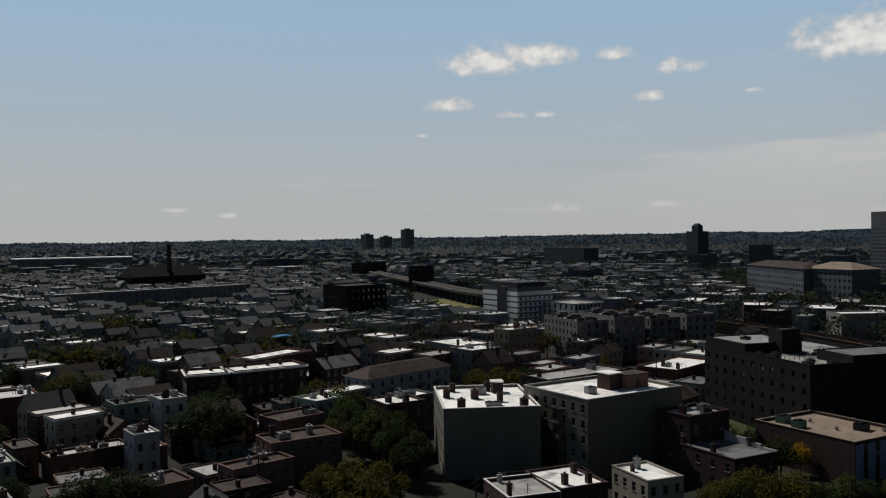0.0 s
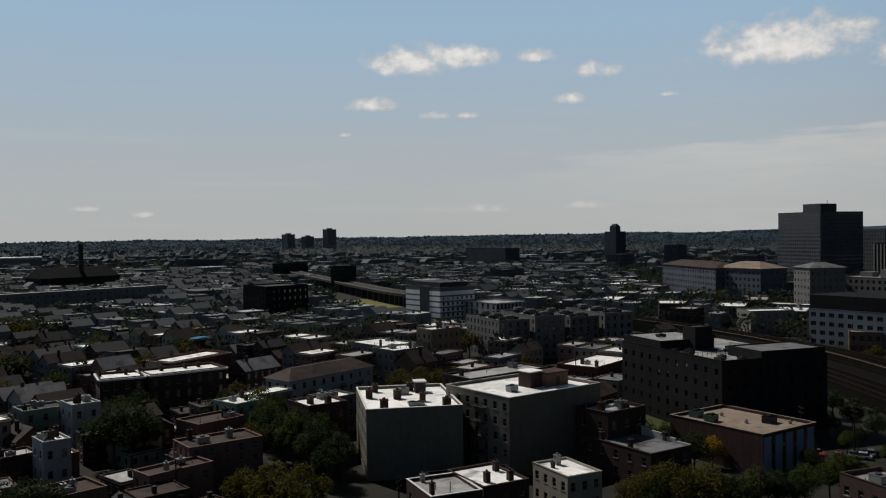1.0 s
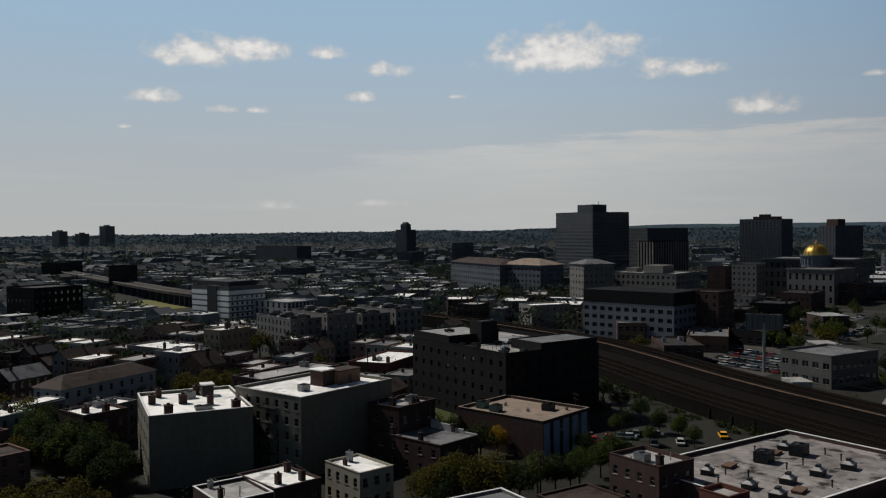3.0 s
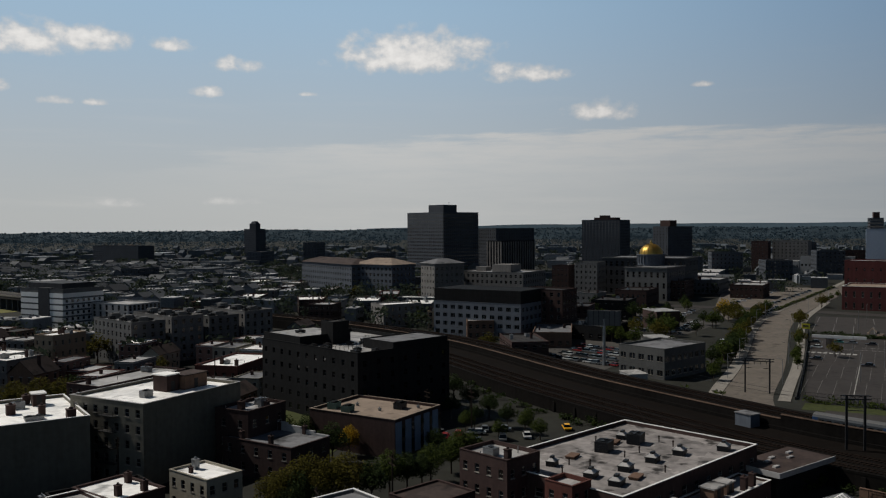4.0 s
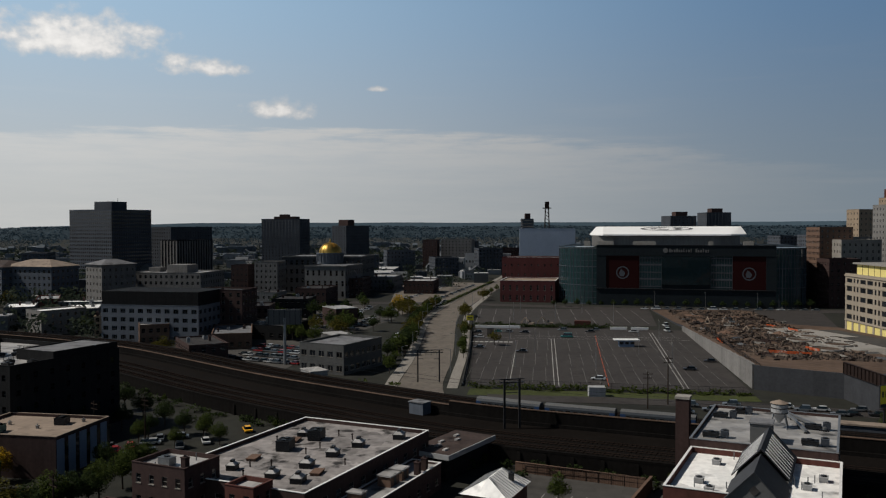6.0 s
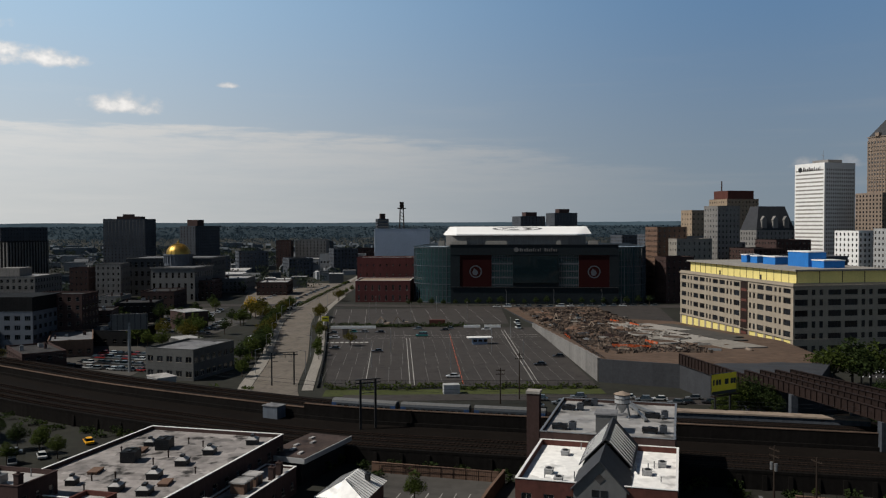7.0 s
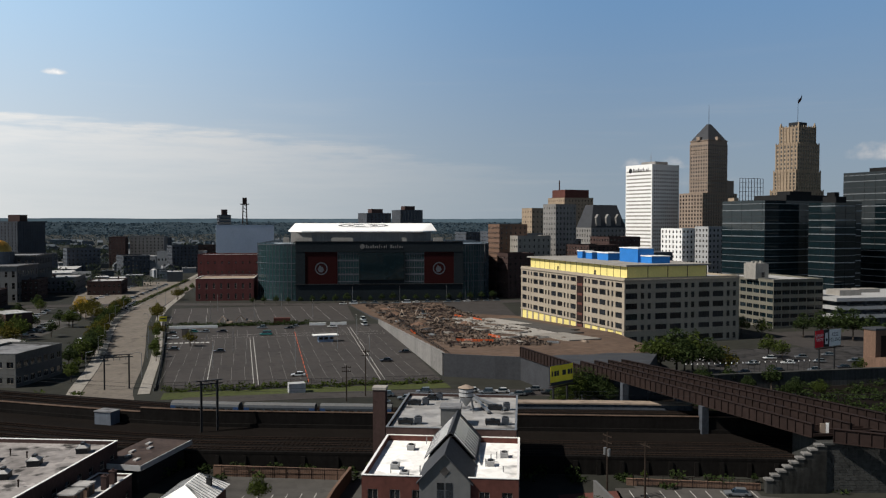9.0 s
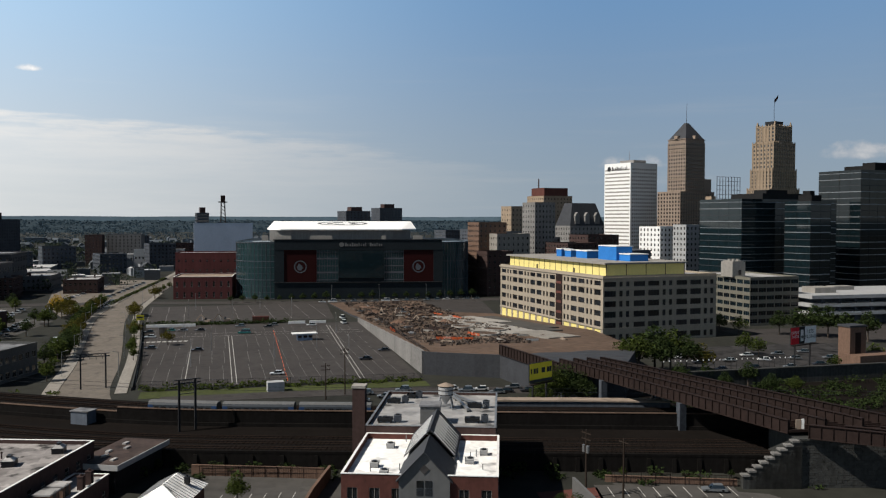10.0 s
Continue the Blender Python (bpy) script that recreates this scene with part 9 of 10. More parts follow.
rg = random.Random(4)
scrub("hedge", "ragged dark hedge between the two lots", [(419 + rg.uniform(-2, 3), y, 0, 1.6, rg.uniform(0.8, 2.4)) for y in np.arange(-30, 40, 1.5)], "foliage_dark", 1)
scrub("verge_scrub", "weeds and shrubs along the lot fence", [(259 + rg.uniform(-2, 2), y, 0, 1.5, rg.uniform(0.5, 2.2)) for y in np.arange(-56, 26, 2.2)] + [(x, 70 - (x - 531) * 0.066, 0, 1.4, rg.uniform(0.8, 1.8)) for x in np.arange(531, 757, 4.0)], "foliage_green", 2)
spots = []
for k, p in enumerate(offset_line(LOWS, -5.5)):
    for j in range(1):
        spots.append((p[0] + rg.uniform(-3, 2), p[1] + rg.uniform(-4, 4), 0, 1.8, rg.uniform(0.6, 2.4)))
scrub("bank_scrub", "dark undergrowth on the bank below the tracks", spots, "foliage_dark", 3)
spots = [(p[0], p[1] + rg.uniform(-3, 3), 0, 1.6, rg.uniform(0.8, 2.5)) for p in offset_line(LOWS, -3.2) for j in range(1)]
scrub("bank_scrub", "dark undergrowth at the foot of the embankment", spots, "foliage_dark", 5)
spots = [(rg.uniform(300, 350), rg.uniform(59, 66), 0, 1.6, rg.uniform(0.6, 2.0)) for k in range(20)] + [(rg.uniform(220, 262), rg.uniform(50, 66), 0, 2.0, rg.uniform(0.6, 2.6)) for k in range(30)]
scrub("bank_scrub", "rough growth beside the viaduct", spots, "foliage_green", 6)

# loose rubble, boards and kerb stones strewn over the building site
rg = random.Random(23)
b = Boxes()
for k in range(2600):
    x = rg.uniform(285, 505)
    y = rg.uniform(-112, -64) if x > 330 else rg.uniform(-104, -66)
    s = rg.uniform(0.15, 0.5)
    L_ = s * rg.choice((1, 1.4, 2, 5))
    h_ = rg.uniform(0.15, 0.9) * s * 1.6
    p = [(-L_, -s * rg.uniform(0.5, 1)), (L_ * rg.uniform(0.6, 1), -s * 0.6), (L_, s * rg.uniform(0.4, 1)), (-L_ * rg.uniform(0.5, 1), s)]
    a = rg.uniform(0, 3.14)
    p = [(x + u * math.cos(a) - v * math.sin(a), y + u * math.sin(a) + v * math.cos(a)) for u, v in p]
    c = (sum(q_[0] for q_ in p) / 4, sum(q_[1] for q_ in p) / 4)
    z = site_z(x)
    b.prism(p, z - 0.2, z + 0.3 + h_, 0, [(c[0] + (q_[0] - c[0]) * 0.6, c[1] + (q_[1] - c[1]) * 0.6) for q_ in p])
thing("rubble", "strewn rubble, boards and stones on bare earth", "rubble", data=b.mesh(M["debris"]), kind="stuff")

# retaining wall below the lamp string, and the overgrown slope before it
lw = thing("retaining_wall", "long dark retaining wall below a string of lamps", "wall", kind="structure")
for k in range(22):
    q = Boxes()
    q.box(227.4, 228.2, -118.0 - (k + 1) * 5.5, -118.06 - k * 5.5, 0, 4.6)
    q.box(227.1, 228.5, -118.0 - (k + 1) * 5.5, -118.06 - k * 5.5, 4.6, 4.9)
    # dark stone carries the shade of this wall face
    part("wall_panel", (q, M["dark_stone"]), lw)
scrub("bank_scrub", "dark overgrown slope beside the bridge", [(rg.uniform(186, 225), rg.uniform(-215, -112), 0, 2.4, rg.uniform(0.8, 3.0)) for k in range(170)], "foliage_dark", 9)
slab("yard", "near-black yard ground between bridge and wall", [(170, -110), (227, -112), (227, -240), (150, -240)], 0.0, 0.03, "ballast", "yard")


# ---- street trees and gardens ----
for key, az, D, h in (
    ("olive", 25.6, 146, 12.5), ("olive", 27.6, 149, 11), ("olive", 23.8, 152, 10), ("olive", 26.6, 140, 11), ("dark", 16.2, 222, 12), ("dark", 17.4, 228, 12), ("dark", 15.4, 226, 10), ("dark", 7.0, 258, 11), ("olive", 8.4, 262, 11), ("dark", 5.6, 262, 10), ("dark", 9.4, 255, 10),
    ("olive", 23.4, 232, 12), ("green", 24.6, 216, 12), ("dark", 25.8, 200, 12), ("green", 27.0, 186, 12), ("dark", 28.4, 178, 12), ("green", 27.6, 196, 12), ("dark", 29.4, 170, 10), ("dark", 22.6, 226, 11), ("green", 28.8, 190, 11), ("dark", 26.4, 190, 12), ("green", 25.2, 206, 12), ("dark", 30.2, 178, 9),
    ("olive", 50.6, 148, 9.5), ("olive", 52.0, 150, 11), ("olive", 53.4, 148, 11), ("olive", 54.6, 154, 10), ("yellow", 54.7, 187, 7), ("green", 57.4, 158, 9), ("dark", 58.6, 160, 8), ("green", 60.2, 166, 8), ("green", 61.6, 172, 7.5), ("dark", 56.2, 152, 9), ("dark", 51.3, 146, 9), ("green", 63, 180, 7), ("olive", 49.6, 150, 8), ("green", 62.2, 178, 8), ("dark", 59.6, 162, 7),
    ("olive", 8.0, 256, 14), ("dark", 8.8, 252, 14), ("olive", 9.6, 258, 13), ("dark", 7.2, 262, 12), ("dark", 15.8, 198, 15), ("dark", 16.8, 195, 15), ("dark", 17.6, 200, 13), ("green", 16.2, 206, 13), ("olive", 10.0, 430, 16), ("olive", 11.0, 426, 15), ("dark", 11.8, 430, 15), ("olive", 9.2, 436, 14), ("dark", 12.6, 436, 13), ("olive", 25.0, 222, 12), ("dark", 26.0, 218, 11), ("dark", 27.8, 187, 12), ("dark", 28.8, 184, 11), ("olive", 18.5, 420, 12), ("olive", 20.4, 330, 13), ("dark", 19.6, 336, 12), ("dark", 14.0, 300, 11), ("dark", 4.0, 250, 12), ("dark", 5.0, 300, 12), ("dark", 8.2, 150, 12), ("dark", 9.6, 152, 12), ("dark", 10.8, 156, 11), ("dark", 12.0, 160, 9), ("dark", 4.6, 168, 9), ("dark", 3.6, 165, 8), ("olive", 42.6, 128, 9), ("olive", 44.0, 130, 8.5),
    ("olive", 35.6, 240, 13), ("olive", 36.8, 236, 13), ("dark", 37.4, 246, 12), ("olive", 34.2, 250, 11), ("dark", 10.5, 330, 12), ("olive", 9.0, 335, 14), ("olive", 11.6, 325, 13), ("olive", 7.6, 340, 12), ("olive", 18.0, 300, 13), ("olive", 17.2, 296, 11), ("olive", 38.9, 345, 12), ("dark", 40.0, 350, 11),
    ("dark", 30.6, 300, 12), ("green", 27.0, 330, 11), ("olive", 15.0, 380, 12), ("olive", 21.0, 390, 12), ("olive", 36.2, 132, 8), ("olive", 37.6, 134, 8),
    ("slim", 98.0, 160, 6), ("slim", 90.2, 152, 6),
    ("green", 111.2, 222, 13), ("dark", 112.2, 224, 13), ("green", 110.6, 219, 9), ("dark", 113.2, 224, 11), ("green", 117.0, 285, 14), ("dark", 118.0, 290, 16), ("green", 119.0, 292, 15), ("dark", 120.0, 290, 13), ("green", 116.2, 288, 12), ("olive", 121.0, 292, 10), ("dark", 118.5, 284, 13),
    ("dark", 113.0, 135, 7), ("dark", 112.0, 138, 6), ("dark", 121.2, 268, 7), ("dark", 122.4, 262, 6), ("dark", 123.8, 270, 8), ("dark", 119.6, 262, 8), ("dark", 125.2, 258, 7), ("green", 126.6, 262, 6),
):
    x, y = polar(az, D)
    tree(key, x, y, h)
for x, y, h in ((318, 34.4, 5), (328.5, 36, 6.5), (336, 37, 5.5), (352, 38, 5), (376, 40.2, 6), (385, 41.2, 7), (394, 42, 6), (408, 43.4, 5), (452, 48, 7), (462, 49, 8), (466, 49.6, 8), (472, 50.2, 7), (566, 48, 9), (574, 48, 6), (590, 47, 6), (612, 46, 6), (640, 44, 6)):
    tree("slim" if h < 7 else "olive", x, y, h, 0.1)
rng = random.Random(77)
for k in range(44):
    x = 322 + k * 4.6 + rng.uniform(-2, 2)
    tree(rng.choice(("green", "dark", "dark", "olive")), x, float(np.interp(x, [p[0] for p in street], [p[1] for p in street])) + 11.5 + rng.uniform(-0.8, 2.4), rng.uniform(5, 8.5))
for x, y, h in ((310, 62, 8), (322, 60, 9), (330, 63, 8), (283, 56, 6), (470, 88, 10), (478, 84, 11), (484, 90, 11), (490, 86, 9), (462, 84, 9), (455, 78, 8), (395, 86, 8), (388, 96, 9), (470, 118, 9), (500, 114, 8), (520, 120, 9), (445, 150, 9), (425, 140, 8), (530, 150, 9), (410, 128, 7), (174, 104, 6), (168, 98, 5.5), (190, 96, 6), (196, 84, 5), (163, 92, 6), (345, 100, 9), (352, 108, 8), (378, 100, 9), (400, 108, 10), (430, 84, 9), (420, 100, 9), (440, 92, 8)):
    tree(("yellow" if x == 484 else "olive") if x > 450 and y < 100 else rng.choice(("green", "dark")), x, y, h)
for k in range(22):
    tree("dark", 527 + rng.uniform(-1, 1), -150 + k * 7.2, rng.uniform(4.0, 6.5))
for az, D, h in ((125.6, 400, 11), (126.6, 396, 13), (127.6, 402, 14), (128.4, 398, 14), (129.4, 396, 12), (130.6, 392, 13), (123.2, 392, 9), (124.4, 330, 8), (123.6, 336, 9), (122.0, 400, 9), (131.0, 330, 8), (128.8, 310, 6)):
    x, y = polar(az, D)
    tree("dark" if h > 10 else "green", x, y, h)
for k in range(44):
    x, y = polar(rng.uniform(62, 86), rng.uniform(330, 560))
    if (abs(y - 52) > 22 or x > 800) and not (470 < x < 750 and 55 < y < 135) and not any(math.hypot(x - ox, y - oy) < r_ for ox, oy, r_ in OCC):
        tree(rng.choice(("green", "dark", "olive", "dark")), x, y, rng.uniform(6, 11))
# dark trees between the loft building and the embankment
for az, D, h in ((57.6, 206, 6.5), (58.8, 226, 8), (60.0, 214, 6), (60.6, 236, 9), (61.6, 222, 7), (62.6, 208, 5.5), (62.9, 232, 8), (64.2, 222, 7), (65.4, 212, 6.5), (66.6, 206, 6), (67.6, 200, 5.5), (59.4, 244, 9), (61.8, 246, 8), (64.8, 200, 5)):
    x, y = polar(az, D)
    if min(math.hypot(x - p[0], y - p[1]) for p in offset_line(LOW, -7.7)) > 4 and math.hypot(x, y) < min(math.hypot(*p) for p in LOW if abs(math.degrees(math.atan2(*p)) - az) < 4) - 10:
        tree("dark" if h > 6 else "green", x, y, h)
for k in range(24):
    # scrub below the viaduct
    p = LOWS[k * len(LOWS) // 24]
    tree(rng.choice(("dark", "green", "slim")), p[0] - 4 + rng.uniform(-2, 0), p[1] - 2 + rng.uniform(-2, 2), rng.uniform(1.6, 3.2))
slab("grass_plot", "sunlit grass plot beside the loft building", [(150, 112), (152, 150), (176, 168), (184, 150), (172, 118)], 0.0, 0.08, "grass", "grass")
slab("parking_lot", "small asphalt lot below the embankment wall", [(147.5, -66), (141.8, -91.5), (122, -86), (128, -61)], 0.0, 0.06, "old_asphalt", "parking lot")
painted("stall_lines", "white stall lines on a small lot", [((145.6 - k * 0.64, -68 - k * 2.75), (140.2 - k * 0.64, -66.8 - k * 2.75)) for k in range(9)], 0.072, 0.16)
slab("grass_plot", "rough dark verge beside the railway", [(249, 26), (259, 26), (257, -58), (249, -58)], 0.0, 0.04, "grass", "grass")
slab("grass_plot", "open yellowish field with rough grass", [(300, 488), (330, 482), (364, 520), (356, 566), (328, 560), (304, 516)], 0.0, 0.06, "field_grass", "grass")
slab("grass_plot", "bare yellowish field behind the terraces", [(220, 380), (300, 390), (320, 440), (230, 440)], 0.0, 0.05, "grass", "grass")

# ---- rows of houses on the streets of the old quarter ----
GRID = 14.0
ga = radians(GRID)
ux, uy = Vector((math.cos(ga), math.sin(ga))), Vector((-math.sin(ga), math.cos(ga)))
WALLS = ("white_siding", "grey_siding", "cream_siding", "dark_brick", "red_brick", "brown_brick", "pink_stucco", "grey_siding", "brown_brick", "cream_siding", "dark_brick", "grey_siding")
ROOFS = {"gable": ("brown_roof", "tar_roof", "slate", "grey_roof", "brown_roof"), "flat": ("white_roof", "pale_roof", "white_roof", "white_roof", "tar_roof", "pale_roof", "grey_roof")}
WORDS = {"white_siding": "white sided", "grey_siding": "grey sided", "cream_siding": "cream sided", "dark_brick": "dark brick", "red_brick": "red brick", "blue_siding": "pale blue sided", "green_siding": "green sided", "pink_stucco": "pinkish stucco", "brown_brick": "brown brick",
         "white_roof": "bright white", "pale_roof": "pale grey", "tar_roof": "black tar", "brown_roof": "brown shingle", "slate": "dark slate", "grey_roof": "grey"}


def clear_of(x, y, r):
    if any(math.hypot(x - ox, y - oy) < r + r_ for ox, oy, r_ in OCC):
        return False
    return min(math.hypot(x - p[0], y - p[1]) for p in VIA) > 30 and min(math.hypot(x - p[0], y - p[1]) for p in LOW) > 16


for p in ((474, 950), (447, 857), (420, 764), (399, 695), (378, 626), (361, 575), (345, 525), (330, 480), (312, 430)):
    OCC.append((p[0] - 12, p[1] - 25, 34))
fixed = list(OCC)
rng = random.Random(31)
houses = 0
far_w, far_r, haze_w, haze_r = Boxes(), Boxes(), Boxes(), Boxes()


def far_house(x, y, w, d, h, rot, gable):
    m = pose(x, y, 0, 0, 0, rot)
    # from 1300 m out the haze is in the wall and roof colours
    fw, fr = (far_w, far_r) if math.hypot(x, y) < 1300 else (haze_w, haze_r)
    fw.box(-w / 2, w / 2, -d / 2, d / 2, 0, h, 0, m)
    if gable:
        n_ = len(fr.v)
        rr = w * 0.36
        fr.v += [tuple(m @ Vector(p)) for p in ((-w / 2 - 0.3, -d / 2, h), (w / 2 + 0.3, -d / 2, h), (w / 2 + 0.3, d / 2, h), (-w / 2 - 0.3, d / 2, h), (0, -d / 2, h + rr), (0, d / 2, h + rr))]
        for f_ in ((0, 4, 5, 3), (4, 1, 2, 5), (0, 1, 4), (2, 3, 5)):
            fr.f.append(tuple(n_ + j for j in f_))
            fr.i.append(1)
    else:
        fr.box(-w / 2 - 0.1, w / 2 + 0.1, -d / 2 - 0.1, d / 2 + 0.1, h, h + 0.4, 0, m)
        for j in range(2):
            a_, b_ = rng.uniform(-w / 3, w / 3), rng.uniform(-d / 3, d / 3)
            fw.box(a_ - 0.5, a_ + 0.5, b_ - 0.5, b_ + 0.5, h, h + 1.4, 0, m)


for bi in range(-8, 16):
    for bj in range(1, 24):
        for side in (0, 1):
            along_ = 0.0
            while along_ < 92:
                w = rng.uniform(5.8, 9.0)
                d = rng.uniform(10, 14)
                u = bi * 62 + 9 + (10 if side == 0 else 34)
                v = bj * 106 - 40 + along_ + w / 2
                c = ux * u + uy * v
                along_ += w + rng.choice((0.1, 0.1, 1.6, 2.6))
                D = c.length
                az = math.degrees(math.atan2(c.x, c.y))
                if not (-4 < az < 66) or D < (232 if az > 30 else 215 if az > 21 else 165) or D > 1150 or rng.random() < 0.08:
                    continue
                if c.x > 205 and c.y < 205 + (c.x - 330) * 1.1:
                    continue
                if not clear_of(c.x, c.y, 5.5):
                    continue
                kind = "gable" if rng.random() < (0.42 if az < 26 else 0.2) else "flat"
                h = rng.choice((6.3, 8.8, 9.2, 9.6))
                if D < 400 and houses < 420:
                    wl_, rf_ = rng.choice(WALLS), rng.choice(ROOFS[kind])
                    house(f"{WORDS[wl_]} row house with a {WORDS[rf_]} {'gabled' if kind == 'gable' else 'flat'} roof", c.x, c.y, w, d, GRID + 90 + (0 if kind == "gable" else 0), h, wl_, rf_, kind, rng=rng)
                    houses += 1
                else:
                    far_house(c.x, c.y, w, d, h, GRID + 90, kind == "gable")
# jumble of small houses and sheds nearest to the camera
for k in range(110):
    az, D = rng.uniform(2, 23), rng.uniform(142, 240)
    x, y = polar(az, D)
    w, d = rng.uniform(4.5, 8), rng.uniform(6, 10)
    if not clear_of(x, y, 3.6):
        continue
    OCC.append((x, y, 4.2))
    kind = rng.choice(("gable", "flat", "flat", "flat"))
    wl_, rf_ = rng.choice(("grey_siding", "dark_brick", "dark_brick", "dark_brick", "brown_brick", "brown_brick", "green_siding")), rng.choice(ROOFS[kind] if kind == "gable" else ("tar_roof", "grey_roof", "brown_roof", "pale_roof", "tar_roof"))
    h = rng.choice((2.9, 3.1, 2.9, 5.6) if D < 190 else (2.9, 3.1, 5.8, 6.2, 8.6))
    house(f"{WORDS[wl_]} back house with a {WORDS[rf_]} {'gabled' if kind == 'gable' else 'flat'} roof", x, y, w, d, rng.choice((5, 95)) + rng.uniform(-9, 9), h, wl_, rf_, kind, rng=rng)
# streets of the quarter
for bi in range(-3, 9):
    p0, p1 = ux * (bi * 62) + uy * 60, ux * (bi * 62) + uy * 900
    pts = [tuple(p0.lerp(p1, k / 30)) for k in range(31)]
    pts = [p for p in pts if min(math.hypot(p[0] - q_[0], p[1] - q_[1]) for q_ in VIA) > 34 and math.hypot(*p) > 100 and not any(math.hypot(p[0] - ox, p[1] - oy) < r_ + 4 for ox, oy, r_ in fixed)]
    runs, run = [], []
    for p in pts:
        if run and math.hypot(p[0] - run[-1][0], p[1] - run[-1][1]) > 40:
            runs.append(run)
            run = []
        run.append(p)
    runs.append(run)
    for run in runs:
        if len(run) > 1:
            ribbon("road", "narrow asphalt street between row houses", run, 9, 0.05, "asphalt", thick=0.08)
            for k, p in enumerate(run[:-1]):
                if math.hypot(*p) < 260:
                    for s in (-3.4, 3.4):
                        if rng.random() < 0.8:
                            car(rng.choice((0, 0, 1, 2, 3, 4, 9)), p[0] + ux.x * s + rng.uniform(-1, 1), p[1] + ux.y * s + rng.uniform(-4, 4), GRID + 90, 0.06)
# trees of yards and streets
for k in range(110):
    x, y = polar(rng.uniform(2, 60), rng.uniform(170, 620))
    if clear_of(x, y, 1.0):
        tree(rng.choice(("dark", "green", "olive", "olive", "dark")), x, y, rng.uniform(6, 11))

# ---- the far city ----
for k in range(4200):
    a, f = rng.uniform(-4, 134), rng.random()
    D = 620 + 2900 * f ** 1.1
    if D > 2100 and (a > 26 or rng.random() < 0.6):
        continue
    if a > 62 and D < 700:
        continue
    x, y = polar(a, D)
    if abs(y - (47 - (x - 757) * 0.045)) < 16 or not all(math.hypot(x - ox, y - oy) > r_ + 8 for ox, oy, r_ in fixed):
        continue
    big_ = rng.random() < 0.12
    s = rng.uniform(1.4, 3.4) if big_ else 1.0
    far_house(x, y, rng.uniform(7, 13) * s, rng.uniform(9, 16) * s, rng.uniform(5, 10) * (1.25 if big_ else 1.0) * (1.0 if D > 900 else 0.9), rng.choice((GRID, GRID + 90, 5, 95)), rng.random() < 0.35 and not big_)
thing("far_buildings", "crowd of far low houses and workshops", "buildings", data=far_w.mesh(M["far_houses"]), kind="stuff")
thing("far_roofs", "pale and dark roofs of the far city", "roofs", data=far_r.mesh(M["far_roof_tones"], M["far_gables"]), kind="stuff")
thing("far_buildings", "haze-coloured crowd of houses on the outer plain", "buildings", data=haze_w.mesh(M["hazy_houses"]), kind="stuff")
thing("far_roofs", "haze-coloured roofs on the outer plain", "roofs", data=haze_r.mesh(M["hazy_roofs"], M["hazy_houses"]), kind="stuff")
wd, wf = Boxes(), Boxes()
for k in range(12500):
    a = rng.uniform(-4, 134) if k > 2400 else rng.uniform(-4, 60)
    D = 560 + 3500 * rng.random() ** 0.8 if k > 2400 else rng.uniform(320, 1100)
    x, y = polar(a, D)
    if a > 62 and D < 640 or abs(y - (47 - (x - 757) * 0.045)) < 18 or not all(math.hypot(x - ox, y - oy) > r_ + 2 for ox, oy, r_ in fixed):
        continue
    if D < 1000 and min(math.hypot(x - p[0], y - p[1]) for p in VIA) < 34:
        continue
    hgt = rng.uniform(5, 12) * (1.0 if D < 2500 else 1.3)
    n_ = 34 if D < 1200 else 20 if D < 1700 else 11
    base = 0.0 if D < 3700 else (D - 3700) / 500 * 26
    for j in range(n_):
        px, py, pz = x + rng.gauss(0, hgt * 0.3), y + rng.gauss(0, hgt * 0.3), base + hgt * rng.uniform(0.25, 1.0)
        s = hgt * (rng.uniform(0.06, 0.13) if D < 1200 else rng.uniform(0.09, 0.19))
        r_ = Euler((rng.uniform(-1.3, 1.3), rng.uniform(-1.3, 1.3), rng.uniform(0, 6.3))).to_matrix()
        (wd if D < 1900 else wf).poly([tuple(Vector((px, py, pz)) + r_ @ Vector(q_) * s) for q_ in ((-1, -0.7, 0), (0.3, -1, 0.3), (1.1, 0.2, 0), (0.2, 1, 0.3))])
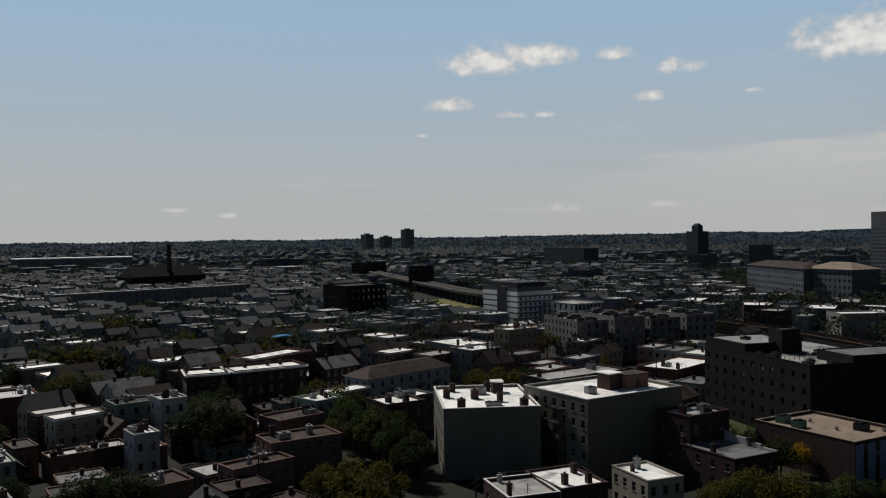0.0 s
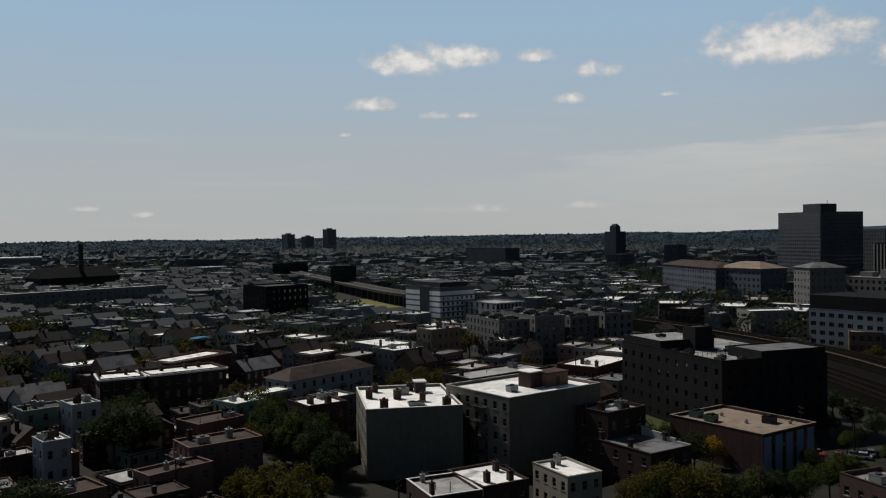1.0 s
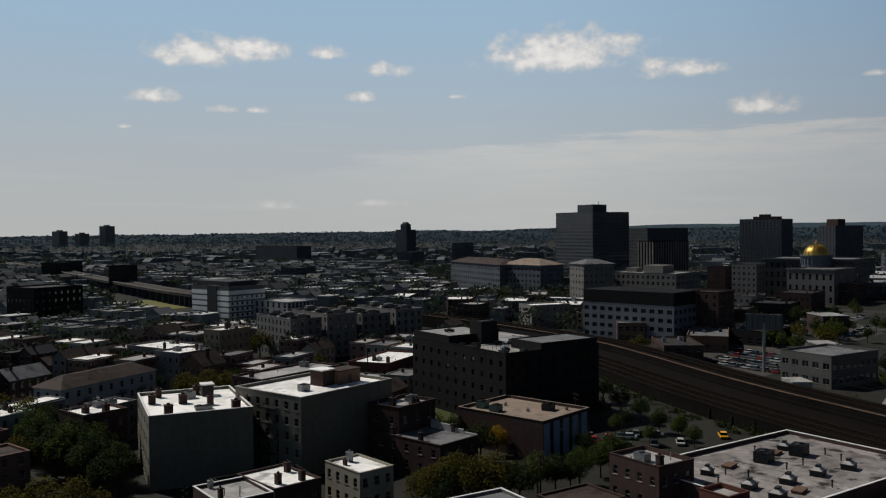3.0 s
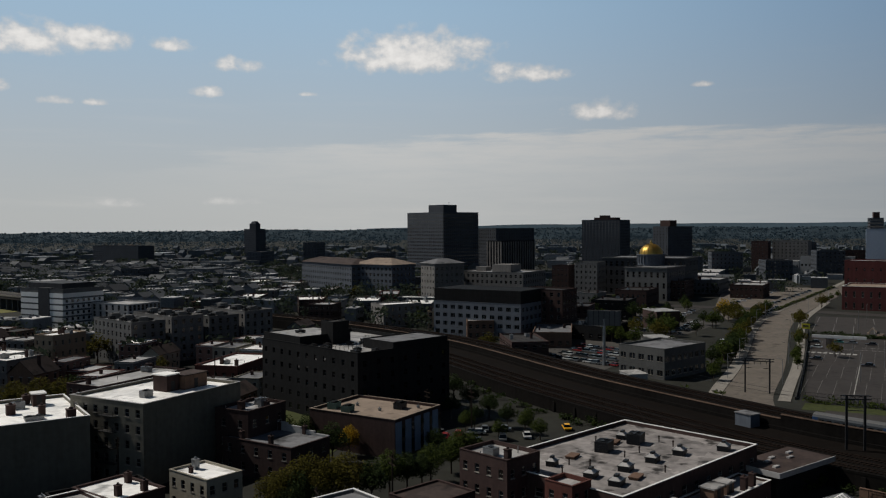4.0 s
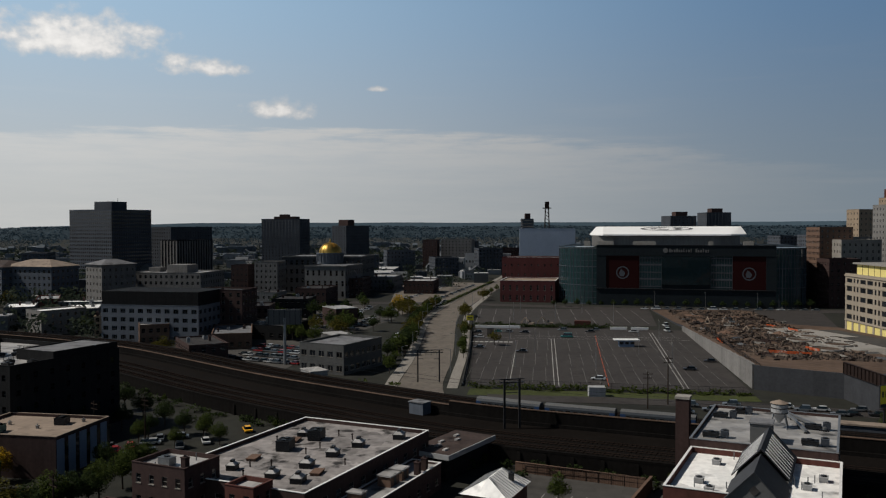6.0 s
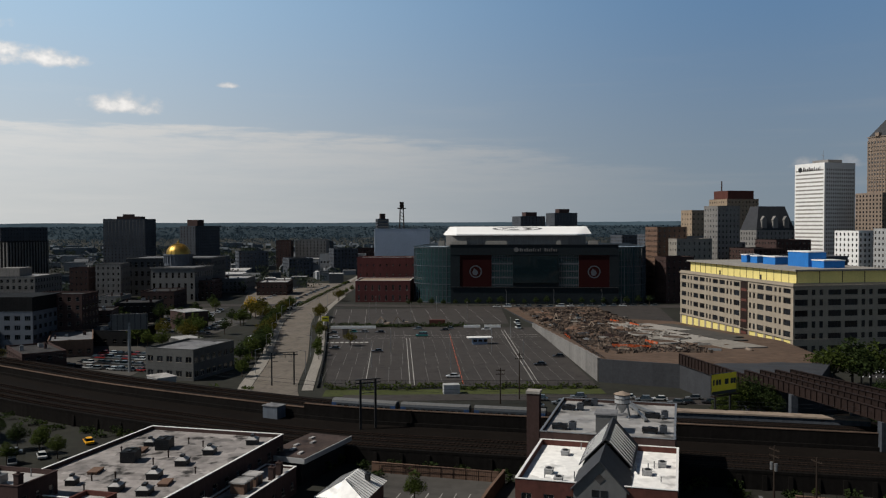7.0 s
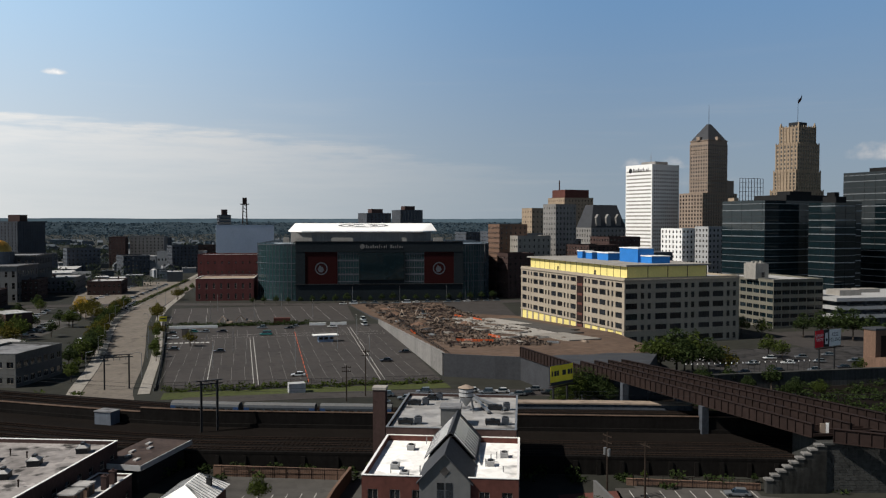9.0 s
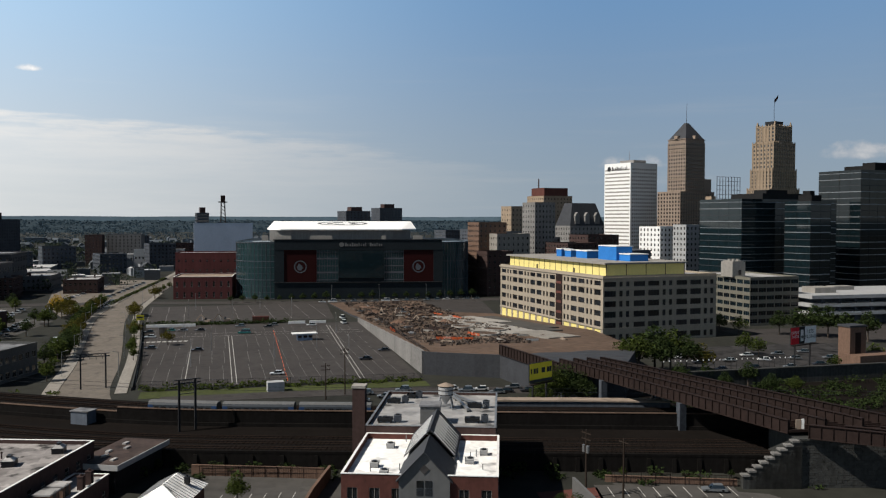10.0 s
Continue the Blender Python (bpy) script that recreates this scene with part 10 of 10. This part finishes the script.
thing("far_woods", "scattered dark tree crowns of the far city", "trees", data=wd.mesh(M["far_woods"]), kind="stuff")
# beyond 1900 m the leaf colour carries the haze
thing("far_woods", "haze-coloured tree crowns of the outer city", "trees", data=wf.mesh(M["hazed_woods"]), kind="stuff")
# tree line along the ridge, haze tinted into its leaves
rd = Boxes()
for k in range(5200):
    a = rng.uniform(-6, 136)
    c = radians(a)
    z = 36 + 12 * max(0.0, min(1.0, (a - 28) / 30)) + 7 * noise.noise((a * 0.25, 2.0, 0)) + 3 * noise.noise((a * 1.3, 5.0, 0))
    D = rng.uniform(3760, 4590)
    z = z * (0.7 * (D - 3700) / 500 if D < 4200 else 0.7 + 0.3 * (D - 4200) / 400)
    for j in range(4):
        s = rng.uniform(2.0, 5.5)
        px, py, pz = D * math.sin(c) + rng.gauss(0, 10), D * math.cos(c) + rng.gauss(0, 10), z + rng.uniform(-3, 2.5)
        r_ = Euler((rng.uniform(-1.3, 1.3), rng.uniform(-1.3, 1.3), rng.uniform(0, 6.3))).to_matrix()
        rd.poly([tuple(Vector((px, py, pz)) + r_ @ Vector(q_) * s) for q_ in ((-1, -0.7, 0), (0.3, -1, 0.3), (1.1, 0.2, 0), (0.2, 1, 0.3), (-0.9, 0.6, 0.2))])
thing("ridge_woods", "haze-coloured tree line along the far ridge", "trees", data=rd.mesh(M["hazed_woods"]), kind="stuff")

# the railway viaduct running on into the distance, raised on piers
hw = [(474, 950), (410, 746), (370, 611), (344, 520), (334, 470), (331, 440), (330, 418)]
ribbon("elevated_road", "long far stretch of railway viaduct on dark piers", smooth_line([(560, 1250), *hw]), 12, 9.0, "asphalt", "road", 1.6)
for o in (-6, 6):
    ribbon("parapet", "pale concrete parapet of the far viaduct", offset_line(smooth_line([(560, 1250), *hw]), o), 0.4, 9.9, "concrete", "wall", 0.9)
ep = thing("elevated_road_piers", "dark piers below the far viaduct", "piers", kind="structure")
for p in smooth_line(hw, 6):
    q = Boxes()
    q.box(p[0] - 4, p[0] + 4, p[1] - 0.6, p[1] + 0.6, 0, 7.4)
    part("pier", (q, M["dark_concrete"]), ep)
